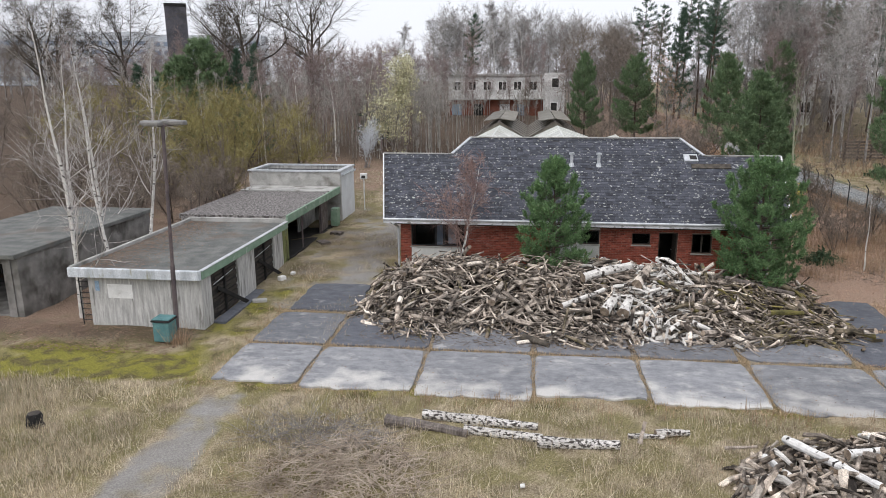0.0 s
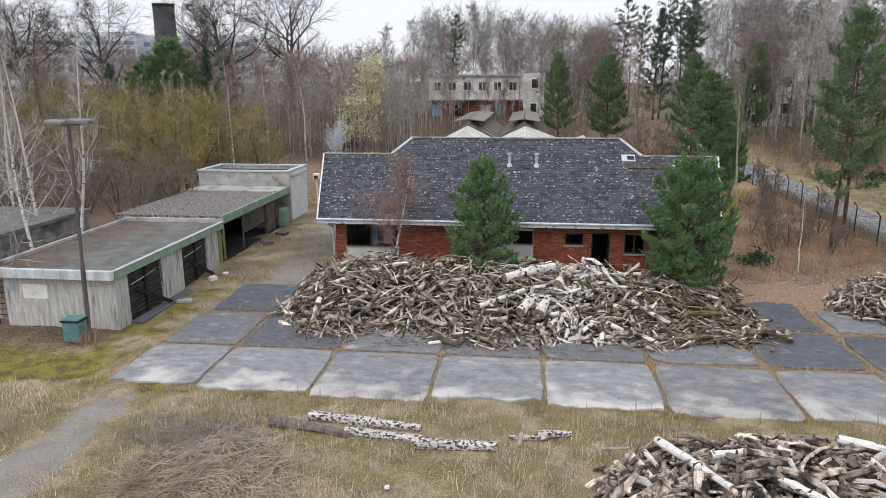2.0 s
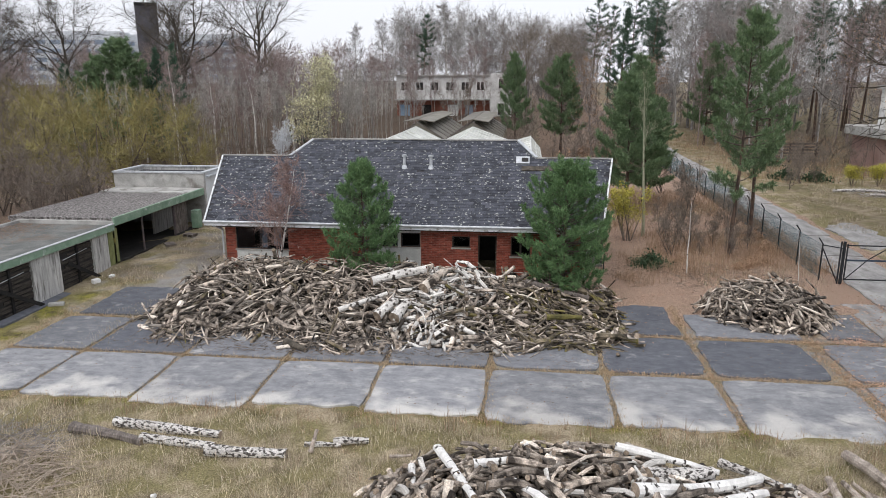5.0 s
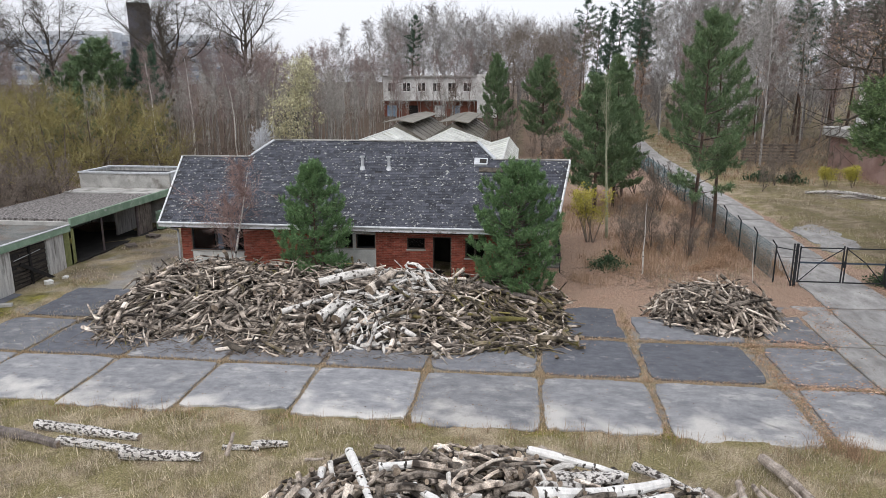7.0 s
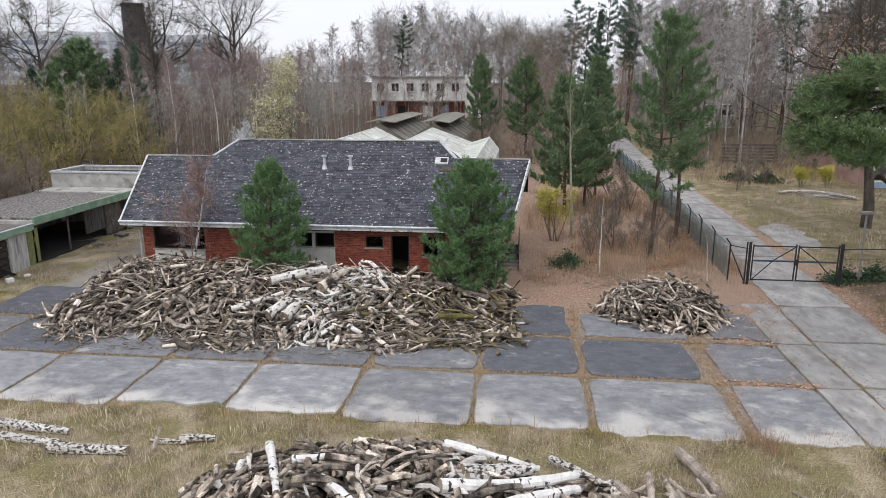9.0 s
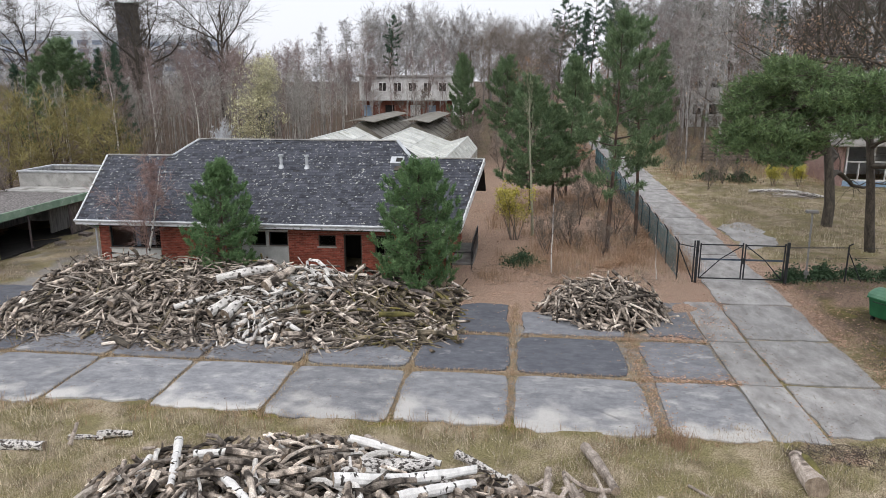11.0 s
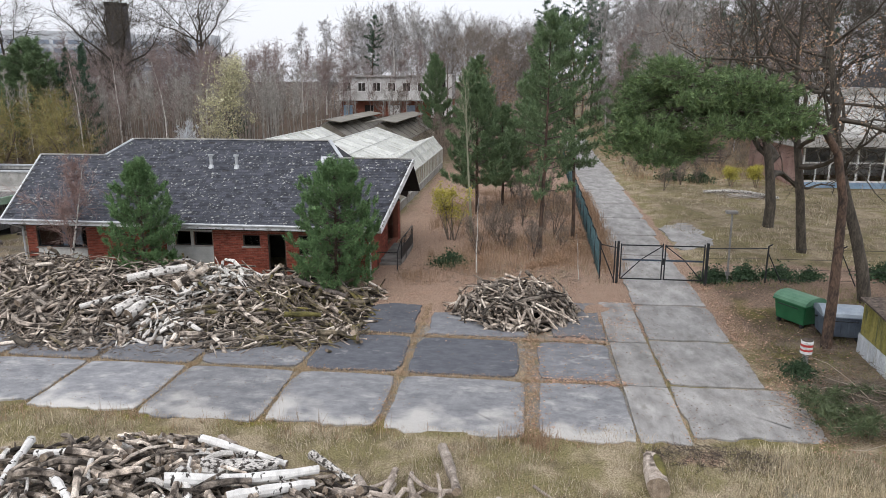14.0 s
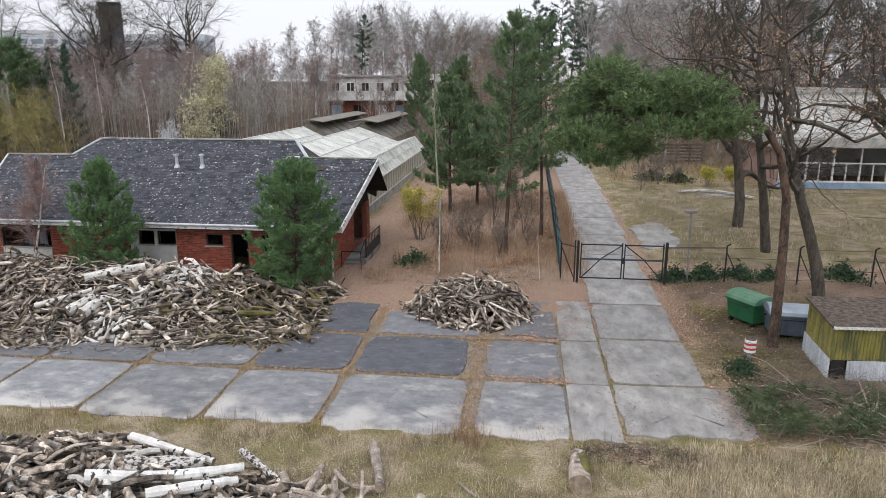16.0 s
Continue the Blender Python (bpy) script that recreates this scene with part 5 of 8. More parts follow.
for i in range(400):
    y = 28.2 + i * 0.1
    x = 22.85 + 0.012 * (y - 28)
    z = float(land(x, y))
    for s in (-1, 1):
        a, b = (x, y, z + (0.1 if s > 0 else 1.5)), (x, y + 0.75, z + (1.5 if s > 0 else 0.1))
        k = len(mv)
        mv += [(a[0] - 0.004, a[1], a[2]), (a[0] + 0.004, a[1], a[2]), (b[0] + 0.004, b[1], b[2]), (b[0] - 0.004, b[1], b[2]), (a[0], a[1] + 0.008, a[2]), (b[0], b[1] + 0.008, b[2])]
        mf += [(k, k + 1, k + 2, k + 3), (k + 1, k + 4, k + 5, k + 2), (k + 4, k, k + 3, k + 5)]
tagged(part("wire_mesh", mesh_of("wire_mesh", mv, mf, M["mesh"]), None, fence), kind="stuff")
part("brace", rods(((22.86, 28.2, 1.6), (23.4, 27.85, 0.3), 0.025), ((23.45, 27.75, 1.7), (22.9, 28.3, 1.7), 0.02), sides=6), M["iron"], fence)

fence2 = thing("fence", 0, 0, 0, label="low wire fence with iron posts beside the gate", category="fence")
for x in (29.4, 32.2, 35.0, 38.0, 41.0):
    part("post", rods(((x, 28.05, 0.2), (x, 28.05, 1.85), 0.032), ((x, 28.05, 1.85), (x + 0.1, 27.95, 1.95), 0.028), sides=6), M["iron"], fence2)
    part("brace", rods(((x, 28.05, 1.6), (x + 0.65, 28.05, 0.3), 0.022), sides=6), M["iron"], fence2)
for k in range(4):
    part("wire", rods(((27.05, 27.8, 0.5 + 0.42 * k), (29.4, 28.05, 0.5 + 0.42 * k), 0.02 if k == 3 else 0.007), ((29.4, 28.05, 0.5 + 0.42 * k), (41, 28.05, 0.5 + 0.42 * k), 0.007), sides=4), M["iron"], fence2)

lamp2 = thing("garden_lamp", 28.0, 28.3, 0.3, label="small grey lamp on a thin post behind the fence", category="lamp post")
part("pole", rods(((0, 0, -0.1), (-0.05, 0, 2.8), 0.04), sides=8), M["lamphead"], lamp2)
part("head", boxes((-0.3, 0.15, -0.12, 0.12, 2.8, 2.92), bevel=0.02), M["lamphead"], lamp2)
part("socket", boxes((-0.1, 0.05, -0.1, 0.02, 0.25, 0.4)), M["lamphead"], lamp2)


def container(x, y, rz, body_m, lid_m, label, ribs=True):
    z = float(land(x, y)) - 0.02
    t = thing("waste_container", x, y, z, rz, label=label, category="waste container", group="waste containers")
    w, d = 0.61, 0.48
    bodyv = [(-w * 0.9, -d * 0.85, 0.16), (w * 0.9, -d * 0.85, 0.16), (w * 0.9, d * 0.85, 0.16), (-w * 0.9, d * 0.85, 0.16), (-w, -d, 0.82), (w, -d, 0.82), (w, d, 0.82), (-w, d, 0.82)]
    bm = hull(bodyv, [(3, 2, 1, 0), (4, 5, 6, 7), (0, 1, 5, 4), (1, 2, 6, 5), (2, 3, 7, 6), (3, 0, 4, 7)])
    bmesh.ops.bevel(bm, geom=list(bm.edges), offset=0.03, segments=2, affect="EDGES")
    body = part("body", bm, body_m, t)
    for k in range(5 if ribs else 0):
        part("rib", boxes((-0.46 + 0.2 * k, -0.42 + 0.2 * k, -d - 0.012, -d + 0.06, 0.3, 0.76)), body_m, body)
    part("rim", boxes((-w - 0.04, w + 0.04, -d - 0.04, d + 0.04, 0.8, 0.85), bevel=0.012), body_m, t)
    n = 9
    vs, fs = [], []
    for sx in (-w - 0.03, w + 0.03):
        for i in range(n):
            a = math.pi * i / (n - 1)
            vs.append((sx, -math.cos(a) * (d + 0.03), 0.852 + math.sin(a) * 0.24))
    fs = [(i, i + 1, n + i + 1, n + i) for i in range(n - 1)] + [tuple(range(n))[::-1], tuple(range(n, 2 * n)), (0, n, 2 * n - 1, n - 1)]
    part("lid", hull(vs, fs), lid_m, t, "rounded sliding lid")
    for sx in (-1, 1):
        part("trunnion", rods(((sx * (w + 0.02), 0, 0.7), (sx * (w + 0.1), 0, 0.7), 0.03)), M["iron"], t)
        for sy in (-1, 1):
            part("wheel", rods(((sx * 0.45 - 0.03, sy * 0.34, 0.09), (sx * 0.45 + 0.03, sy * 0.34, 0.09), 0.09), sides=12), M["rubber"], t)
    part("handle", rods(((-0.4, -d - 0.06, 0.72), (0.4, -d - 0.06, 0.72), 0.015)), M["iron"], t)


container(28.95, 23.35, -60, M["bingreen"], M["binlid"], "green metal waste container with a rounded lid on leaf litter", ribs=False)
container(29.72, 22.15, -6, M["bingrey"], M["bingreylid"], "blue-grey galvanised waste container behind a pine trunk")

bol = thing("marker_post", 27.9, 19.85, float(land(27.9, 19.85)) - 0.05, label="short white marker post with two red bands", category="bollard")
part("stem", rods(((0, 0, 0), (0, 0, 0.45), 0.08), sides=12), M["lamphead"], bol)
part("head", rods(((0, 0, 0.42), (0, 0, 0.5), 0.165), ((0, 0, 0.56), (0, 0, 0.64), 0.165), ((0, 0, 0.71), (0, 0, 0.8), 0.165), sides=16), M["fascia"], bol)
for z0, z1 in ((0.5, 0.56), (0.64, 0.71)):
    part("red_band", rods(((0, 0, z0), (0, 0, z1), 0.166), sides=16), M["red"], bol, "faded red painted band")
part("cap", rods(((0, 0, 0.8), (0, 0, 0.83), 0.15), sides=16), M["litterroof"], bol, "dirty cap with leaves")


def corrugated(x0, y0, x1, y1, z0, z1, pitch=0.09, amp=0.02):
    """An upright corrugated sheet from (x0, y0) to (x1, y1)."""
    L = math.hypot(x1 - x0, y1 - y0)
    n = int(L / pitch * 4)
    ux, uy = (x1 - x0) / L, (y1 - y0) / L
    vs, fs = [], []
    for i in range(n + 1):
        s = L * i / n
        o = amp * math.sin(2 * math.pi * s / pitch)
        for t in (0.0, 0.012):
            for z in (z0, z1):
                vs.append((x0 + ux * s - uy * (o + t), y0 + uy * s + ux * (o + t), z))
    for i in range(n):
        a, b = 4 * i, 4 * (i + 1)
        fs += [(a, b, b + 1, a + 1), (a + 2, a + 3, b + 3, b + 2), (a, a + 2, b + 2, b), (a + 1, b + 1, b + 3, a + 3)]
    return hull(vs, fs)


sz = 0.28
hut = thing("corrugated_shed", 0, 0, 0, label="small shed of yellow-green and white corrugated sheets", category="shed")
HC, HL, HR = (29.68, 18.78), (29.84, 20.95), (33.8, 18.95)
part("front_sheet", corrugated(*HC, *HR, 0.85, 1.76), M["yellowsheet"], hut, "yellow-green corrugated upper sheet")
part("front_sheet", corrugated(HC[0] + 0.4, HC[1] - 0.06, HR[0], HR[1] - 0.06, sz - 0.1, 0.86), M["whitesheet"], hut, "whitish corrugated lower sheet")
part("side_sheet", corrugated(*HL, *HC, 0.8, 1.8), M["yellowsheet"], hut)
part("side_sheet", corrugated(HL[0] - 0.05, HL[1], HC[0] - 0.05, HC[1], sz - 0.1, 0.88), M["whitesheet"], hut)
part("back_sheet", corrugated(HL[0], HL[1], 33.8, 21.1, sz - 0.1, 1.8), M["whitesheet"], hut)
part("roof", hull([(HC[0] - 0.1, HC[1] - 0.12, 1.78), (HR[0], HR[1] - 0.12, 1.78), (33.9, 21.2, 1.92), (HL[0] - 0.1, HL[1] + 0.1, 1.92)] + [(HC[0] - 0.1, HC[1] - 0.12, 1.83), (HR[0], HR[1] - 0.12, 1.83), (33.9, 21.2, 1.97), (HL[0] - 0.1, HL[1] + 0.1, 1.97)],
                  [(3, 2, 1, 0), (4, 5, 6, 7), (0, 1, 5, 4), (1, 2, 6, 5), (2, 3, 7, 6), (3, 0, 4, 7)]), M["litterroof"], hut, "sheet roof covered with leaf litter")
part("roof_edge", corrugated(HC[0] - 0.1, HC[1] - 0.14, HR[0], HR[1] - 0.14, 1.77, 1.85, 0.12, 0.02), M["farwall"], hut)
# Dark sheet standing for the shade in the gap beside the lower sheet.
part("dark_gap", boxes((HC[0] + 0.03, HC[0] + 0.38, HC[1] + 0.02, HC[1] + 0.05, sz, 0.85)), M["dark"], hut)

# ---- trees ----
def unit(v):
    return v / (np.linalg.norm(v) + 1e-9)


def tubes(segs, sides=4):
    """Tapered tubes for rows of (x0, y0, z0, x1, y1, z1, r0, r1); an r1 of -1 makes a pointed tip, -2 a hair-thin twig. All in triangles."""
    S = np.asarray(segs, float)
    if (S[:, 7] < -1.5).any():
        keep, hair = S[S[:, 7] >= -1.5], S[S[:, 7] < -1.5]
        V1, F1 = tubes(keep, sides)
        a = np.arange(len(hair)) * 2.4
        e = np.stack([np.cos(a), np.sin(a), np.sin(a * 1.7)], -1)
        d = hair[:, 3:6] - hair[:, 0:3]
        e = np.cross(d, e)
        e *= hair[:, 6:7] / (np.linalg.norm(e, axis=1, keepdims=True) + 1e-9)
        V2 = np.stack([hair[:, 0:3] - e, hair[:, 0:3] + e, hair[:, 3:6]], 1).reshape(-1, 3)
        F2 = np.arange(len(V2)).reshape(-1, 3) + len(V1)
        return np.concatenate([V1, V2]), np.concatenate([F1, F2])
    if (S[:, 7] < 0).any():
        keep, tip = S[S[:, 7] >= 0], S[S[:, 7] < 0].copy()
        tip[:, 7] = 0.0
        V1, F1 = tubes(keep, sides)
        V2, _ = tubes(tip, sides)
        V2 = V2.reshape(len(tip), 2 * sides, 3)[:, :sides + 1].reshape(-1, 3)
        base = (np.arange(len(tip)) * (sides + 1))[:, None] + len(V1)
        i = np.arange(sides)[None, :]
        F2 = np.stack([base + i, base + (i + 1) % sides, base + sides + 0 * i], -1).reshape(-1, 3)
        return np.concatenate([V1, V2]), np.concatenate([F1, F2])
    p, q, r0, r1 = S[:, 0:3], S[:, 3:6], S[:, 6], S[:, 7]
    d = q - p
    d /= np.linalg.norm(d, axis=1, keepdims=True) + 1e-9
    ref = np.where(np.abs(d[:, 2:3]) > 0.9, np.array([[1.0, 0, 0]]), np.array([[0, 0, 1.0]]))
    u = np.cross(d, ref)
    u /= np.linalg.norm(u, axis=1, keepdims=True) + 1e-9
    w = np.cross(d, u)
    a = np.arange(sides) * 2 * np.pi / sides
    ring = u[:, None, :] * np.cos(a)[None, :, None] + w[:, None, :] * np.sin(a)[None, :, None]
    A = p[:, None, :] + ring * r0[:, None, None]
    B = q[:, None, :] + ring * r1[:, None, None]
    V = np.concatenate([A, B], 1).reshape(-1, 3)
    n = len(S)
    base = (np.arange(n) * 2 * sides)[:, None]
    i = np.arange(sides)[None, :]
    j = (i + 1) % sides
    F = np.stack([base + i, base + j, base + sides + j, base + i, base + sides + j, base + sides + i], -1).reshape(-1, 3)
    return V, F


def chain(segs, sides=8):
    """Tubes joined end to end where one segment starts at the end of the last: a stem of one piece."""
    V, F, last = [], [], None
    for sg in segs:
        p, q = np.array(sg[0:3]), np.array(sg[3:6])
        d = unit(q - p)
        u = unit(np.cross(d, np.array([0.0, 1.0, 0.13])))
        w = np.cross(d, u)
        joint = last is not None and np.linalg.norm(last - p) < 1e-6
        for c, r in (((q, sg[7]),) if joint else ((p, sg[6]), (q, sg[7]))):
            for k in range(sides):
                a = 2 * math.pi * k / sides
                V.append(c + (u * math.cos(a) + w * math.sin(a)) * max(r, 0.004))
        n = len(V)
        for k in range(sides):
            a, b = n - 2 * sides + k, n - 2 * sides + (k + 1) % sides
            F += [(a, b, b + sides), (a, b + sides, a + sides)]
        last = q
    return np.array(V), np.array(F)


def grow(g, height, radius, limbs=14, start=0.3, spread=0.9, rise=0.35, twigs=5, sprigs=4, lean=(0, 0), wob=0.12, limb_len=0.45, droop=0.0, stems=1, segs=(9, 5, 3, 2), limb_r=0.5, min_r=0.006, crown_shape="cone"):
    """A bare tree: the trunk's segments and the branches' segments."""
    trunk, crown, tips = [], [], []

    def run(p, d, length, r, n, level, out):
        pts = [p]
        for i in range(n):
            lift = np.array([0, 0, (rise if level == 1 else -droop) * 0.5])
            d = unit(d + g.normal(0, wob * (0.3 if level == 0 else 1.4), 3) + (lift if level else 0))
            if level == 1 and rise > 0.2 and d[2] < 0.08:
                d = unit(np.array([d[0], d[1], 0.08]))
            q = p + d * length / n
            ra, rb = max(min_r, r * (1 - 0.85 * i / n)), max(min_r * 0.7, r * (1 - 0.85 * (i + 1) / n))
            out.append((*p, *q, ra, -2.0 if level == 3 and i == n - 1 else -1.0 if level == 2 and i == n - 1 else rb))
            p = q
            pts.append(p)
        return pts, d

    for s in range(stems):
        d0 = unit(np.array([lean[0] + (g.normal(0, 0.25) if stems > 1 else 0), lean[1] + (g.normal(0, 0.25) if stems > 1 else 0), 1.0]))
        pts, _ = run(np.array([g.normal(0, 0.1) if stems > 1 else 0.0, 0.0, -0.1]), d0, height * g.uniform(0.85, 1.0), radius, segs[0], 0, trunk)
        pts = np.array(pts)
        for k in range(limbs):
            f = start + (1 - start) * (k + g.uniform(0, 1)) / limbs
            f = min(f, 0.98)
            w = f * segs[0]
            i = min(int(w), segs[0] - 1)
            p = pts[i] * (1 - (w - i)) + pts[i + 1] * (w - i)
            az = g.uniform(0, 2 * np.pi)
            d = unit(np.array([np.cos(az) * spread, np.sin(az) * spread, rise + 0.9 * f * f]))
            full = 1.1 - f * 0.75
            if crown_shape == "round":
                full = 0.35 + 0.65 * math.sin(math.pi * min(1.0, 0.22 + 0.66 * (f - start) / (1 - start)))
            ln = height * limb_len * full * g.uniform(0.6, 1.15)
            lp, ld = run(p, d, ln, max(min_r, radius * limb_r * (1.1 - f)), segs[1], 1, crown)
            for m in range(twigs):
                t = g.uniform(0.25, 1.0) * segs[1]
                a = min(int(t), segs[1] - 1)
                p2 = lp[a] * (1 - (t - a)) + lp[a + 1] * (t - a)
                d2 = unit(ld + g.normal(0, 0.7, 3) + np.array([0, 0, 0.25 - droop]))
                tp, td = run(p2, d2, ln * g.uniform(0.3, 0.55), max(min_r, radius * 0.14 * (1.1 - f)), segs[2], 2, crown)
                for o in range(sprigs):
                    t3 = g.uniform(0.2, 1.0) * segs[2]
                    b = min(int(t3), segs[2] - 1)
                    p3 = tp[b] * (1 - (t3 - b)) + tp[b + 1] * (t3 - b)
                    d3 = unit(td + g.normal(0, 0.6, 3) + np.array([0, 0, 0.1 - droop * 1.5]))
                    e3, _ = run(p3, d3, ln * g.uniform(0.2, 0.42), min_r, segs[3], 3, crown)
                    tips.append((*e3[-1], *d3))
                tips.append((*tp[-1], *td))
    return np.array(trunk), np.array(crown), np.array(tips)


def tree_meshes(seed, trunk_m, crown_m, **how):
    g = np.random.default_rng(seed)
    t, c, tips = grow(g, **how)
    return mesh_of("trunk", *chain(t, 9), trunk_m, smooth=True), mesh_of("crown", *tubes(c, 3), crown_m), tips


def leaves(g, centres, n, size, spread, width=0.55):
    """Small pointed leaves scattered round centres."""
    C = np.repeat(np.asarray(centres)[:, :3], n, axis=0) + g.normal(0, spread, (len(centres) * n, 3))
    d = g.normal(0, 1, C.shape)
    d /= np.linalg.norm(d, axis=1, keepdims=True)
    e = np.cross(d, g.normal(0, 1, C.shape))
    e /= np.linalg.norm(e, axis=1, keepdims=True)
    s = size * g.uniform(0.6, 1.3, (len(C), 1))
    V = np.stack([C - d * s, C + e * s * width, C + d * s, C - e * s * width], 1).reshape(-1, 3)
    return V, np.arange(len(V)).reshape(-1, 4)


def needles(g, shoots, per, length, width, back=0.5, spread=0.55):
    """Bunches of thin needles round shoots (x, y, z, dx, dy, dz)."""
    S = np.asarray(shoots)
    P = np.repeat(S[:, :3], per, 0)
    D = np.repeat(S[:, 3:6], per, 0)
    along = g.uniform(-back, 0.3, (len(P), 1)) * length * 1.6
    d = D * g.uniform(0.2, 0.9, (len(P), 1)) + g.normal(0, spread, P.shape)
    d /= np.linalg.norm(d, axis=1, keepdims=True) + 1e-9
    e = np.cross(d, g.normal(0, 1, P.shape))
    e /= np.linalg.norm(e, axis=1, keepdims=True) + 1e-9
    a = P + D * along
    L = length * g.uniform(0.7, 1.2, (len(P), 1))
    V = np.stack([a - e * width / 2, a + e * width / 2, a + d * L], 1).reshape(-1, 3)
    return V, np.arange(len(V)).reshape(-1, 3)


def pine_meshes(seed, height, radius, crown_from, width, shape="cone", per=16, length=0.16, wide=0.022, whorl=0.34, needle_m="needle", bark_m="bark_pine", shoots_per=7, lean=(0, 0), profile=None, ragged=0.72, tight=False, arms=(5, 8), bare=0.3):
    """A pine: trunk, limbs and needle bunches. shape: cone for young trees, round for old crowns."""
    g = np.random.default_rng(seed)
    trunk, limbs, shoots = [], [], []
    n = 10
    p = np.array([0.0, 0, -0.1])
    d = unit(np.array([lean[0], lean[1], 1.0]))
    pts = [p]
    for i in range(n):
        d = unit(d + g.normal(0, 0.025, 3))
        q = p + d * (height + 0.1) / n
        trunk.append((*p, *q, radius * (1 - 0.92 * i / n), radius * (1 - 0.92 * (i + 1) / n)))
        p = q
        pts.append(p)
    z = crown_from
    while z < height - 0.12:
        f = (z - crown_from) / (height - crown_from)
        if profile is not None:
            reach = profile(f)
        elif shape == "cone":
            reach = width * (1 - f ** 1.5) * (0.8 + 0.2 * min(1, f * 4)) + 0.12
        else:
            reach = width * math.sqrt(max(0.02, 1 - (2 * f - 0.9) ** 2 * 0.9))
        i = min(int(z / height * n), n - 1)
        w = z / height * n - i
        c = pts[i] * (1 - w) + pts[i + 1] * w
        k = g.integers(*arms)
        a0 = g.uniform(0, 6.28)
        for b in range(k):
            az = a0 + 6.28 * b / k + g.normal(0, 0.2)
            r = reach * g.uniform(ragged, 1.12)
            up = 0.05 + 0.9 * f if shape == "cone" else 0.1 + 0.5 * f
            d = unit(np.array([math.cos(az), math.sin(az), up * 0.6]))
            m = max(2, int(r / 0.35))
            a = c + np.array([0, 0, g.uniform(-0.5, 0.5) * whorl])
            for s in range(m):
                d = unit(d + np.array([0, 0, 0.06]) + g.normal(0, 0.06, 3))
                e = a + d * r / m
                limbs.append((*a, *e, max(0.008, 0.022 * (1 - s / m) * r), max(0.006, 0.022 * (1 - (s + 1) / m) * r)))
                if (s + 1) / m > (0.45 if tight else bare):
                    for t in range(shoots_per):
                        sd = unit(d + g.normal(0, 0.75, 3) + np.array([0, 0, 0.35]))
                        sl = g.uniform(0.15, 0.36) * min(1.0, 0.4 + r) * (0.75 if tight else 1.0)
                        o = a + (e - a) * g.uniform(0, 1)
                        shoots.append((*(o + sd * sl), *sd))
                a = e
            shoots.append((*a, *unit(d + np.array([0, 0, 0.4]))))
        z += whorl * g.uniform(0.8, 1.2)
    for t in range(6):
        sd = unit(np.array([g.normal(0, 0.3), g.normal(0, 0.3), 1.0]))
        shoots.append((*(pts[-1] + sd * 0.1), *sd))
    V, F = needles(g, shoots, per, length, wide, spread=0.34 if tight else 0.55, back=0.75 if tight else 0.5)
    return (mesh_of("trunk", *chain(trunk, 8), M[bark_m], smooth=True), mesh_of("branchwork", *tubes(limbs, 4), M["bark_brown"]), mesh_of("crown", V, F, M[needle_m]))


def stand(name, meshes, x, y, label, category="tree", scale=1.0, rz=0.0, group="", sink=0.0, wide=None):
    t = thing(name, x, y, float(land(x, y)) - sink, rz, label=label, category=category, group=group)
    t.scale = (scale if wide is None else wide, scale if wide is None else wide, scale)
    for me in meshes:
        piece = part(me.name.split(".")[0], me, None, t)
        if not piece.name.startswith("trunk"):
            tagged(piece, kind="stuff")
    return t


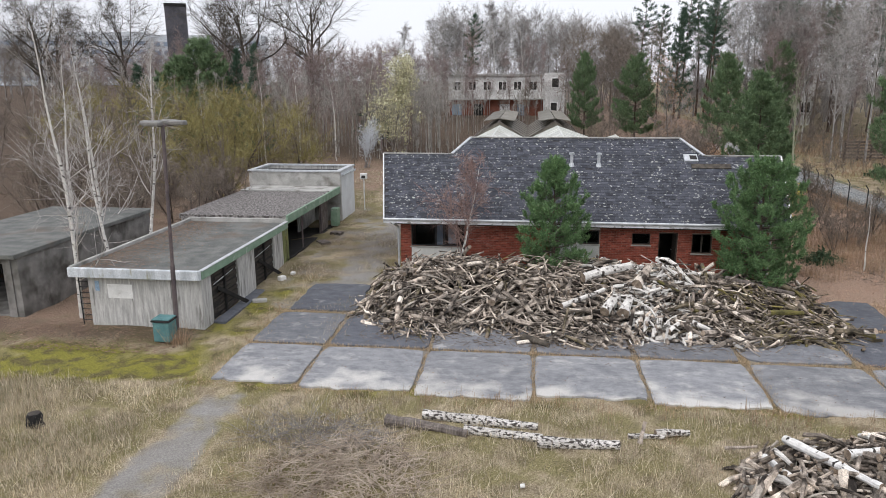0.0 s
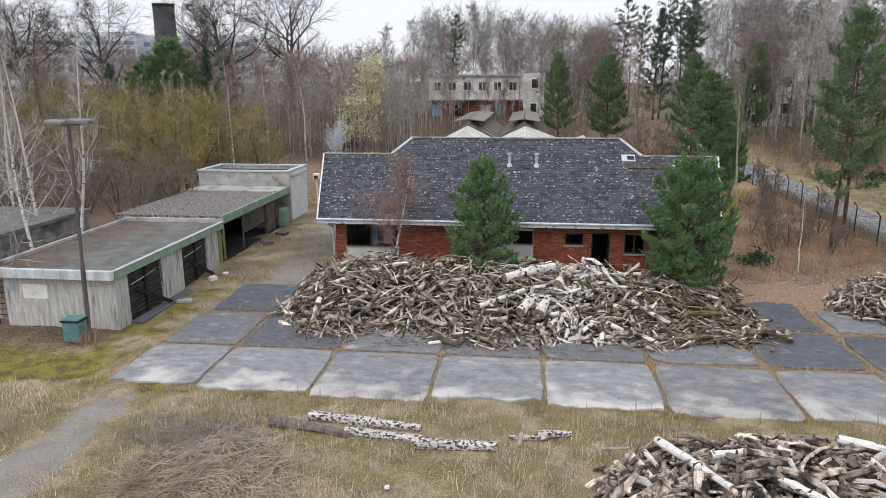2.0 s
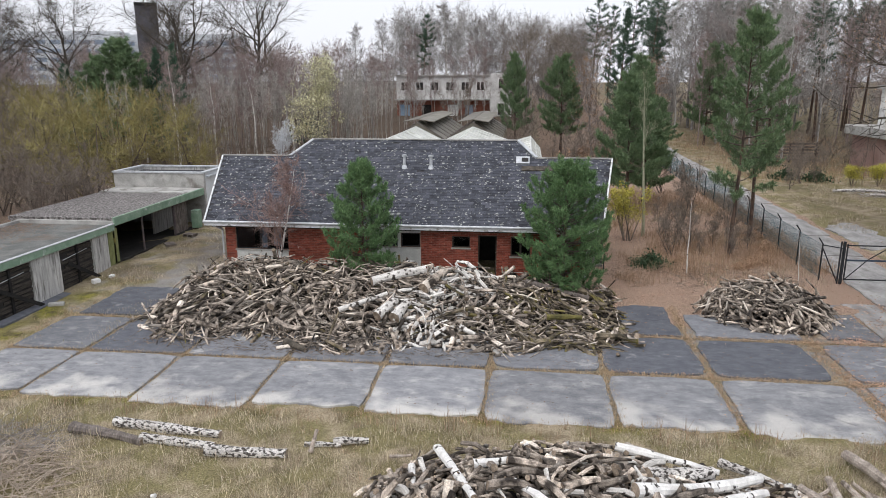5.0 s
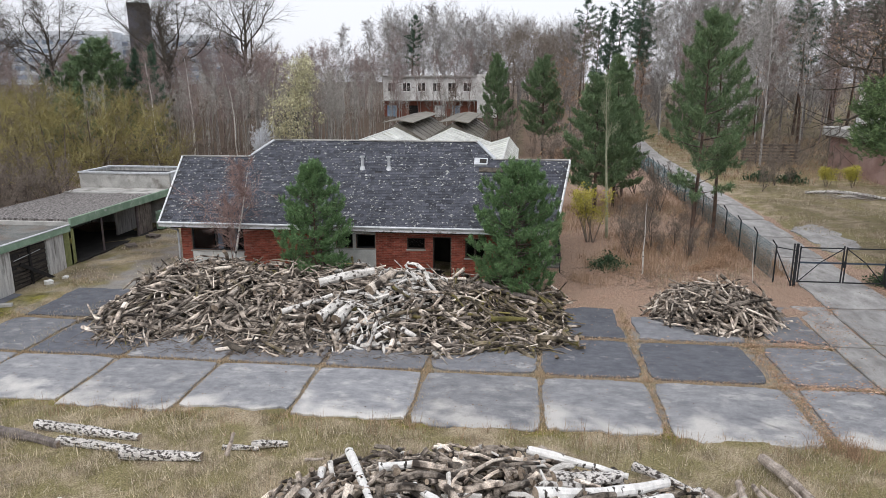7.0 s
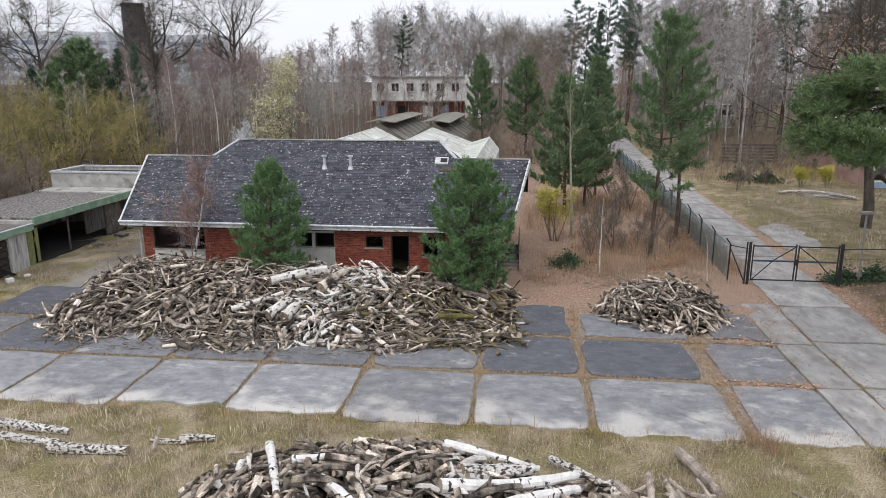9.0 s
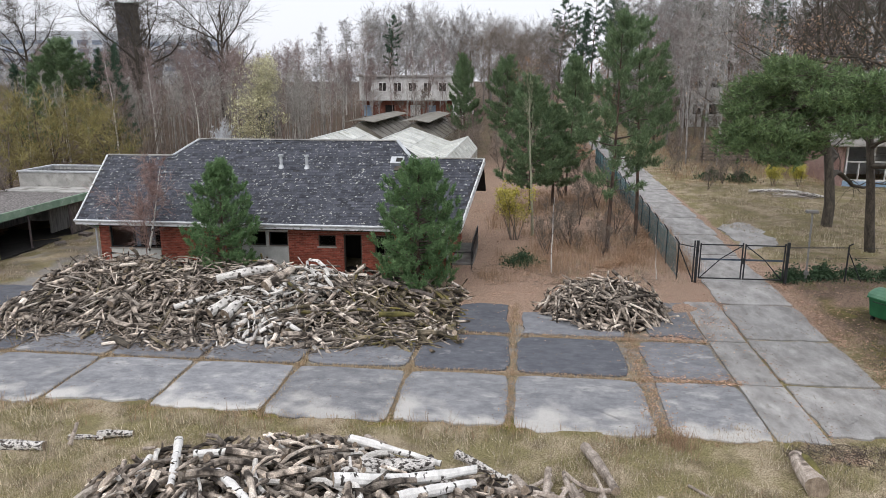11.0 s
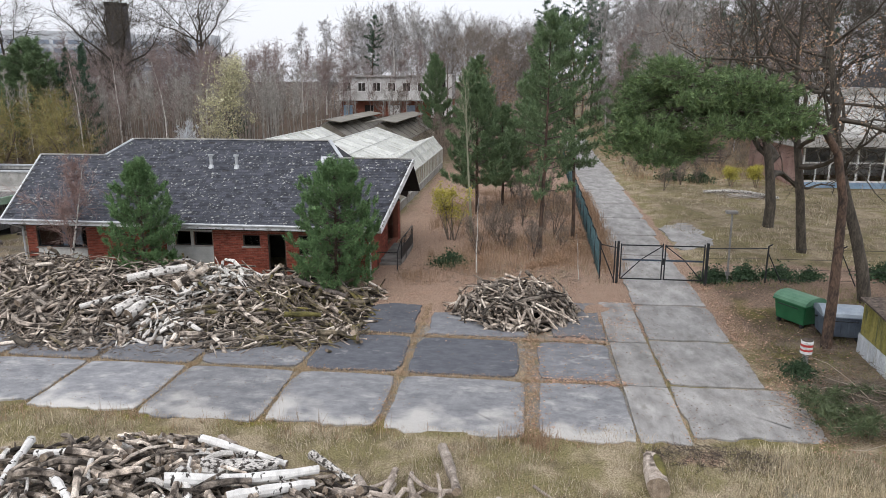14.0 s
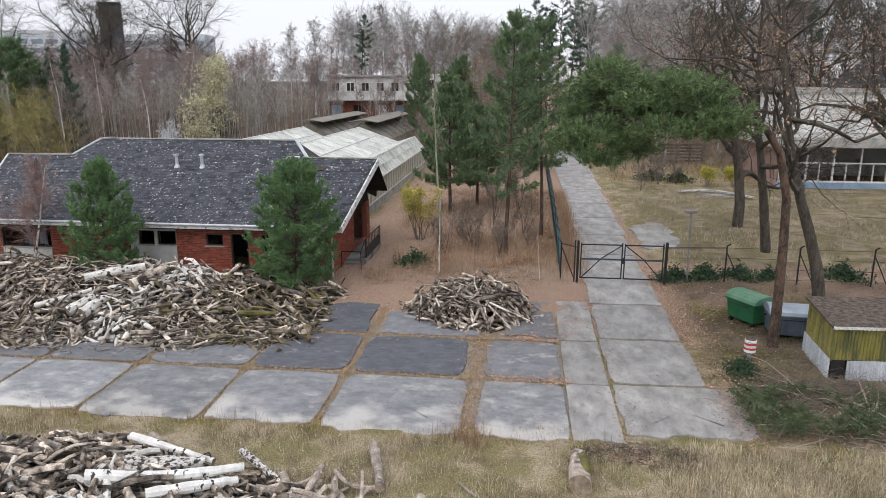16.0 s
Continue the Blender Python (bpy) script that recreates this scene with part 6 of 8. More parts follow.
# young pines in front of the house
def tufted_pine(seed, height, radius, low, profile, whorl=0.3, arms=(6, 9), side=3, tuft=(2, 4), per=30, length=0.15, wide=0.024, bare=0.35, lift=0.05, needle_m="needle", lean=(0, 0), up=0.7, gap=0.0):
    """A pine with brush-like tufts: whorls of limbs, side twigs on each limb, and upturned shoots clad in needles."""
    g = np.random.default_rng(seed)
    trunk, limbs, shoots = [], [], []
    n = 10
    p, d, pts = np.array([0.0, 0, -0.1]), unit(np.array([lean[0], lean[1], 1.0])), []
    pts.append(p)
    for i in range(n):
        d = unit(d + g.normal(0, 0.02, 3))
        q = p + d * (height + 0.1) / n
        trunk.append((*p, *q, radius * (1 - 0.9 * i / n), radius * (1 - 0.9 * (i + 1) / n)))
        p = q
        pts.append(p)
    z = low
    while z < height - 0.15:
        f = (z - low) / (height - low)
        i = min(int(z / height * n), n - 1)
        w = z / height * n - i
        c = pts[i] * (1 - w) + pts[i + 1] * w
        k = int(g.integers(*arms))
        a0 = g.uniform(0, 6.28)
        for b in range(k):
            if g.uniform() < gap:
                continue
            az = a0 + 6.28 * b / k + g.normal(0, 0.22)
            r = max(0.15, profile(f)) * g.uniform(0.72, 1.1)
            d = unit(np.array([math.cos(az), math.sin(az), lift + 0.75 * f * f]))
            m = max(2, int(r / 0.3))
            a = c + np.array([0, 0, g.uniform(-0.5, 0.5) * whorl])
            for s in range(m):
                d = unit(d + np.array([0, 0, 0.05 + 0.12 * s / m]) + g.normal(0, 0.07, 3))
                e = a + d * r / m
                limbs.append((*a, *e, max(0.008, 0.02 * (1 - s / m) * r), max(0.006, 0.02 * (1 - (s + 1) / m) * r)))
                out = (s + 1) / m
                if out > bare:
                    across = unit(np.cross(d, np.array([0, 0, 1.0])) + 1e-6)
                    for t in range(side):
                        o = a + (e - a) * g.uniform(0, 1)
                        tw = unit(d * 0.6 + across * g.choice([-1, 1]) * g.uniform(0.3, 1.1) + np.array([0, 0, g.normal(0.15, 0.25)]))
                        tl = g.uniform(0.12, 0.3) * min(1.0, 0.5 + 0.5 * r) * (1.25 - 0.4 * out)
                        x = o + tw * tl
                        limbs.append((*o, *x, 0.007, 0.004))
                        for h in range(int(g.integers(*tuft))):
                            sd = unit(tw * 0.55 + np.array([0, 0, up]) + g.normal(0, 0.3, 3))
                            shoots.append((*(x + sd * g.uniform(0.0, 0.14)), *sd))
                a = e
            for h in range(3):
                sd = unit(d * 0.7 + np.array([0, 0, up]) + g.normal(0, 0.3, 3))
                shoots.append((*(a + sd * 0.06), *sd))
        z += whorl * g.uniform(0.8, 1.2)
    for t in range(7):
        sd = unit(np.array([g.normal(0, 0.3), g.normal(0, 0.3), 1.0]))
        shoots.append((*(pts[-1] + sd * g.uniform(-0.2, 0.12)), *sd))
    V, F = needles(g, shoots, per, length, wide, back=0.95, spread=0.33)
    return (mesh_of("trunk", *chain(trunk, 8), M["bark_pine"], smooth=True), mesh_of("branchwork", *tubes(limbs, 3), M["bark_brown"]), mesh_of("crown", V, F, M[needle_m]))


def bushy(w, full=2.2, foot=0.66):
    return lambda f: w * min(1.0, foot + 1.3 * f) * max(0.0, 1 - f ** full) ** 0.8 + 0.08


yp1 = tufted_pine(11, 4.95, 0.075, 0.4, bushy(1.68, 1.8), whorl=0.27, arms=(6, 9), side=3, tuft=(2, 4), per=24)
stand("young_pine", yp1, 4.45, 25.45, "bushy young green pine standing against the house")
yp2 = tufted_pine(12, 5.05, 0.09, 0.3, bushy(1.92, 2.8, 0.72), whorl=0.27, arms=(6, 9), side=3, tuft=(2, 4), per=24)
stand("young_pine", yp2, 12.35, 25.6, "broad bushy green pine at the house corner")


# pines by the road and behind
def airy(w):
    return lambda f: w * (0.45 + 0.75 * math.sin(math.pi * (0.16 + 0.62 * f))) * (1 - 0.75 * f ** 3)


pa = tufted_pine(21, 10.7, 0.11, 3.0, airy(1.75), whorl=0.58, arms=(4, 7), side=4, tuft=(2, 4), per=14, length=0.2, wide=0.03, bare=0.42, gap=0.12, needle_m="needle_mid")
pd = tufted_pine(22, 10.6, 0.11, 3.9, airy(1.7), whorl=0.56, arms=(4, 7), side=4, tuft=(2, 4), per=14, length=0.2, wide=0.03, bare=0.42, gap=0.15, needle_m="needle_mid")
pc = tufted_pine(23, 8.2, 0.12, 1.9, bushy(2.2, 1.9, 0.8), whorl=0.5, arms=(5, 8), side=4, tuft=(2, 4), per=15, length=0.22, wide=0.036, bare=0.35, needle_m="needle_mid")
stand("pine_tree", pa, 20.45, 32.3, "slender tall pine with open branches beside the fence", group="pines by the road")
stand("pine_tree", pd, 22.2, 35.3, "slender tall pine with open branches close to the fence", rz=60, group="pines by the road")
stand("pine_tree", pc, 16.85, 41.2, "bushy dark green pine behind the yellow shrub", group="pines by the road")
stand("pine_tree", pc, 18.3, 44.2, "green pine among bare shrubs", scale=0.78, rz=130, group="pines by the road", wide=0.9)
stand("pine_tree", pd, 19.4, 48.5, "green pine among bare shrubs", scale=0.62, rz=250, group="pines by the road", wide=0.9)
stand("pine_tree", pc, 9.5, 79.9, "dark green pine behind the greenhouses", scale=1.28, rz=40, group="far pines", wide=0.95)
stand("pine_tree", pc, 14.5, 75.6, "dark green pine behind the greenhouses", scale=1.26, rz=140, group="far pines", wide=1.3)
stand("pine_tree", pc, 21.0, 64.5, "dark green pine in the wood", scale=1.22, rz=10, group="far pines", wide=1.15)
stand("pine_tree", pc, 31.5, 84, "dark green pine in the wood", scale=1.4, rz=210, group="far pines", wide=1.2)
tall = pine_meshes(24, 19.0, 0.2, 9.0, 2.6, shape="round", per=9, length=0.36, wide=0.055, whorl=0.85, needle_m="needle_blue", shoots_per=5, ragged=0.15, arms=(3, 6))
for i, (x, y, s) in enumerate([(26, 110, 0.98), (31, 116, 1.1), (36, 104, 0.95), (40.5, 110, 1.1), (44, 100, 1.0), (49, 112, 1.08), (55, 104, 1.0), (61, 112, 1.1), (22, 128, 1.0), (-7.4, 122, 0.85), (27.5, 99, 0.9), (68, 100, 1.05), (47, 122, 1.1), (33, 130, 1.1), (29, 104, 0.9), (38, 97, 0.85), (52, 96, 1.0), (42.5, 118, 1.15), (24, 118, 0.9), (46, 90, 0.95), (54, 86, 1.0), (60, 92, 1.05), (49, 100, 1.0)]):
    stand("tall_pine", tall, x, y, "tall pine with a bare trunk and a high dark crown", scale=s, rz=47 * i, group="tall pines", wide=s * (0.9 + 0.1 * (i % 3)))
fir = pine_meshes(25, 10.6, 0.18, 1.2, 3.2, per=9, length=0.34, wide=0.06, whorl=0.7, needle_m="needle_blue", shoots_per=4, ragged=0.4)
stand("spruce", fir, 24.4, 105.7, "tall dark spruce standing above the wood", scale=1.45, rz=20, group="dark evergreens", wide=1.0)
for i, (x, y, s, w) in enumerate([(-26.0, 66, 1.02, 0.7), (-23.8, 65, 1.05, 0.7), (-35, 68, 0.8, 1.0), (-40, 73, 0.9, 1.0), (-15, 80, 0.6, 0.9)]):
    stand("spruce", fir, x, y, "dark evergreen tree among bare trees", scale=s, rz=71 * i, group="dark evergreens", wide=w)
for x, y, s, w in ((-29.3, 64.5, 1.45, 1.9), (-32.8, 67, 1.25, 1.8)):
    stand("broad_pine", pc, x, y, "broad dark pine rising above the willows", scale=s, rz=3 * x, group="dark evergreens", wide=w)


# the leaning pine by the containers: its crown hangs over the road
def leaning_pine():
    g = np.random.default_rng(31)
    bx, by = 28.97, 21.08
    t = thing("leaning_pine", bx, by, float(land(bx, by)) - 0.05, label="leaning pine with reddish trunk and wide crown over the road", category="tree")
    way = np.array([(0, 0, -0.1), (0.0, 0.0, 1.6), (-0.03, 0.0, 3.2), (-0.12, -0.05, 4.7), (-0.45, -0.1, 6.0), (-1.0, -0.25, 6.75), (-1.9, -0.5, 7.1), (-3.2, -0.9, 7.2), (-4.6, -1.2, 7.35)])
    rr = [0.17, 0.15, 0.135, 0.125, 0.115, 0.1, 0.085, 0.06, 0.035]
    part("trunk", mesh_of("trunk", *chain([(*way[i], *way[i + 1], rr[i], rr[i + 1]) for i in range(len(way) - 1)], 10), M["bark_pine"], smooth=True), None, t)
    limbs, shoots = [], []
    for k in range(78):
        gx = -6.55 + 4.1 * g.uniform() ** 1.3
        arch = ((gx + 5.0) / 1.6) ** 2
        top = 8.75 - 0.5 * arch + 0.25 * math.sin(3.1 * gx)
        low = 5.75 + 0.42 * arch
        deep = 2.3 * (1 - 0.5 * float(step(-4.0, -1.0, gx)))
        gy = -0.9 + g.uniform(-deep, deep)
        gz = float(low + max(0.3, top - low) * g.uniform(0.05, 1.0) * (1 - 0.35 * ((gy + 0.9) / 2.3) ** 2))
        goal = np.array([gx, gy, gz])
        s = way[int(np.argmin(np.abs(way[:, 0] - (gx * 0.7 + 0.4))[4:])) + 4] + g.normal(0, 0.04, 3)
        a = s
        m = 6
        for i in range(m):
            f = (i + 1) / m
            e = s + (goal - s) * f + np.array([0, 0, 0.18 * math.sin(math.pi * f)]) + g.normal(0, 0.07, 3)
            limbs.append((*a, *e, 0.024 * (1.05 - f) + 0.006, 0.024 * (1 - f) + 0.005))
            a = e
        pad = g.uniform(0.26, 0.66)
        for q in range(int(58 * pad / 0.5)):
            off = g.normal(0, 1, 3) * np.array([1, 1, 0.36]) * pad * 0.62
            x = goal + off
            limbs.append((*(goal + off * 0.25), *x, 0.007, 0.004))
            sd = unit(off * 0.8 / pad + np.array([0, 0, 0.75]) + g.normal(0, 0.25, 3))
            shoots.append((*x, *sd))
    part("branchwork", mesh_of("branchwork", *tubes(limbs, 3), M["bark_dark"]), None, t)
    V, F = needles(g, shoots, 26, 0.15, 0.022, back=0.9, spread=0.36)
    part("crown", mesh_of("crown", V, F, M["needle_dark"]), None, t)


leaning_pine()

# oaks on the right
oak_how = dict(spread=1.0, rise=0.2, twigs=9, sprigs=8, limb_len=0.58, wob=0.27, min_r=0.009, segs=(9, 7, 4, 1), limb_r=0.85, crown_shape="round")
ok1 = tree_meshes(41, M["bark_dark"], M["bark_dark"], height=12.4, radius=0.3, limbs=17, start=0.22, **oak_how)
ok2 = tree_meshes(42, M["bark_dark"], M["bark_dark"], height=12.8, radius=0.24, limbs=16, start=0.36, lean=(-0.1, 0.0), **oak_how)
for i, (x, y, ok, rz, lab) in enumerate([(33.0, 38.9, ok1, 10, "bare dark oak with wide low limbs"), (32.74, 33.3, ok2, 40, "bare dark oak with crooked limbs"), (32.3, 26.0, ok2, 0, "bare dark oak with a few withered leaves"), (38.0, 31.0, ok1, 250, "bare dark oak with a few withered leaves"), (43, 43, ok1, 300, "bare dark oak on the lawn")]):
    t = stand("oak_tree", ok[:2], x, y, lab, rz=rz, group="oaks", sink=0.05)
    g = np.random.default_rng(60 + i)
    tp = ok[2]
    pick = tp[(tp[:, 2] < 10.5) & (tp[:, 2] > 6.0)]
    pick = pick[g.permutation(len(pick))[:420]]
    part("withered_leaves", mesh_of("withered_leaves", *leaves(g, pick, 3, 0.05, 0.12), M["leaf_brown"]), None, t)

# birches
bi1 = tree_meshes(51, M["bark_birch"], M["twig_pale"], height=9.9, radius=0.09, limbs=20, start=0.12, spread=0.85, rise=0.3, twigs=6, sprigs=5, limb_len=0.34, droop=0.05, min_r=0.005, limb_r=0.42, wob=0.1, segs=(9, 6, 3, 1))
bi4 = tree_meshes(56, M["bark_birch"], M["twig_pale"], height=9.9, radius=0.085, limbs=18, start=0.3, spread=0.55, rise=0.5, twigs=6, sprigs=6, limb_len=0.32, droop=0.05, min_r=0.005, limb_r=0.5, wob=0.08, segs=(9, 6, 3, 1), lean=(0.09, 0))
bi2 = tree_meshes(52, M["bark_birch"], M["twig_red"], height=9.5, radius=0.085, limbs=22, start=0.3, spread=0.6, rise=0.6, twigs=8, sprigs=11, limb_len=0.3, droop=0.2, min_r=0.006, segs=(9, 4, 2, 1))
bi3 = tree_meshes(53, M["bark_birch"], M["twig_rose"], height=5.7, radius=0.065, limbs=20, start=0.15, spread=0.8, rise=0.5, twigs=12, sprigs=13, limb_len=0.42, droop=0.12, segs=(9, 5, 3, 1), lean=(0.24, 0.0), min_r=0.006)
for i, (x, y, b, s, rz) in enumerate([(-12.5, 19.95, bi1, 1.02, 200), (-12.6, 22.4, bi4, 0.92, 150), (-12.6, 24.7, bi4, 1.0, 0), (-15.6, 26.5, bi1, 0.98, 300), (-19.5, 30, bi1, 0.95, 20), (-18.4, 62, bi2, 1.15, 20), (-16, 66, bi2, 1.1, 90), (-21, 60, bi2, 1.1, 160), (-13.5, 70, bi2, 1.2, 250)]):
    stand("birch_tree", b[:2], x, y, "bare white-stemmed birch tree", scale=s, rz=rz, group="birches")
stand("young_birch", bi3[:2], 0.45, 26.3, "thin bare young birch leaning against the house", rz=0, sink=0.1)
sap = tree_meshes(54, M["bark_birch"], M["twig_brown"], height=3.8, radius=0.035, limbs=8, start=0.5, spread=0.5, rise=0.9, twigs=3, sprigs=3, limb_len=0.2, min_r=0.004)
stand("birch_sapling", sap[:2], 17.7, 28.6, "thin bare birch sapling beside the log pile", scale=1.0)
stand("birch_sapling", sap[:2], 22.0, 28.0, "thin bare birch sapling beside the log pile", scale=0.6, rz=80)
thin = tree_meshes(55, M["twig_lime"], M["twig_lime"], height=7.9, radius=0.085, limbs=11, start=0.55, spread=0.6, rise=0.7, twigs=4, sprigs=3, limb_len=0.32, min_r=0.007, wob=0.04)
stand("bare_tree", thin[:2], 16.95, 35.4, "slim greenish bare tree in front of the pines")

# spring shrubs and bushes
sh_yel = tree_meshes(61, M["twig_brown"], M["twig_green"], height=2.9, radius=0.03, limbs=5, start=0.2, spread=0.4, rise=1.0, twigs=4, sprigs=4, limb_len=0.4, stems=7, min_r=0.006, segs=(6, 3, 2, 2))
t = stand("flowering_shrub", sh_yel[:2], 16.05, 34.4, "upright shrub breaking into yellow-green leaf", scale=0.95, wide=1.15)
part("leaves", mesh_of("leaves", *leaves(np.random.default_rng(5), sh_yel[2][sh_yel[2][:, 2] > 1.3][:1300], 4, 0.045, 0.1), M["twig_yellow"]), None, t)
forsythia = mesh_of("flowers", *leaves(np.random.default_rng(6), sh_yel[2][:900], 5, 0.06, 0.15), M["twig_yellow"])
for x, y, s in ((35.3, 54.2, 0.5), (37.0, 54.0, 0.55)):
    t = stand("forsythia_bush", sh_yel[:2], x, y, "bright yellow flowering bush", scale=s, rz=40 * x, group="forsythias", wide=s * 1.4)
    part("flowers", forsythia, None, t)
rack = thing("timber_rack", 36.0, 69.5, float(land(36, 69.5)), label="low dark rack of stacked boards at the edge of the wood", category="rack")
for k in range(5):
    part("post", boxes((-2.4 + 1.2 * k, -2.28 + 1.2 * k, 0.05, 0.2, 0, 1.9)), M["darkwood"], rack)
for k in range(6):
    part("board", boxes((-2.6, 2.7, -0.08, 0.04, 0.2 + 0.3 * k, 0.38 + 0.3 * k)), M["bark_brown"], rack)
wil = tree_meshes(62, M["bark_brown"], M["twig_green"], height=5.0, radius=0.09, limbs=9, start=0.12, spread=1.0, rise=0.3, twigs=9, sprigs=11, limb_len=0.55, stems=3, min_r=0.009, segs=(6, 5, 2, 1), wob=0.22, crown_shape="round")
for i, (x, y, s) in enumerate([(-15.5, 39, 1.25), (-13.3, 47, 1.2), (-17.5, 44, 1.35), (-21.5, 43, 1.35), (-26, 47, 1.45), (-31, 50, 1.4), (-22.5, 60, 1.35)]):
    stand("willow", wil[:2], x, y, "bushy tree with yellow-green spring twigs", scale=s, rz=63 * i, group="willows")
pal = tree_meshes(63, M["bark_grey"], M["twig_grey"], height=8.6, radius=0.1, limbs=22, start=0.1, spread=0.8, rise=0.45, twigs=8, sprigs=6, limb_len=0.36, min_r=0.008, crown_shape="round")
t = stand("blossoming_tree", pal[:2], -10.4, 67.2, "pale cream catkin tree in bloom")
part("blossom", mesh_of("blossom", *leaves(np.random.default_rng(8), pal[2], 6, 0.1, 0.2), M["blossom"]), None, t)
t = stand("beech_tree", pal[:2], 17.4, 71.5, "slim beech still holding rusty withered leaves", scale=1.0, rz=120)
part("withered_leaves", mesh_of("withered_leaves", *leaves(np.random.default_rng(9), pal[2][::2], 3, 0.07, 0.16), M["leaf_rust"]), None, t)
t = stand("beech_tree", pal[:2], 24.0, 80.0, "slim beech still holding rusty withered leaves", scale=1.0, rz=20)
part("withered_leaves", mesh_of("withered_leaves", *leaves(np.random.default_rng(10), pal[2][::2], 3, 0.07, 0.16), M["leaf_rust"]), None, t)
wb = tree_meshes(64, M["twig_grey"], M["apt"], height=3.6, radius=0.03, limbs=7, start=0.1, spread=0.5, rise=1.0, twigs=7, sprigs=9, limb_len=0.4, stems=6, min_r=0.009, segs=(6, 3, 1, 1))
stand("pale_bush", wb[:2], -11.6, 61.0, "dense grey-white bare bush", scale=1.2)
br = tree_meshes(65, M["bark_brown"], M["twig_brown"], height=3.4, radius=0.03, limbs=7, start=0.05, spread=0.7, rise=0.7, twigs=6, sprigs=10, limb_len=0.5, stems=4, min_r=0.008, segs=(5, 3, 1, 1))
for i, (x, y, s) in enumerate([(-17.5, 31, 1.3), (-19, 33.5, 1.4), (-21.3, 30.5, 1.4), (-23.5, 33.8, 1.5), (-16.3, 29.6, 1.1), (-26, 30, 1.5), (-13.3, 30.5, 1.15), (-12.8, 34.5, 1.1), (-14.6, 36, 1.3), (-17, 35, 1.2), (-13.9, 33, 1.1), (-20.5, 37, 1.4), (-22, 33, 1.4), (-25, 38, 1.5), (17.6, 31.5, 0.6), (18.8, 33, 0.6), (20.2, 31.5, 0.5), (17.9, 35.6, 0.6), (21.3, 36, 0.7), (19.6, 38.5, 0.8), (21, 43, 0.9), (18.4, 33.6, 0.4), (20.1, 34.0, 0.4), (18.9, 36.3, 0.42), (20.6, 36.3, 0.4), (21.5, 33.2, 0.36), (19.1, 32.3, 0.3), (19, 47, 1.0), (20.5, 50, 1.0), (16.5, 55, 1.2), (14.5, 58, 1.2), (18, 60, 1.3), (29.8, 51.5, 0.6), (31.6, 54.5, 0.7), (33.2, 55.5, 0.7)]):
    stand("bare_bush", br[:2], x, y, "dense bare brown bush", scale=s, rz=53 * i, group="bare bushes")
g = np.random.default_rng(15)
brm = []
for k in range(900):
    a, r = g.uniform(0, 6.28), abs(g.normal(0, 0.5))
    brm.append((math.cos(a) * r, math.sin(a) * r * 0.8, abs(g.normal(0, 0.3)) * math.exp(-r)))
bram = mesh_of("bramble", *leaves(g, np.array(brm), 2, 0.06, 0.06), M["leaf_green"])
for i, (x, y, s) in enumerate([(16.4, 29.9, 1.0), (27.6, 19.3, 0.7), (27.6, 28.6, 0.9), (28.8, 28.7, 1.0), (30.2, 28.8, 1.0), (31.4, 28.9, 0.8), (34.5, 29.3, 1.1), (27.2, 28.3, 0.6), (33.5, 56.5, 1.5), (31.5, 57.5, 1.4)]):
    tagged(part("bramble_bush", bram, None, None, at=place(x, y, float(land(x, y)), 0, 0, 77 * i) @ Matrix.Scale(s, 4)), "low dark green bramble bush on the ground", "bush", "brambles")
rus = mesh_of("dry_leaf_bush", *leaves(g, np.array(brm)[:500], 2, 0.05, 0.08), M["leaf_brown"])
for i, (x, y, s) in enumerate([(17.7, 30.5, 0.6), (20.8, 30.2, 0.7), (21.4, 30.9, 0.8), (20.2, 29.6, 0.6), (19.6, 69, 3.0), (21.5, 72, 3.2), (17.5, 74, 3.0), (22.3, 33, 0.9), (22.5, 35.5, 1.0)]):
    tagged(part("withered_bush", rus, None, None, at=place(x, y, float(land(x, y)), 0, 0, 57 * i) @ Matrix.Scale(s, 4)), "low bush with reddish-brown withered leaves", "bush", "withered bushes")

# the wood behind
def spread_trees(name, kinds, spots, material, label, sides=3):
    """Many trees joined: kinds are (trunk, crown) segments, spots rows of (x, y, scale, turn, kind)."""
    allV, allF, n = [], [], 0
    for x, y, s, a, k in spots:
        V, F = kinds[int(k)]
        c, sn = math.cos(a), math.sin(a)
        W = np.stack([(V[:, 0] * c - V[:, 1] * sn) * s + x, (V[:, 0] * sn + V[:, 1] * c) * s + y, V[:, 2] * s + float(land(x, y))], -1)
        allV.append(W)
        allF.append(F + n)
        n += len(V)
    ob = part(name, mesh_of(name, np.concatenate(allV), np.concatenate(allF), material), None)
    return tagged(ob, label, "trees", kind="stuff")


def joined(seed, **how):
    t, c, _ = grow(np.random.default_rng(seed), **how)
    return tubes(np.concatenate([t, c]), 3)


wood_kinds = [joined(70 + i, height=13.5, radius=0.2, limbs=15, start=0.34, spread=0.85, rise=0.32, twigs=9, sprigs=11, limb_len=0.46, wob=0.16, min_r=0.014, segs=(6, 4, 2, 1), crown_shape="round") for i in range(4)]
birch_kinds = [joined(80 + i, height=12.5, radius=0.1, limbs=18, start=0.3, spread=0.5, rise=0.55, twigs=7, sprigs=11, limb_len=0.3, droop=0.12, min_r=0.012, segs=(6, 3, 1, 1), crown_shape="round") for i in range(3)]
pole_kinds = [joined(90 + i, height=8.5, radius=0.06, limbs=10, start=0.45, spread=0.4, rise=0.8, twigs=5, sprigs=7, limb_len=0.26, min_r=0.01, segs=(6, 2, 1, 1)) for i in range(3)]
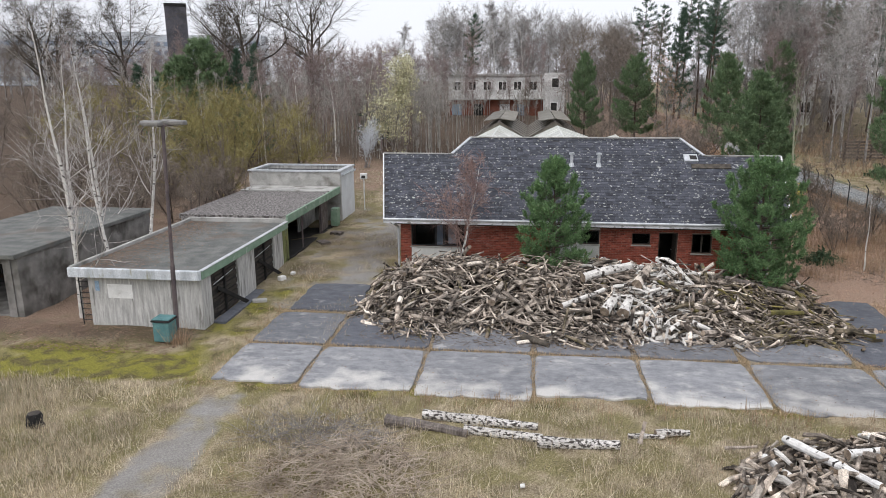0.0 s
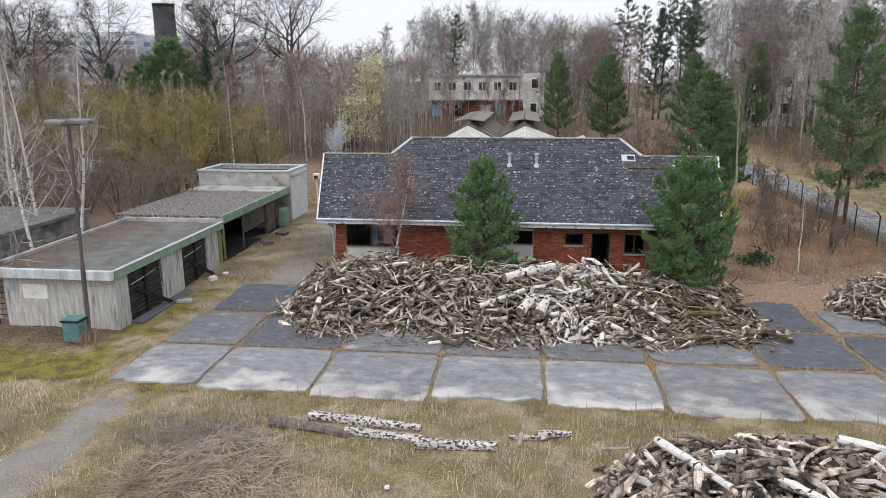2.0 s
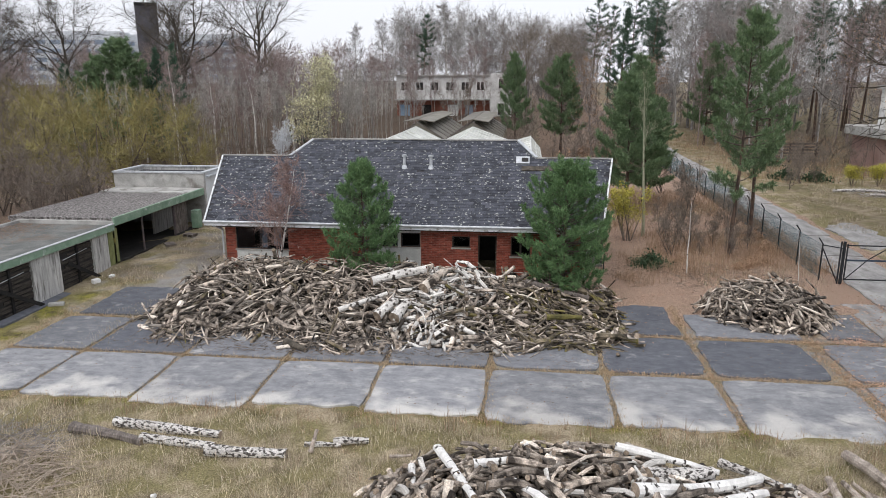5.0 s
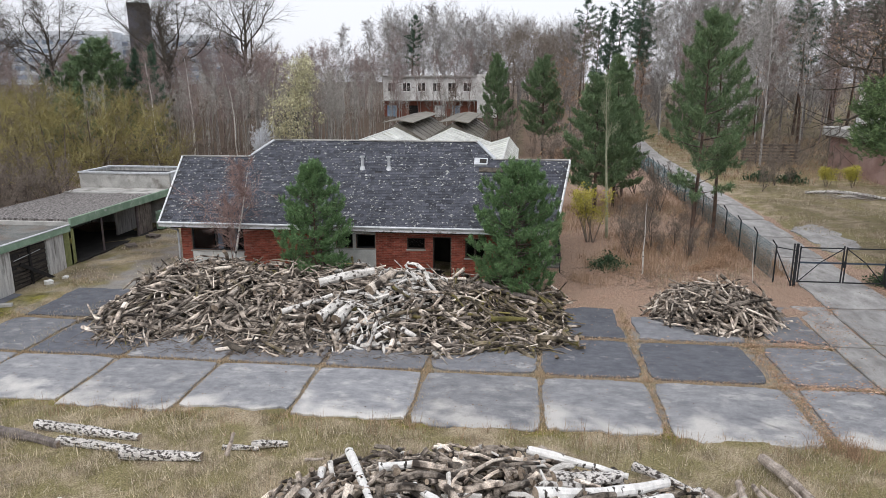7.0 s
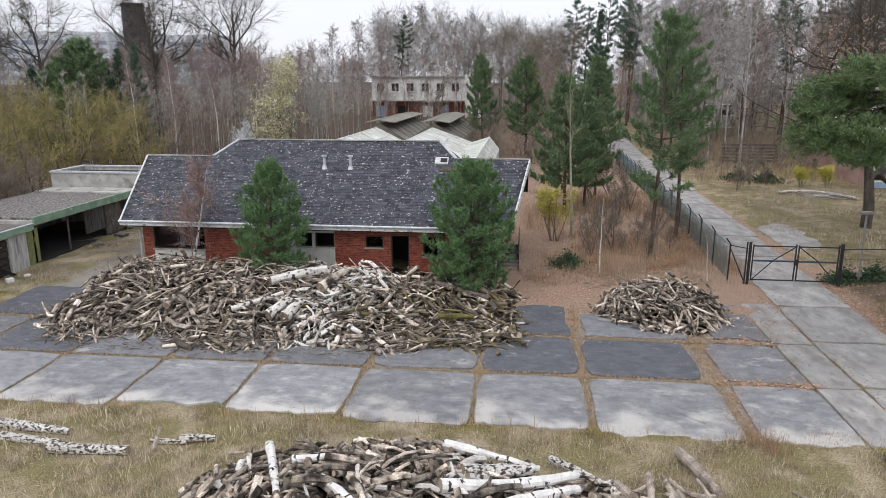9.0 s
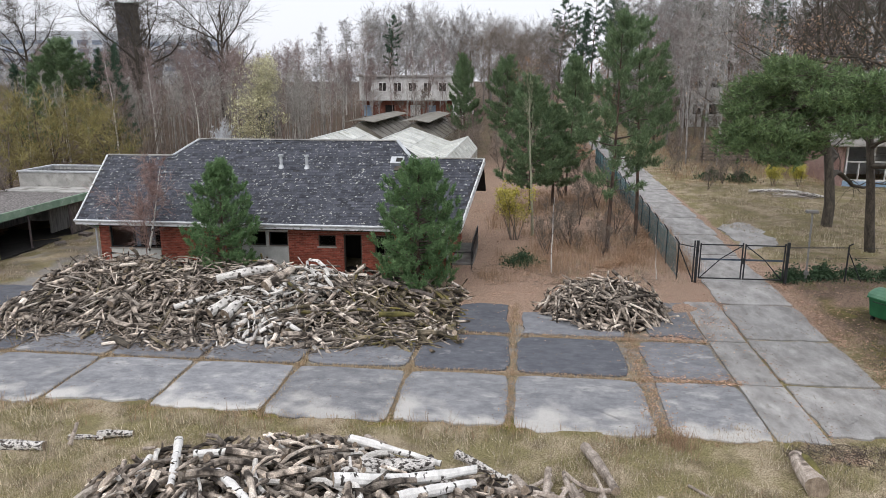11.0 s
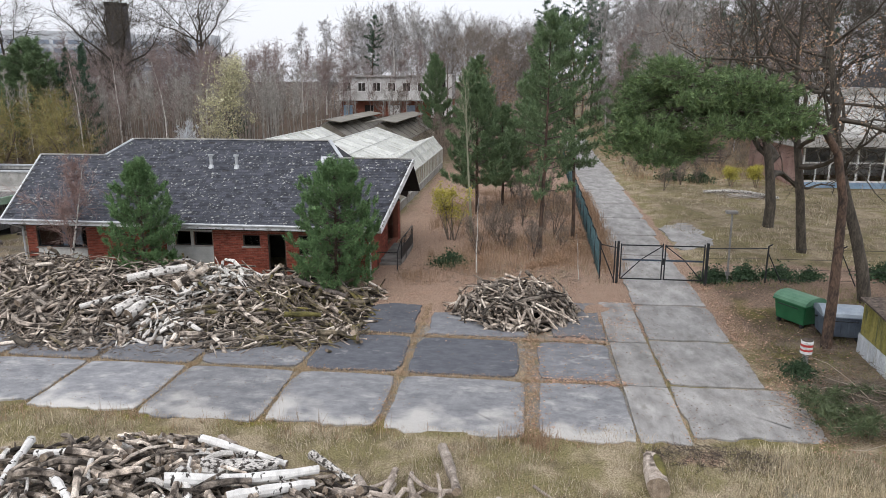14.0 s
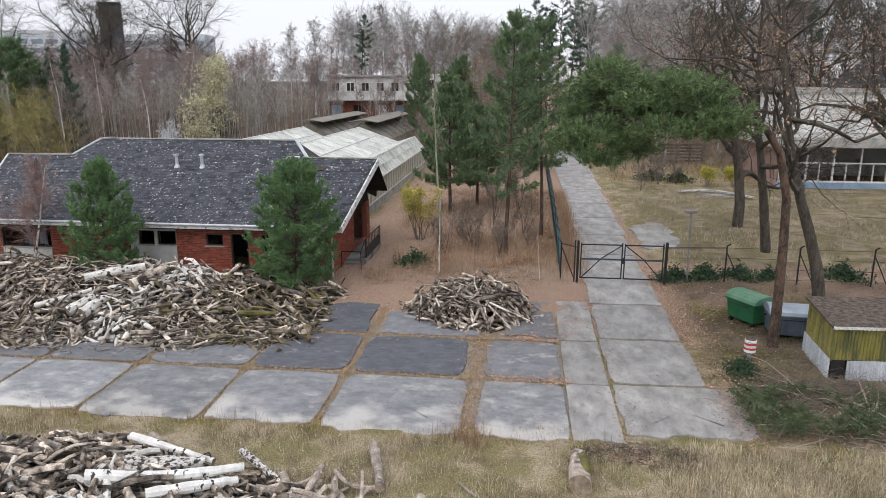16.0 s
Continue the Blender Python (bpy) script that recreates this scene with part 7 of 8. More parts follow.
hedge_kinds = [joined(97 + i, height=8.0, radius=0.07, limbs=7, start=0.05, spread=0.8, rise=0.5, twigs=6, sprigs=7, limb_len=0.45, stems=2, min_r=0.025, segs=(4, 2, 1, 1), crown_shape="round") for i in range(3)]
g = np.random.default_rng(101)


def scatter(n, x0, x1, y0, y1, s0, s1, kinds, keep=None):
    out = []
    while len(out) < n:
        x, y = g.uniform(x0, x1), g.uniform(y0, y1)
        if keep is None or keep(x, y):
            out.append((x, y, g.uniform(s0, s1), g.uniform(0, 6.28), g.integers(0, kinds)))
    return out


def not_road(x, y):
    return not (22.4 < x < 29.5) and not (36 < x < 68 and 50 < y < 68) and not (-11 < x < 10 and 100 < y < 120)


spread_trees("far_wood", wood_kinds, scatter(26, -14, 30, 124, 160, 0.9, 1.15, 4, not_road) + scatter(20, -130, -45, 121, 165, 0.55, 0.85, 4) + scatter(14, -45, -14, 125, 165, 0.5, 0.65, 4) + scatter(24, 30, 75, 85, 135, 1.0, 1.3, 4, not_road), M["twig_grey"], "grey bare trees of the distant wood")
spread_trees("brown_wood", wood_kinds, scatter(26, -95, -26, 58, 120, 0.5, 0.72, 4) + scatter(9, 8, 24, 90, 122, 0.7, 0.9, 4, not_road) + scatter(9, 28, 66, 69, 106, 0.9, 1.2, 4, not_road), M["twig_brown"], "brown bare trees behind the garages")
spread_trees("birch_wood", birch_kinds, scatter(60, -52, -9, 70, 108, 0.66, 0.9, 3) + scatter(9, -11, 8, 90, 104, 0.6, 0.95, 3) + scatter(10, 28, 50, 60, 90, 0.9, 1.3, 3, not_road), M["twig_red"], "reddish bare birches in the wood")
spread_trees("pale_birches", birch_kinds, scatter(13, -16, 12, 121, 134, 1.1, 1.45, 3) + scatter(10, 28, 60, 66, 100, 1.0, 1.4, 3, not_road), M["twig_pale_far"], "pale bare birches behind the abandoned building")
spread_trees("birch_thicket", pole_kinds, scatter(30, -10, 9, 88, 102, 0.5, 0.8, 3) + scatter(150, -27, -5, 68, 84, 0.8, 1.2, 3) + scatter(40, -50, -22, 56, 80, 0.9, 1.2, 3), M["stem_pale"], "thicket of thin pale birch stems")
spread_trees("far_thicket", hedge_kinds, scatter(85, -150, 100, 128, 200, 0.7, 1.15, 3, not_road) + scatter(18, 28, 80, 96, 130, 0.7, 1.1, 3, not_road) + scatter(46, 12, 75, 126, 150, 0.9, 1.3, 3), M["twig_grey"], "grey-brown undergrowth of the distant wood")
spread_trees("bush_thicket", [tubes(np.concatenate(grow(np.random.default_rng(95 + i), 5.5, 0.05, limbs=8, start=0.08, spread=0.7, rise=0.6, twigs=6, sprigs=8, limb_len=0.42, stems=2, min_r=0.012, segs=(5, 3, 1, 1))[:2]), 3) for i in range(2)],
             scatter(30, -62, -17, 34, 64, 0.9, 1.6, 2) + scatter(16, -26, -8, 60, 68, 0.4, 0.7, 2) + scatter(20, 9, 23, 60, 100, 0.6, 1.0, 2, not_road) + scatter(24, -60, 60, 92, 124, 0.8, 1.3, 2, not_road) + scatter(14, -10, 9, 88, 103, 0.25, 0.5, 2) + scatter(22, 28, 62, 57, 96, 0.4, 0.9, 2, not_road) + scatter(22, 28.5, 40, 56, 76, 0.35, 0.7, 2), M["twig_brown"], "brown leafless thicket")
bo = tree_meshes(43, M["bark_dark"], M["bark_dark"], height=14.5, radius=0.4, limbs=17, start=0.3, spread=0.95, rise=0.3, twigs=12, sprigs=12, limb_len=0.56, wob=0.19, min_r=0.018, segs=(8, 6, 3, 1), limb_r=0.8, crown_shape="round")
for i, (x, y, s, rz) in enumerate([(-33.4, 87, 1.12, 0), (-31, 106, 1.2, 130), (-56, 96, 1.0, 70), (-64, 92, 0.95, 200), (-75, 104, 1.1, 20), (-47, 112, 1.0, 280), (60, 80, 1.0, 90), (50, 74, 0.95, 180)]):
    stand("great_oak", bo[:2], x, y, "large bare oak standing above the wood", scale=s, rz=rz, group="great oaks")
tb2 = tree_meshes(44, M["bark_birch"], M["twig_grey"], height=17, radius=0.16, limbs=26, start=0.3, spread=0.65, rise=0.35, twigs=9, sprigs=12, limb_len=0.3, droop=0.15, min_r=0.016, segs=(8, 4, 1, 1))
for i, (x, y, s, rz) in enumerate([(-12.7, 112, 0.95, 0), (-3, 121, 1.15, 50), (2, 124, 1.0, 140), (-18, 116, 0.9, 230)]):
    stand("tall_birch", tb2[:2], x, y, "tall bare birch behind the abandoned building", scale=s, rz=rz, group="tall birches")

# ---- firewood ----
def log_shape(g, L, r, bend=0.1, sides=6, rings=4):
    """One log along x: its points and faces, the last two faces being the sawn ends."""
    V = []
    by, bz = g.normal(0, bend, 2)
    for i in range(rings):
        f = i / (rings - 1)
        rr = r * (1 - 0.3 * f) * g.uniform(0.88, 1.1)
        oy, oz = by * math.sin(math.pi * f) * L, bz * math.sin(math.pi * f) * L
        for k in range(sides):
            a = 2 * math.pi * k / sides
            q = rr * g.uniform(0.88, 1.12)
            V.append(((f - 0.5) * L, oy + q * math.cos(a), oz + q * math.sin(a)))
    F = [(i * sides + k, i * sides + (k + 1) % sides, (i + 1) * sides + (k + 1) % sides, (i + 1) * sides + k) for i in range(rings - 1) for k in range(sides)]
    F.append(tuple(range(sides))[::-1])
    F.append(tuple(range((rings - 1) * sides, rings * sides)))
    return np.array(V), F


def log_pile(name, x0, x1, y0, y1, height, count, singles, label, birch=None, seed=0, rmin=0.03, rmax=0.095, lmin=0.35, lmax=1.35, core_low=0.85, single_from=None, thin=3.0, mossy=None):
    """A heap: a near-black core for the gaps' shade, single logs as parts, the rest joined. height(x, y): its surface
    over the ground.
    """
    g = np.random.default_rng(seed)
    pile = thing(name, (x0 + x1) / 2, (y0 + y1) / 2, 0, label=label, category="log pile")
    cx, cy = (x0 + x1) / 2, (y0 + y1) / 2
    nx, ny = int((x1 - x0) / 0.2), int((y1 - y0) / 0.2)
    X, Y = np.meshgrid(np.linspace(x0, x1, nx), np.linspace(y0, y1, ny))
    H = np.vectorize(height)(X, Y)
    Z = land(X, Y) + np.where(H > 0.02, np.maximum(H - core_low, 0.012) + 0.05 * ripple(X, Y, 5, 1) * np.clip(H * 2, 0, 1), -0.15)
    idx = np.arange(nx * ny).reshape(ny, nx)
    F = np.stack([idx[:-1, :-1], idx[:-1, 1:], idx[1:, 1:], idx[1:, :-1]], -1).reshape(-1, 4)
    # Added sheet whose colour stands for the shade between the logs.
    tagged(part("core", mesh_of("core", np.stack([X - cx, Y - cy, Z], -1).reshape(-1, 3), F, M["core"], smooth=True), None, pile, "near-black sheet standing for the shade between the logs"), kind="stuff")
    protos = {}
    for kind, m in (("log", "log"), ("birch", "bark_birch_log"), ("mossy", "mosslog")):
        protos[kind] = []
        for k in range(14):
            L, r = g.uniform(lmin, lmax) * (0.65 if kind == "birch" else 1), rmin + (rmax - rmin) * g.uniform() ** (0.8 if kind == "birch" else 1.8)
            V, FF = log_shape(g, L, r, 0.07)
            ids = [0] * (len(FF) - 2) + [1, 1]
            protos[kind].append(mesh_of("log", V, FF, [M[m], M["cut"]], ids))
    joined_v, joined_f, ids, off = ({k: [] for k in protos}, {k: [] for k in protos}, {k: [] for k in protos}, {k: 0 for k in protos})
    made = placed = 0
    e = 0.08
    while made < count:
        x, y = g.uniform(x0, x1), g.uniform(y0, y1)
        h = height(x, y)
        if h <= 0.03:
            continue
        made += 1
        gx, gy = (height(x + e, y) - height(x - e, y)) / (2 * e), (height(x, y + e) - height(x, y - e)) / (2 * e)
        yaw = g.uniform(-math.pi, math.pi) if g.uniform() < 0.75 else 1.2 * float(ripple(x, y, 0.9, seed + 1.0)) + g.normal(0, 0.35)
        dx, dy = math.cos(yaw), math.sin(yaw)
        pitch = math.atan(max(-0.9, min(0.9, gx * dx + gy * dy))) + g.normal(0, 0.24)
        z = float(land(x, y)) + h - g.uniform(0.0, 1.0) ** 1.1 * 0.6
        pale = birch is not None and g.uniform() < birch(x, y)
        kind = "birch" if pale else "mossy" if mossy is not None and g.uniform() < mossy(x, y) else "log"
        near = single_from is None or single_from(x, y)
        if placed < singles and near:
            me = protos[kind][int(g.integers(0, 14))]
            ob = part("log", me, None, pile, at=pose(U * (x - cx), U * (y - cy), U * max(z, float(land(x, y)) + 0.06), 360 * g.uniform(), -math.degrees(pitch), math.degrees(yaw)))
            if pale:
                ob["label"] = "white birch log"
            placed += 1
        else:
            L = g.uniform(lmin, lmax) * (1.35 if g.uniform() < 0.15 else 1) * (0.7 if pale else 1)
            V, FF = log_shape(g, L, rmin + (rmax - rmin) * g.uniform() ** (0.8 if pale else thin), 0.09, sides=6)
            R = np.array((Matrix.Rotation(yaw, 3, "Z") @ Matrix.Rotation(-pitch, 3, "Y")))
            W = V @ R.T + np.array([x - cx, y - cy, max(z, float(land(x, y)) + 0.04)])
            o = off[kind]
            joined_v[kind].append(W)
            joined_f[kind] += [tuple(i + o for i in f) for f in FF]
            ids[kind] += [0] * (len(FF) - 2) + [1, 1]
            off[kind] += len(V)
    for kind, m, nm in (("log", "logs", "firewood"), ("birch", "bark_birch_log", "birch_firewood"), ("mossy", "mosslog", "mossy_firewood")):
        if joined_v[kind]:
            tagged(part(nm, mesh_of(nm, np.concatenate(joined_v[kind]), joined_f[kind], [M[m], M["cut"]], ids[kind]), None, pile, {"birch": "white birch logs in the heap", "mossy": "dark mossy logs in the heap", "log": "grey-brown logs in the heap"}[kind]), kind="stuff")
    return pile


def main_height(x, y):
    lo = 19.15 + 0.35 * math.sin(x * 0.9) + 1.6 * max(0, -x - 0.5) ** 1.0 * 0.55 + (0.9 if x > 10 else 0.0) * min(1, (x - 10) / 2)
    hi = 26.2 + 0.3 * math.sin(x * 1.3)
    ends = min(1.0, max(0.0, (x + 2.75) / 1.7)) * min(1.0, max(0.0, (14.3 - x) / 2.6))
    if y < lo or y > hi or ends <= 0:
        return 0.0
    f = (y - lo) / (hi - lo)
    top = 1.25 if x < 8.6 else 1.25 - 0.55 * min(1, (x - 8.6) / 2.2)
    prof = min(1.0, f / 0.62) ** 0.7 * min(1.0, (1 - f) / 0.2) ** 0.6
    return max(0.04, ends ** 0.7 * top * prof + 0.09 * float(ripple(x, y, 1.5, 3.0)))


def birch_part(x, y):
    return 0.72 * math.exp(-((x - 7.75 - 0.5 * math.sin(y * 1.7)) / 1.15) ** 2) * (1 if y < 25.2 else 0.3)


log_pile("firewood_pile", -3.3, 14.4, 18.6, 26.6, main_height, 3000, 300, "large heap of weathered firewood logs in front of the house", birch=birch_part, seed=5, rmin=0.02, rmax=0.1, lmin=0.45, lmax=1.8, single_from=lambda x, y: y < 22.4, mossy=lambda x, y: 0.05 + 0.5 * float(step(9.8, 12.2, x)))


def near_height(x, y):
    d = ((x - 11.6) / 4.1) ** 2 + ((y - 11.0) / 2.65) ** 2
    e = ((x - 15.0) / 2.2) ** 2 + ((y - 11.3) / 1.5) ** 2
    h = 0.95 * max(0.0, 1 - d) ** 0.6
    h = max(h, 0.5 * max(0.0, 1 - e) ** 0.7)
    return h + 0.06 * float(ripple(x, y, 1.8, 6.0)) if h > 0.08 else h


log_pile("firewood_pile", 7.4, 17.2, 8.2, 13.8, near_height, 1250, 300, "near heap of split grey firewood with white birch trunks", birch=lambda x, y: 0.06 + 0.25 * math.exp(-((x - 14) / 1.5) ** 2), seed=6, lmin=0.35, lmax=1.25, rmin=0.028, rmax=0.11, thin=1.8, single_from=lambda x, y: y > 10)


def side_height(x, y):
    d = ((x - 19.45) / 2.35) ** 2 + ((y - 23.9) / 1.85) ** 2
    return 1.15 * max(0.0, 1 - d) ** 0.75 + (0.05 * float(ripple(x, y, 2.0, 8.0)) if d < 0.9 else 0)


log_pile("firewood_pile", 17.0, 21.9, 22.0, 25.9, side_height, 520, 200, "round heap of brown branches and logs at the yard's edge", seed=7, lmin=0.6, lmax=1.7, rmin=0.03, rmax=0.075)


def single_log(name, a, b, r, bark, label, seed=0, z=None, sides=10, rings=8, bend=0.015):
    g = np.random.default_rng(seed)
    ax, ay = a[0], a[1]
    L = math.dist(a[:2], b[:2])
    V, F = log_shape(g, L, r, bend, sides, rings)
    za = float(land(ax, ay)) + r * 0.85 if z is None else z[0]
    zb = float(land(b[0], b[1])) + r * 0.75 if z is None else z[1]
    flat, L = L, math.hypot(L, zb - za)
    V[:, 0] *= L / flat
    yaw = math.atan2(b[1] - ay, b[0] - ax)
    t = thing(name, (ax + b[0]) / 2, (ay + b[1]) / 2, (za + zb) / 2, label=label, category="log", group="felled trunks")
    t.matrix_basis = place((ax + b[0]) / 2, (ay + b[1]) / 2, (za + zb) / 2, 0, -math.degrees(math.atan2(zb - za, flat)), math.degrees(yaw))
    part("trunk", mesh_of("trunk", V, F, [M[bark], M["cut"]], [0] * (len(F) - 2) + [1, 1]), None, t)


for i, (a, b, r, m, lb) in enumerate([((0.9, 13.75), (3.75, 13.45), 0.14, "bark_birch_rough", "felled birch trunk lying in dry grass"), ((0.05, 13.35), (2.1, 12.92), 0.15, "bark_grey", "dark felled trunk lying in dry grass"),
                                      ((2.0, 13.05), (3.85, 12.9), 0.14, "bark_birch_rough", "felled birch trunk lying in dry grass"), ((3.72, 12.72), (5.6, 12.8), 0.14, "bark_birch_rough", "felled birch trunk lying in dry grass"),
                                      ((5.85, 13.32), (6.7, 13.38), 0.07, "bark_birch_rough", "short birch log in dry grass"), ((6.5, 13.45), (7.3, 13.62), 0.1, "bark_birch_rough", "short birch log in dry grass")]):
    single_log("felled_trunk", a, b, r, m, lb, seed=200 + i)
for i, (a, b, r, m, z, lb) in enumerate([((9.05, 12.55), (10.0, 10.4), 0.1, "bark_birch_lying", (0.62, 0.88), "birch trunk on top of the near heap"), ((12.8, 12.85), (14.85, 12.5), 0.095, "bark_birch_lying", (0.72, 0.45), "birch trunk on top of the near heap"),
                                         ((12.95, 11.05), (15.6, 12.3), 0.14, "bark_birch_lying", (0.86, 0.5), "thick birch trunk on top of the near heap"), ((13.3, 11.8), (14.7, 12.4), 0.17, "bark_birch_rough", (0.7, 0.5), "rough birch trunk on top of the near heap"),
                                         ((14.2, 10.95), (15.6, 11.95), 0.13, "bark_birch_lying", (0.62, 0.4), "birch trunk on top of the near heap"), ((10.7, 10.9), (11.7, 10.1), 0.1, "bark_birch_lying", (0.95, 0.85), "short birch log on top of the near heap"),
                                         ((9.9, 11.6), (10.6, 11.75), 0.11, "bark_birch_lying", (0.85, 0.9), "short birch log on top of the near heap"), ((8.55, 12.2), (8.75, 11.2), 0.08, "bark_birch_lying", (0.35, 0.5), "birch log at the edge of the near heap"),
                                         ((17.95, 14.0), (18.45, 12.3), 0.13, "palelog", (0.2, 0.2), "grey bare log beside the heap"), ((15.1, 13.35), (16.3, 12.35), 0.1, "bark_birch_rough", (0.2, 0.2), "birch log beside the heap"),
                                         ((16.4, 12.4), (17.1, 11.2), 0.09, "palelog", (0.3, 0.35), "grey bare log beside the heap"), ((17.1, 12.8), (17.0, 11.4), 0.08, "palelog", (0.3, 0.2), "grey bare log beside the heap"),
                                         ((19.3, 12.2), (19.35, 11.2), 0.1, "palelog", (0.12, 0.12), "grey bare log in dry grass"), ((16.0, 11.9), (18.5, 11.6), 0.08, "palelog", (0.3, 0.2), "long grey log beside the heap"),
                                         ((20.0, 12.9), (20.6, 12.2), 0.035, "palelog", (0.06, 0.06), "thin bare branch in dry grass"), ((7.95, 12.95), (8.5, 12.55), 0.04, "palelog", (0.1, 0.4), "thin pale log leaning on the heap"),
                                         ((7.95, 11.6), (8.0, 11.2), 0.09, "palelog", (0.1, 0.35), "short pale log standing in dry grass"), ((13.1, 13.2), (13.6, 12.8), 0.12, "palelog", (0.5, 0.62), "forked pale log on top of the near heap")]):
    single_log("loose_log", a, b, r, m, lb, seed=240 + i, z=z)
for i, (a, b, r, m, lb) in enumerate([((5.4, 22.6), (7.2, 23.6), 0.2, "bark_birch_log", "thick peeling birch trunk on the heap"), ((7.3, 22.4), (7.9, 23.7), 0.2, "log", "thick sawn log on the heap"), ((6.0, 20.6), (6.5, 21.4), 0.19, "bark_birch_log", "short thick birch log at the foot of the heap"),
                                      ((6.6, 20.5), (6.95, 21.3), 0.2, "bark_birch_log", "short thick birch log at the foot of the heap"), ((3.3, 19.3), (4.1, 18.85), 0.13, "bark_dark", "dark log at the foot of the heap"), ((4.6, 20.9), (6.1, 21.9), 0.1, "bark_birch_log", "birch log on the heap"),
                                      ((8.8, 20.35), (9.4, 20.05), 0.09, "bark_birch_log", "birch log at the foot of the heap"), ((-1.3, 21.9), (-0.2, 22.6), 0.12, "log", "thick pale log on the heap"), ((2.2, 21.0), (2.5, 22.3), 0.13, "log", "thick pale log on the heap"),
                                      ((10.9, 24.6), (13.2, 23.9), 0.12, "bark_grey", "long grey trunk on the heap"), ((8.2, 25.0), (9.9, 24.2), 0.09, "bark_birch_log", "birch log on the heap"), ((11.6, 21.6), (12.8, 21.9), 0.11, "moss", "mossy log on the heap")]):
    h0, h1 = main_height(*a), main_height(*b)
    single_log("heap_log", a, b, r, m, lb, seed=320 + i, z=(float(land(*a)) + h0 + r * 0.6, float(land(*b)) + h1 + r * 0.6), sides=10, rings=6)
g = np.random.default_rng(260)
for i in range(30):
    x, y, a, h = 17.25 + g.normal(0, 0.55), 11.7 + g.normal(0, 0.5), g.uniform(0, 3.14), g.uniform(0.3, 0.6)
    rise = g.uniform(0.0, 0.32)
    single_log("loose_log", (x - math.cos(a) * h, y - math.sin(a) * h), (x + math.cos(a) * h, y + math.sin(a) * h), g.uniform(0.04, 0.085), "palelog", "bleached grey log in a small loose heap", seed=261 + i, z=(0.08 + rise * 0.3, 0.1 + rise), sides=7, rings=5, bend=0.06)
single_log("stake", (6.08, 13.02), (6.2, 13.2), 0.06, "palelog", "short bare stake leaning on a birch log", seed=230, z=(0.05, 0.52))
single_log("mossy_log", (22.5, 12.85), (22.55, 14.15), 0.25, "palelog", "thick sawn log with moss on one side", seed=300, sides=16, rings=3, bend=0.0)
bm = bmesh.new()
bmesh.ops.create_uvsphere(bm, u_segments=12, v_segments=8, radius=0.2)
bmesh.ops.scale(bm, vec=(0.7, 2.9, 0.95), verts=bm.verts)
part("moss_pad", bm, M["moss"], bpy.data.objects["mossy_log"], "yellow-green moss", at=Matrix.Translation((0.02 * U, -0.1 * U, 0.06 * U)) @ Matrix.Rotation(radians(90), 4, "Z"))


def twig_heap(name, x, y, rx, ry, h, n, label, mats, seed, lmin=0.5, lmax=1.6, r=0.008, bias=None):
    g = np.random.default_rng(seed)
    segs = []
    for k in range(n):
        a, q = g.uniform(0, 6.28), math.sqrt(g.uniform())
        px, py = math.cos(a) * q * rx, math.sin(a) * q * ry
        z = h * max(0.0, 1 - q * q) * g.uniform(0.3, 1.0) + 0.02 + float(land(x + px, y + py))
        yaw = g.uniform(0, 6.28) if bias is None else bias + g.normal(0, 0.6)
        L = g.uniform(lmin, lmax)
        p = np.array([px, py, z])
        d = np.array([math.cos(yaw), math.sin(yaw), g.normal(0, 0.15)])
        for s in range(3):
            e = p + unit(d + g.normal(0, 0.18, 3)) * L / 3
            e[2] = max(e[2], float(land(x + e[0], y + e[1])) + 0.02)
            segs.append((*p, *e, r * (1 - 0.25 * s), r * (0.75 - 0.25 * s)))
            p = e
    ob = part(name, mesh_of(name, *tubes(segs, 3), M[mats]), None, at=place(x, y, 0))
    return tagged(ob, label, "brushwood", kind="stuff")


twig_heap("brush_heap", -0.4, 11.0, 1.8, 1.6, 0.34, 620, "heap of thin grey-brown brushwood in dry grass", "twig_straw", 401, r=0.012)
twig_heap("brush_heap", -1.5, 12.6, 1.8, 0.8, 0.15, 260, "scattered thin twigs on dry grass", "twig_grey", 402)
twig_heap("cut_branches", 29.3, 17.0, 2.1, 1.5, 0.35, 900, "cut branches and twigs lying on leaf litter", "twig_brown", 403)
twig_heap("cut_branches", 30.2, 16.2, 2.0, 1.3, 0.4, 420, "cut pale branches lying on leaf litter", "straw", 404)
single_log("felled_trunk", (32.4, 50.6), (36.8, 48.4), 0.13, "bark_birch_rough", "long pale birch trunk fallen on the lawn", seed=231)
single_log("felled_trunk", (34.2, 49.1), (36.6, 48.9), 0.1, "bark_birch_rough", "pale birch trunk fallen on the lawn", seed=232)
twig_heap("cut_branches", 35.2, 49.0, 1.6, 0.6, 0.35, 40, "pale broken branches beside the fallen trunk", "twig_pale", 405, lmin=0.8, lmax=1.8, r=0.025, bias=2.8)
twig_heap("cut_branches", 24.0, 14.55, 1.6, 0.5, 0.12, 400, "dark twigs and bark on the ground", "bark_brown", 406, lmin=0.1, lmax=0.5)
twig_heap("chip_fringe", 4.0, 19.2, 6.5, 0.7, 0.05, 900, "bark scraps and twigs round the log heap", "twig_brown", 407, lmin=0.08, lmax=0.4, r=0.012)
twig_heap("chip_fringe", 12.5, 21.0, 2.6, 1.0, 0.05, 420, "bark scraps and twigs round the log heap", "twig_brown", 408, lmin=0.08, lmax=0.4, r=0.012)
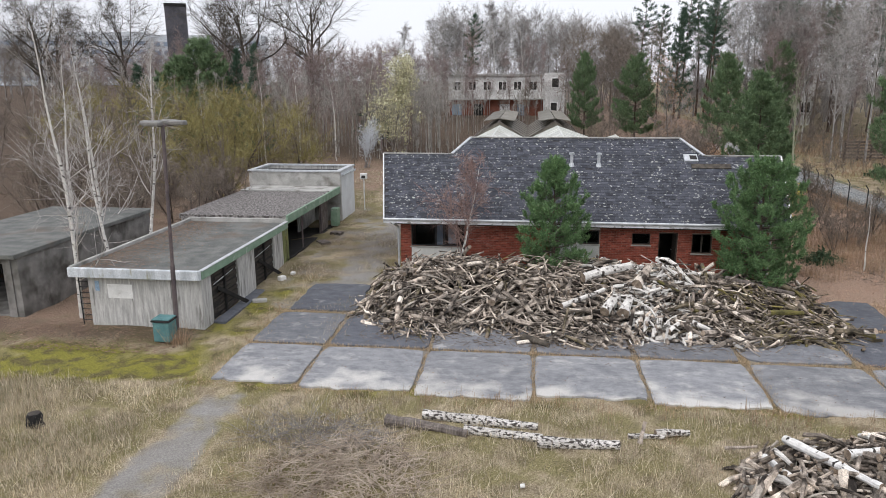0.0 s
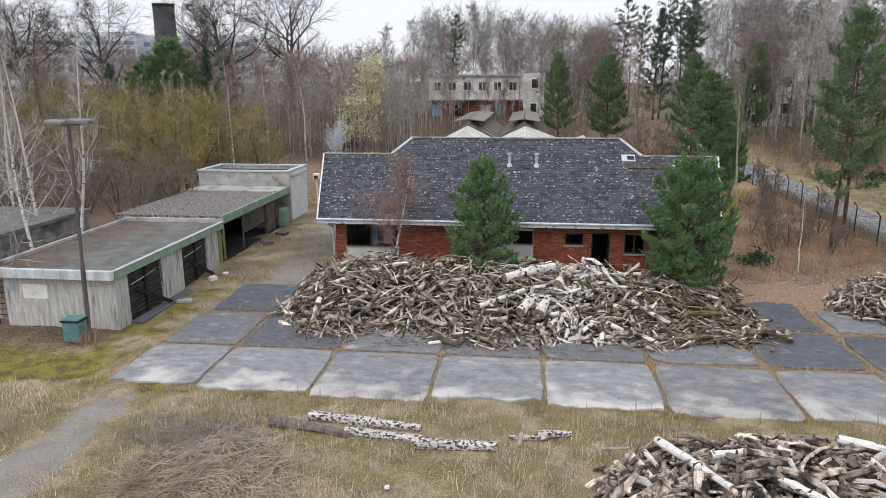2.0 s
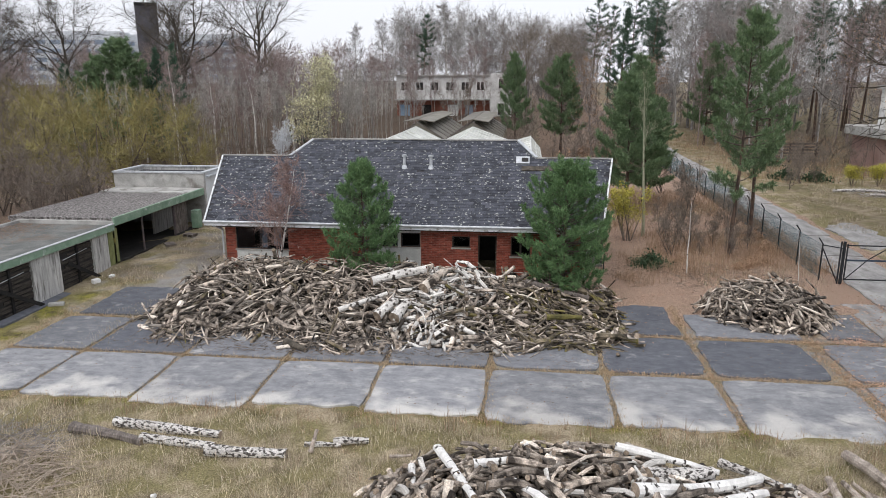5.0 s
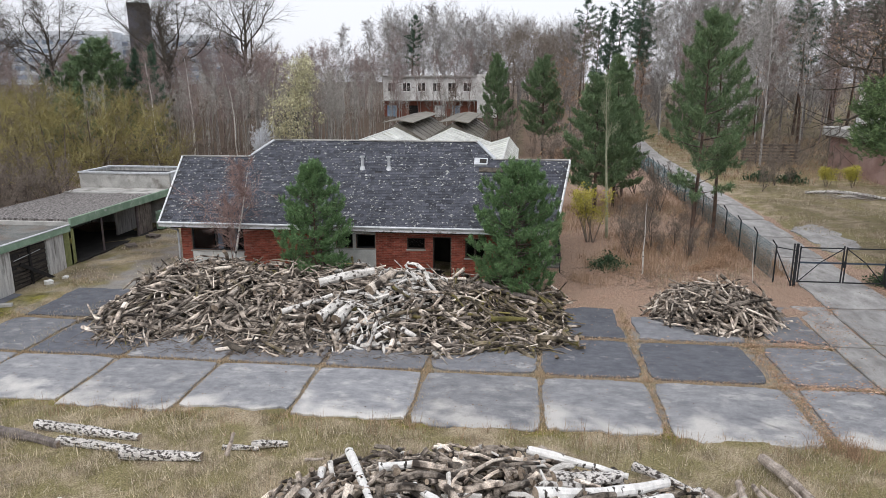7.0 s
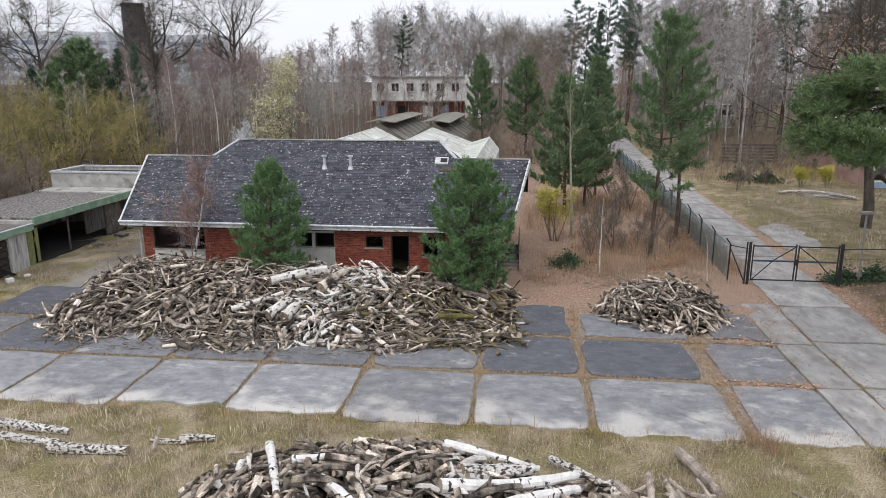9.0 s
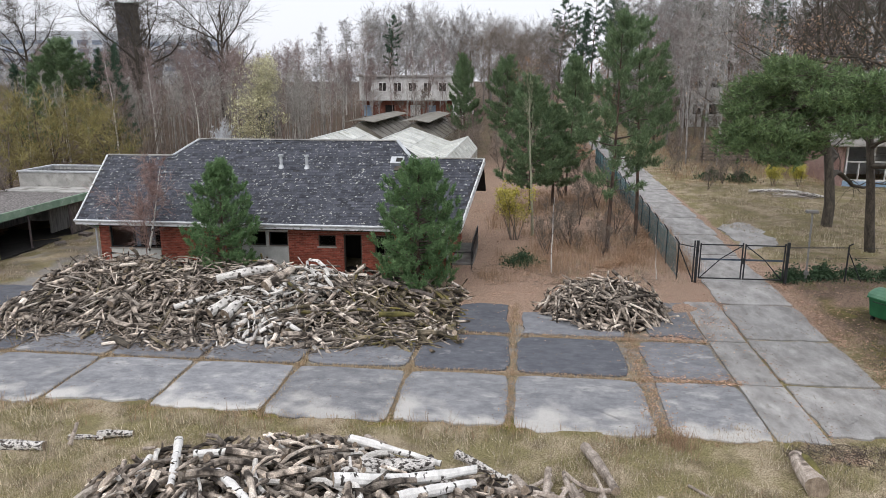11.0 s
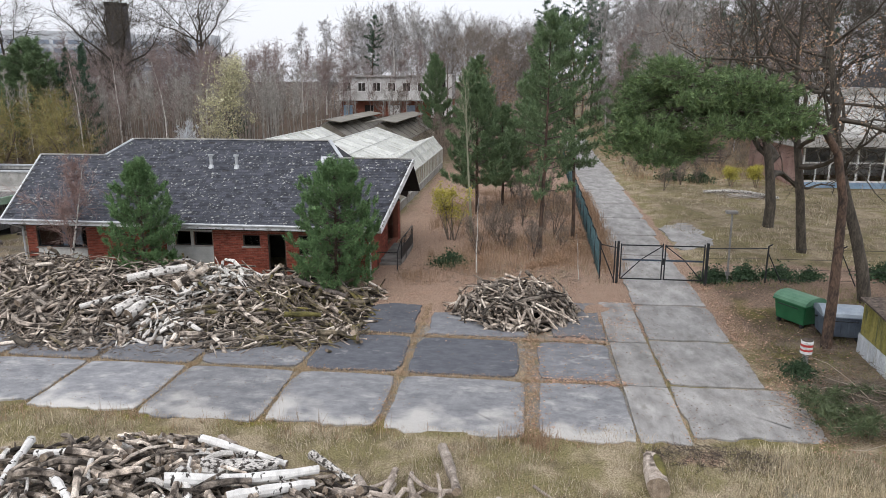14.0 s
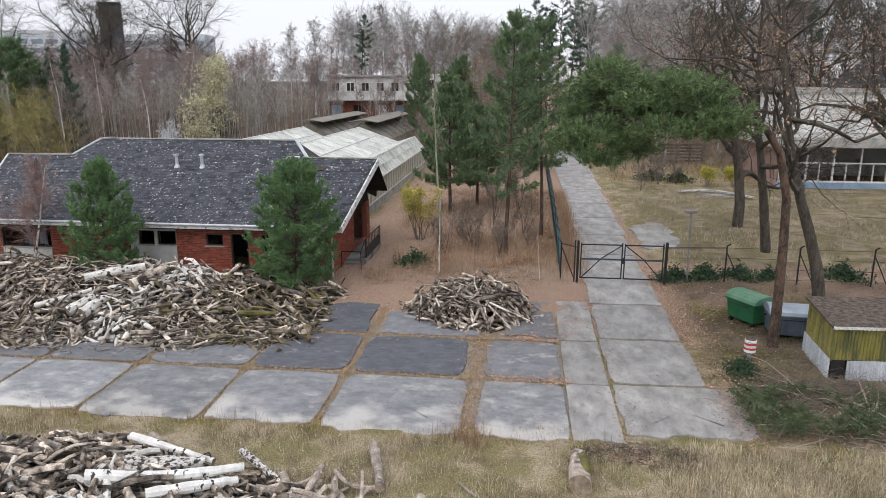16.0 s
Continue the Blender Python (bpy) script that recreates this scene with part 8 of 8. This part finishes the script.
twig_heap("cut_branches", 29.0, 16.7, 2.1, 1.0, 0.4, 60, "long pale cut branches lying over green brush", "twig_straw", 413, lmin=0.9, lmax=2.4, r=0.018)
twig_heap("fallen_twigs", 30.0, 19.6, 3.4, 3.2, 0.06, 700, "thin brown twigs scattered on leaf litter", "twig_brown", 411, lmin=0.2, lmax=0.9, r=0.009)
twig_heap("fallen_twigs", 18.2, 28.2, 4.0, 2.2, 0.05, 500, "thin brown twigs scattered on leaf litter", "twig_brown", 412, lmin=0.2, lmax=0.8, r=0.009)
g = np.random.default_rng(409)
gs = np.stack([28.9 + g.uniform(-2.2, 2.6, 520), 16.6 + g.uniform(-1.2, 1.1, 520), 0.33 + g.uniform(0, 0.28, 520), g.normal(0, 1, 520), g.normal(0, 1, 520), g.normal(0.1, 0.3, 520)], -1)
gs = gs[ripple(gs[:, 0], gs[:, 1], 1.6, 2.0) > -0.35]
gs[:, 3:] /= np.linalg.norm(gs[:, 3:], axis=1, keepdims=True)
tagged(part("pine_brush", mesh_of("pine_brush", *needles(g, gs, 30, 0.22, 0.02), M["needle_olive"]), None), "green pine branches cut and left on the ground", "brushwood", kind="stuff")
stump = thing("charred_stump", -8.5, 12.24, float(land(-8.5, 12.24)) - 0.03, label="small charred round stump in bleached grass", category="stump")
V, F = log_shape(np.random.default_rng(420), 0.42, 0.22, 0.02, 12, 5)
part("body", mesh_of("body", V[:, [1, 2, 0]] + np.array([0, 0, 0.18]), F, [M["soffit"], M["darkwood"]], [0] * (len(F) - 2) + [1, 1]), None, stump)
cup = thing("white_cup", 3.37, 11.0, float(land(3.37, 11.0)), label="small white plastic cup in the grass", category="cup")
part("body", rods(((0, 0, 0.03), (0.09, 0, 0.05), 0.045), sides=12), M["white"], cup)

# ---- grass, weeds and leaves on the ground ----
def blades(g, X, Y, per, h, w, lean=0.45, clump=0.1):
    P = np.repeat(np.stack([X, Y], -1), per, 0) + g.normal(0, clump, (len(X) * per, 2))
    z = land(P[:, 0], P[:, 1]) - 0.02
    a = g.uniform(0, 6.28, len(P))
    L = h * g.uniform(0.5, 1.3, len(P))
    t = np.abs(g.normal(0, lean, len(P)))
    c = g.uniform(0, 6.28, len(P))
    base = np.stack([P[:, 0], P[:, 1], z], -1)
    side = np.stack([np.cos(c), np.sin(c), np.zeros(len(P))], -1) * w / 2
    top = base + np.stack([np.cos(a) * np.sin(t) * L, np.sin(a) * np.sin(t) * L, np.cos(t) * L], -1)
    V = np.stack([base - side, base + side, top], 1).reshape(-1, 3)
    return V, np.arange(len(V)).reshape(-1, 3)


g = np.random.default_rng(500)
# foreground meadow
n = 24000
X, Y = g.uniform(-14, 32, n), g.uniform(8.0, 14.95, n)
keep = (np.vectorize(near_height)(X, Y) < 0.1) & (np.abs(X + 4.55) > 0.72) & (ripple(X, Y, 1.3, 4.0) + g.normal(0, 0.35, n) > 0.0)
tagged(part("dry_grass", mesh_of("dry_grass", *blades(g, X[keep], Y[keep], 9, 0.2, 0.012, lean=1.2, clump=0.12), M["straw"]), None), "matted dry straw-coloured grass with green patches", "grass", kind="stuff")
# bleached grass lying in swathes
XB, YB = np.concatenate([g.uniform(24.3, 34, 2600), g.uniform(-14, -5.6, 1300), g.uniform(-3, 8, 500)]), np.concatenate([g.uniform(9.0, 15.0, 2600), g.uniform(8.3, 14.6, 1300), g.uniform(9.5, 14.6, 500)])
keep = ripple(XB, YB, 1.1, 6.0) > -0.1
tagged(part("bleached_grass", mesh_of("bleached_grass", *blades(g, XB[keep], YB[keep], 15, 0.3, 0.015, lean=1.15, clump=0.15), M["straw_pale"]), None), "swathes of bleached pale grass", "grass", kind="stuff")
# brown weeds among the grass
XB, YB = g.uniform(-14, 32, 900), g.uniform(9.0, 15.0, 900)
keep = (ripple(XB, YB, 0.8, 11.0) > 0.35) & (np.vectorize(near_height)(XB, YB) < 0.05) & (np.abs(XB + 4.55) > 0.8)
tagged(part("brown_weeds", mesh_of("brown_weeds", *blades(g, XB[keep], YB[keep], 14, 0.26, 0.012, lean=0.6, clump=0.13), M["reed"]), None), "reddish-brown dry weeds among the grass", "weeds", kind="stuff")
# tall tufts
X6, Y6 = g.uniform(-14, 32, 1700), g.uniform(8.2, 14.6, 1700)
ok = (np.vectorize(near_height)(X6, Y6) < 0.05) & (np.abs(X6 + 4.55) > 0.8)
X6, Y6 = X6[ok], Y6[ok]
n = 1500
X, Y = g.uniform(-16, -6, n), g.uniform(9, 15, n)
X2, Y2 = g.uniform(24.3, 34, 1500), g.uniform(9.5, 14.9, 1500)
X3, Y3 = g.uniform(18, 23, 900), g.uniform(26, 45, 900)
X4, Y4 = g.uniform(27.3, 45, 3800), g.uniform(29, 53, 3800)
X5, Y5 = g.uniform(-30, -5, 1800), g.uniform(40, 58, 1800)
XX, YY = np.concatenate([X, X2, X3, X4, X5, X6]), np.concatenate([Y, Y2, Y3, Y4, Y5, Y6])
keep = ripple(XX, YY, 0.7, 9.0) > -0.1
tagged(part("tall_grass", mesh_of("tall_grass", *blades(g, XX[keep], YY[keep], 14, 0.3, 0.014, lean=1.05, clump=0.14), M["straw"]), None), "tufts of long bleached grass", "grass", kind="stuff")
# straw patches along the lane beside the garages
XB, YB = np.concatenate([g.normal(-6.2, 0.55, 700), g.uniform(-7, -2.6, 1300), g.normal(-3.0, 0.3, 160)]), np.concatenate([g.uniform(17.5, 40, 700), g.uniform(21.6, 42, 1300), g.uniform(18.5, 27, 160)])
keep = (ripple(XB, YB, 0.8, 3.0) > 0.0) & ((XB > -5.6) | (YB > 24) | (ripple(XB, YB, 1.6, 1.0) > 0.45))
tagged(part("lane_grass", mesh_of("lane_grass", *blades(g, XB[keep], YB[keep], 13, 0.17, 0.014, lean=1.25, clump=0.16), M["straw"]), None), "patches of dry grass along the lane", "grass", kind="stuff")
# weeds in the joints
js = []
for x in JOINTS[1:]:
    m = 30 if x > 21 else 420 if x > 9 else 170
    wdt = 0.05 if x < 9 else 0.1 if x < 19 else 0.22 if x < 21 else 0.03
    yy = g.uniform(15.0, 21.5 if x < 14 else 24.5, m)
    js.append(np.stack([x + 0.02 + g.normal(0, wdt, m), yy], -1))
js.append(np.stack([23.73 + g.normal(0, 0.02, 60), g.uniform(15.2, 25, 60)], -1))
for y, x0, x1 in ((18.23, -5.5, 22.6), (21.38, -5.5, -2.6), (21.4, 13.4, 22.5)):
    m = int((x1 - x0) * 60)
    js.append(np.stack([g.uniform(x0, x1, m), y + g.normal(0, 0.05, m)], -1))
m = 900
js.append(np.stack([g.uniform(-5.5, 23.6, m), 15.0 + g.normal(0, 0.12, m)], -1))
m = 500
js.append(np.stack([-5.7 + g.normal(0, 0.25, m), g.uniform(15, 26, m)], -1))
J = np.concatenate(js)
tagged(part("joint_weeds", mesh_of("joint_weeds", *blades(g, J[:, 0], J[:, 1], 7, 0.12, 0.014, lean=1.0, clump=0.05), M["jointweed"]), None), "dry weeds growing in the joints of the slabs", "weeds", kind="stuff")
# reddish weeds on the strip beside the house
n = 3600
X, Y = g.uniform(14.6, 22.7, n), g.uniform(26.8, 50, n)
X[:700], Y[:700] = g.uniform(23.0, 24.05, 700), g.uniform(29.3, 50, 700)
keep = (ripple(X, Y, 0.55, 5.0) + 0.25 * (X - 18) / 3 + g.normal(0, 0.3, n) > 0.05) | (X > 22.9)
tagged(part("dry_weeds", mesh_of("dry_weeds", *blades(g, X[keep], Y[keep], 12, 0.5, 0.012, lean=0.3, clump=0.2), M["reed"]), None), "thin reddish-brown dry weeds and stalks", "weeds", kind="stuff")
n = 1500
X, Y = g.uniform(28, 62, n), g.uniform(54, 95, n)
tagged(part("wood_edge_grass", mesh_of("wood_edge_grass", *blades(g, X, Y, 9, 0.7, 0.035, lean=0.6, clump=0.5), M["reed"]), None), "brown grass and bracken under the trees", "grass", kind="stuff")
# leaf litter
n = 22000
X, Y = g.uniform(13.4, 24, n), g.uniform(20.5, 48, n)
keep = (ripple(X, Y, 0.6, 2.0) + g.normal(0, 0.5, n) > -0.2) & (np.vectorize(side_height)(X, Y) < 0.05) & ((Y > 24.3) | (g.uniform(0, 1, n) < 0.18))
X, Y = X[keep], Y[keep]
X2, Y2 = 26.5 + np.abs(g.normal(0, 1.2, 1500)), g.uniform(14.5, 28, 1500)
X3, Y3 = g.normal(20.0, 0.3, 200), g.uniform(15.3, 21.5, 200)
X4, Y4 = g.uniform(19.8, 22.8, 150), g.normal(18.4, 0.3, 150)
X5, Y5 = g.uniform(-14, -7.6, 2500), g.uniform(16.8, 19.1, 2500)
XX, YY = np.concatenate([X, X2, X3, X4]), np.concatenate([Y, Y2, Y3, Y4])
C = np.stack([XX, YY, land(XX, YY) + 0.05], -1)
V, F = leaves(g, C, 1, 0.045, 0.01)
V[:, 2] = np.repeat(C[:, 2], 4) + 0.35 * (V[:, 2] - np.repeat(C[:, 2], 4))
tagged(part("leaf_litter", mesh_of("leaf_litter", V, F, M["litter_leaf"]), None), "fallen brown leaves scattered on the ground", "leaves", kind="stuff")
X, Y = np.concatenate([g.uniform(26.7, 36, 4200), g.uniform(27.5, 42, 2600), X5]), np.concatenate([g.uniform(15.4, 28.6, 4200), g.uniform(29, 52, 2600), Y5])
C = np.stack([X, Y, land(X, Y) + 0.05], -1)
V, F = leaves(g, C, 1, 0.045, 0.01)
V[:, 2] = np.repeat(C[:, 2], 4) + 0.35 * (V[:, 2] - np.repeat(C[:, 2], 4))
tagged(part("dark_litter", mesh_of("dark_litter", V, F, M["leaf_dark"]), None), "dark brown fallen leaves under the trees", "leaves", kind="stuff")
X, Y = g.uniform(26.9, 33, 900), g.uniform(18, 28, 900)
keep = ripple(X, Y, 0.9, 6.5) > 0.0
tagged(part("green_grass", mesh_of("green_grass", *blades(g, X[keep], Y[keep], 12, 0.16, 0.014, lean=0.9, clump=0.16), M["grassgreen"]), None), "patches of short green grass beside the drive", "grass", kind="stuff")
X = np.concatenate([g.normal(19.98, 0.17, 1500), g.normal(16.2, 0.09, 500), g.uniform(13.4, 22.4, 1100), g.uniform(19.9, 22.6, 700)])
Y = np.concatenate([g.uniform(14.9, 21.8, 1500), g.uniform(15.0, 24.0, 500), np.where(g.uniform(0, 1, 1100) < 0.5, 18.3, 21.42) + g.normal(0, 0.09, 1100), g.uniform(18.0, 25.0, 700)])
C = np.stack([X, Y, land(X, Y) + 0.05], -1)
V, F = leaves(g, C, 1, 0.034, 0.01)
V[:, 2] = np.repeat(C[:, 2], 4) + 0.35 * (V[:, 2] - np.repeat(C[:, 2], 4))
tagged(part("joint_litter", mesh_of("joint_litter", V, F, M["leaf_brown"]), None), "reddish-brown leaves gathered in the joints of the slabs", "leaves", kind="stuff")
# leaves and bits of bark lying loose on the slabs, the drive and the lane
X = np.concatenate([g.uniform(-5.4, 23.6, 2600), g.normal(24.0, 0.3, 500), g.normal(26.6, 0.35, 900), g.uniform(23.8, 26.6, 350), g.uniform(-7, -2.6, 1500), g.uniform(-2, 14, 1500)])
Y = np.concatenate([g.uniform(15.2, 24.4, 2600), g.uniform(15.2, 27, 500), g.uniform(15.2, 28, 900), g.uniform(15.2, 40, 350), g.uniform(19, 42, 1500), g.normal(18.9, 0.35, 1500)])
keep = (ripple(X, Y, 1.0, 4.4) + g.normal(0, 0.4, len(X)) > 0.1) | (X > 23.7)
C = np.stack([X[keep], Y[keep], land(X[keep], Y[keep]) + 0.05], -1)
V, F = leaves(g, C, 1, 0.03, 0.008)
V[:, 2] = np.repeat(C[:, 2], 4) + 0.3 * (V[:, 2] - np.repeat(C[:, 2], 4))
tagged(part("loose_litter", mesh_of("loose_litter", V, F, M["leaf_dark"]), None), "dark leaves and bits of bark strewn over slabs and lane", "leaves", kind="stuff")
# drifts of leaves over the slabs beside the drive and along its edge
X = np.concatenate([g.normal(26.75, 0.22, 1500), g.normal(21.2, 0.9, 700), g.normal(23.1, 0.5, 350), g.uniform(20.1, 23.6, 500), g.normal(23.74, 0.12, 250)])
Y = np.concatenate([g.uniform(15.0, 28, 1500), g.normal(21.6, 0.22, 700), g.normal(23.6, 0.8, 350), g.normal(18.25, 0.14, 500), g.uniform(15.2, 27, 250)])
keep = ripple(X, Y, 1.7, 2.7) + g.normal(0, 0.3, len(X)) > -0.1
C = np.stack([X[keep], Y[keep], land(X[keep], Y[keep]) + 0.055], -1)
V, F = leaves(g, C, 1, 0.045, 0.01)
V[:, 2] = np.repeat(C[:, 2], 4) + 0.3 * (V[:, 2] - np.repeat(C[:, 2], 4))
tagged(part("leaf_drifts", mesh_of("leaf_drifts", V, F, M["litter_leaf"]), None), "drifts of brown leaves along the edge of the drive", "leaves", kind="stuff")
X, Y = np.concatenate([g.normal(26.95, 0.2, 260), g.normal(21.9, 0.5, 70), g.normal(22.6, 0.5, 60)]), np.concatenate([g.uniform(14.9, 28, 260), g.normal(15.35, 0.15, 70), g.normal(22.9, 0.5, 60)])
tagged(part("edge_grass", mesh_of("edge_grass", *blades(g, X, Y, 11, 0.14, 0.014, lean=1.1, clump=0.13), M["jointweed"]), None), "dry grass creeping over the edge of the concrete", "grass", kind="stuff")
X, Y = g.normal(-7.75, 0.22, 26), g.normal(17.8, 0.14, 26)
tagged(part("bin_stalks", mesh_of("bin_stalks", *blades(g, X, Y, 6, 0.75, 0.014, lean=0.4, clump=0.1), M["reed"]), None), "bare thin stalks around the teal bin", "weeds", kind="stuff")
# dead stalks standing at the edge of the slabs
X, Y = np.concatenate([g.normal(20.0, 0.35, 60), g.uniform(-2, 19, 70)]), np.concatenate([g.normal(14.7, 0.25, 60), g.uniform(14.3, 15.1, 70)])
tagged(part("dead_stalks", mesh_of("dead_stalks", *blades(g, X, Y, 7, 0.42, 0.012, lean=0.35, clump=0.06), M["reed"]), None), "thin reddish dead stalks at the edge of the slabs", "weeds", kind="stuff")
# leaves on the felt roof of the garage
n = 5200
X, Y = -12 + np.abs(g.normal(0, 1.1, n)), g.uniform(19.1, 27.4, n)
keep = X < -7.6
C = np.stack([X[keep], Y[keep], np.full(keep.sum(), 2.035)], -1)
V, F = leaves(g, C, 1, 0.05, 0.005)
V[:, 2] = 2.035 + 0.2 * np.abs(V[:, 2] - 2.035)
tagged(part("leaves_on_roof", mesh_of("leaves_on_roof", V, F, M["leaf_dark"]), None, garage), kind="stuff")

# ---- bricks of the front wall, joined: too small to tell apart singly ----
def bricks(face, u0, u1, z0, z1, holes, seed):
    """Bricks on a wall; face(u, z, out) gives a point. Openings are (u0, u1, z0, z1)."""
    g = np.random.default_rng(seed)
    V, F = [], []
    course, length, gap = 0.0745, 0.222, 0.012
    z, row = z0, 0
    while z + course < z1 + 0.01:
        u = u0 - (length / 2 if row % 2 else 0)
        while u < u1:
            a, b = max(u + gap / 2, u0), min(u + length - gap / 2, u1)
            u += length
            for h0, h1, w0, w1 in holes:
                if z + course > w0 and z < w1 - 0.02:
                    if a < h1 and b > h0:
                        if a < h0:
                            b = h0
                        elif b > h1:
                            a = h1
                        else:
                            b = a
            if b - a < 0.03:
                continue
            o = 0.008 + g.uniform(0, 0.006)
            k = len(V)
            for d in (0.0, o):
                for uu, zz in ((a, z + gap / 2), (b, z + gap / 2), (b, z + course - gap / 2), (a, z + course - gap / 2)):
                    V.append(face(uu, zz, d))
            F += [(k + 4, k + 5, k + 6, k + 7), (k, k + 1, k + 5, k + 4), (k + 1, k + 2, k + 6, k + 5), (k + 2, k + 3, k + 7, k + 6), (k + 3, k, k + 4, k + 7)]
        z += course
        row += 1
    return V, F


fh = FRONT_HOLES + [(-1.72, 0.64, 0.05, 1.13), (4.33, 6.46, 0.05, 2.3)]
V, F = bricks(lambda u, z, d: (u, WALL_Y - d, z), WX0, WX1, -0.05, 2.28, fh, 1)
tagged(part("brickwork", mesh_of("brickwork", V, F, M["brick"]), None, wall, "red bricks"), kind="stuff")
V, F = bricks(lambda u, z, d: (WX1 + d, u, z), WALL_Y + 0.0, BACK_Y, -0.05, 2.28, [gable_holes_y], 2)
tagged(part("brickwork", mesh_of("brickwork", V, F, M["brick"]), None, house, "red bricks of the gable"), kind="stuff")

# ---- slates of the roof: the lowest courses as pieces, the rest joined ----
g = np.random.default_rng(77)
L = math.hypot(1, SLOPE)
nrm = np.array([0, -SLOPE, 1.0]) / L
down = np.array([0, -1.0, -SLOPE]) / L
ROW, WIDE = 0.2, 0.31
NROWS = int((HY - EAVE_Y) * L / ROW)
protos = []
for k in range(8):
    w = WIDE - 0.012
    j = g.uniform(-0.012, 0.012, 4)
    tilt = g.uniform(-0.004, 0.006)
    corners = [(-w / 2, 0.02 + j[0], 0.012), (w / 2, 0.02 + j[1], 0.012 + tilt), (w / 2, -0.24, 0.0), (-w / 2, -0.24, 0.0)]
    pts = []
    for t in (0.002, 0.012):
        for x, dd, up in corners:
            pts.append(np.array([x, 0, 0]) + down * dd + nrm * (up + t))
    protos.append((np.array(pts), [(4, 7, 6, 5), (0, 1, 5, 4), (1, 2, 6, 5), (3, 0, 4, 7)]))
slate_me = [mesh_of("slate", V, F, M["slate"]) for V, F in protos]
jv, jf, off, singles = [], [], 0, 0
for r in range(NROWS + 1):
    s = r * ROW
    y = EAVE_Y + s / L
    if y <= RY:
        f = (y - EAVE_Y) / (RY - EAVE_Y)
        xa, xb = EX0 + (RX0 - EX0) * f + 0.04, EX1 + (RX1 - EX1) * f - 0.04
    else:
        f = (y - RY) / (HY - RY)
        xa, xb = TX0 + (HX0 - TX0) * f, TX1 + (HX1 - TX1) * f
    x = xa + (WIDE / 2 if r % 2 else 0) + WIDE / 2
    while x < xb - WIDE * 0.3:
        if not (g.uniform() < 0.006):
            at = np.array([x, y, roof_z(y) + 0.004])
            k = int(g.integers(0, 8))
            if singles < 300:
                part("slate", slate_me[k], None, roof, at=place(*at, 0, 0, g.normal(0, 0.6)))
                singles += 1
            else:
                V, F = protos[k]
                jv.append(V + at)
                jf += [tuple(i + off for i in q) for q in F]
                off += len(V)
        x += WIDE
tagged(part("slate_cover", mesh_of("slate_cover", np.concatenate(jv), jf, M["slate_far"]), None, roof, "grey slates with lichen"), kind="stuff")
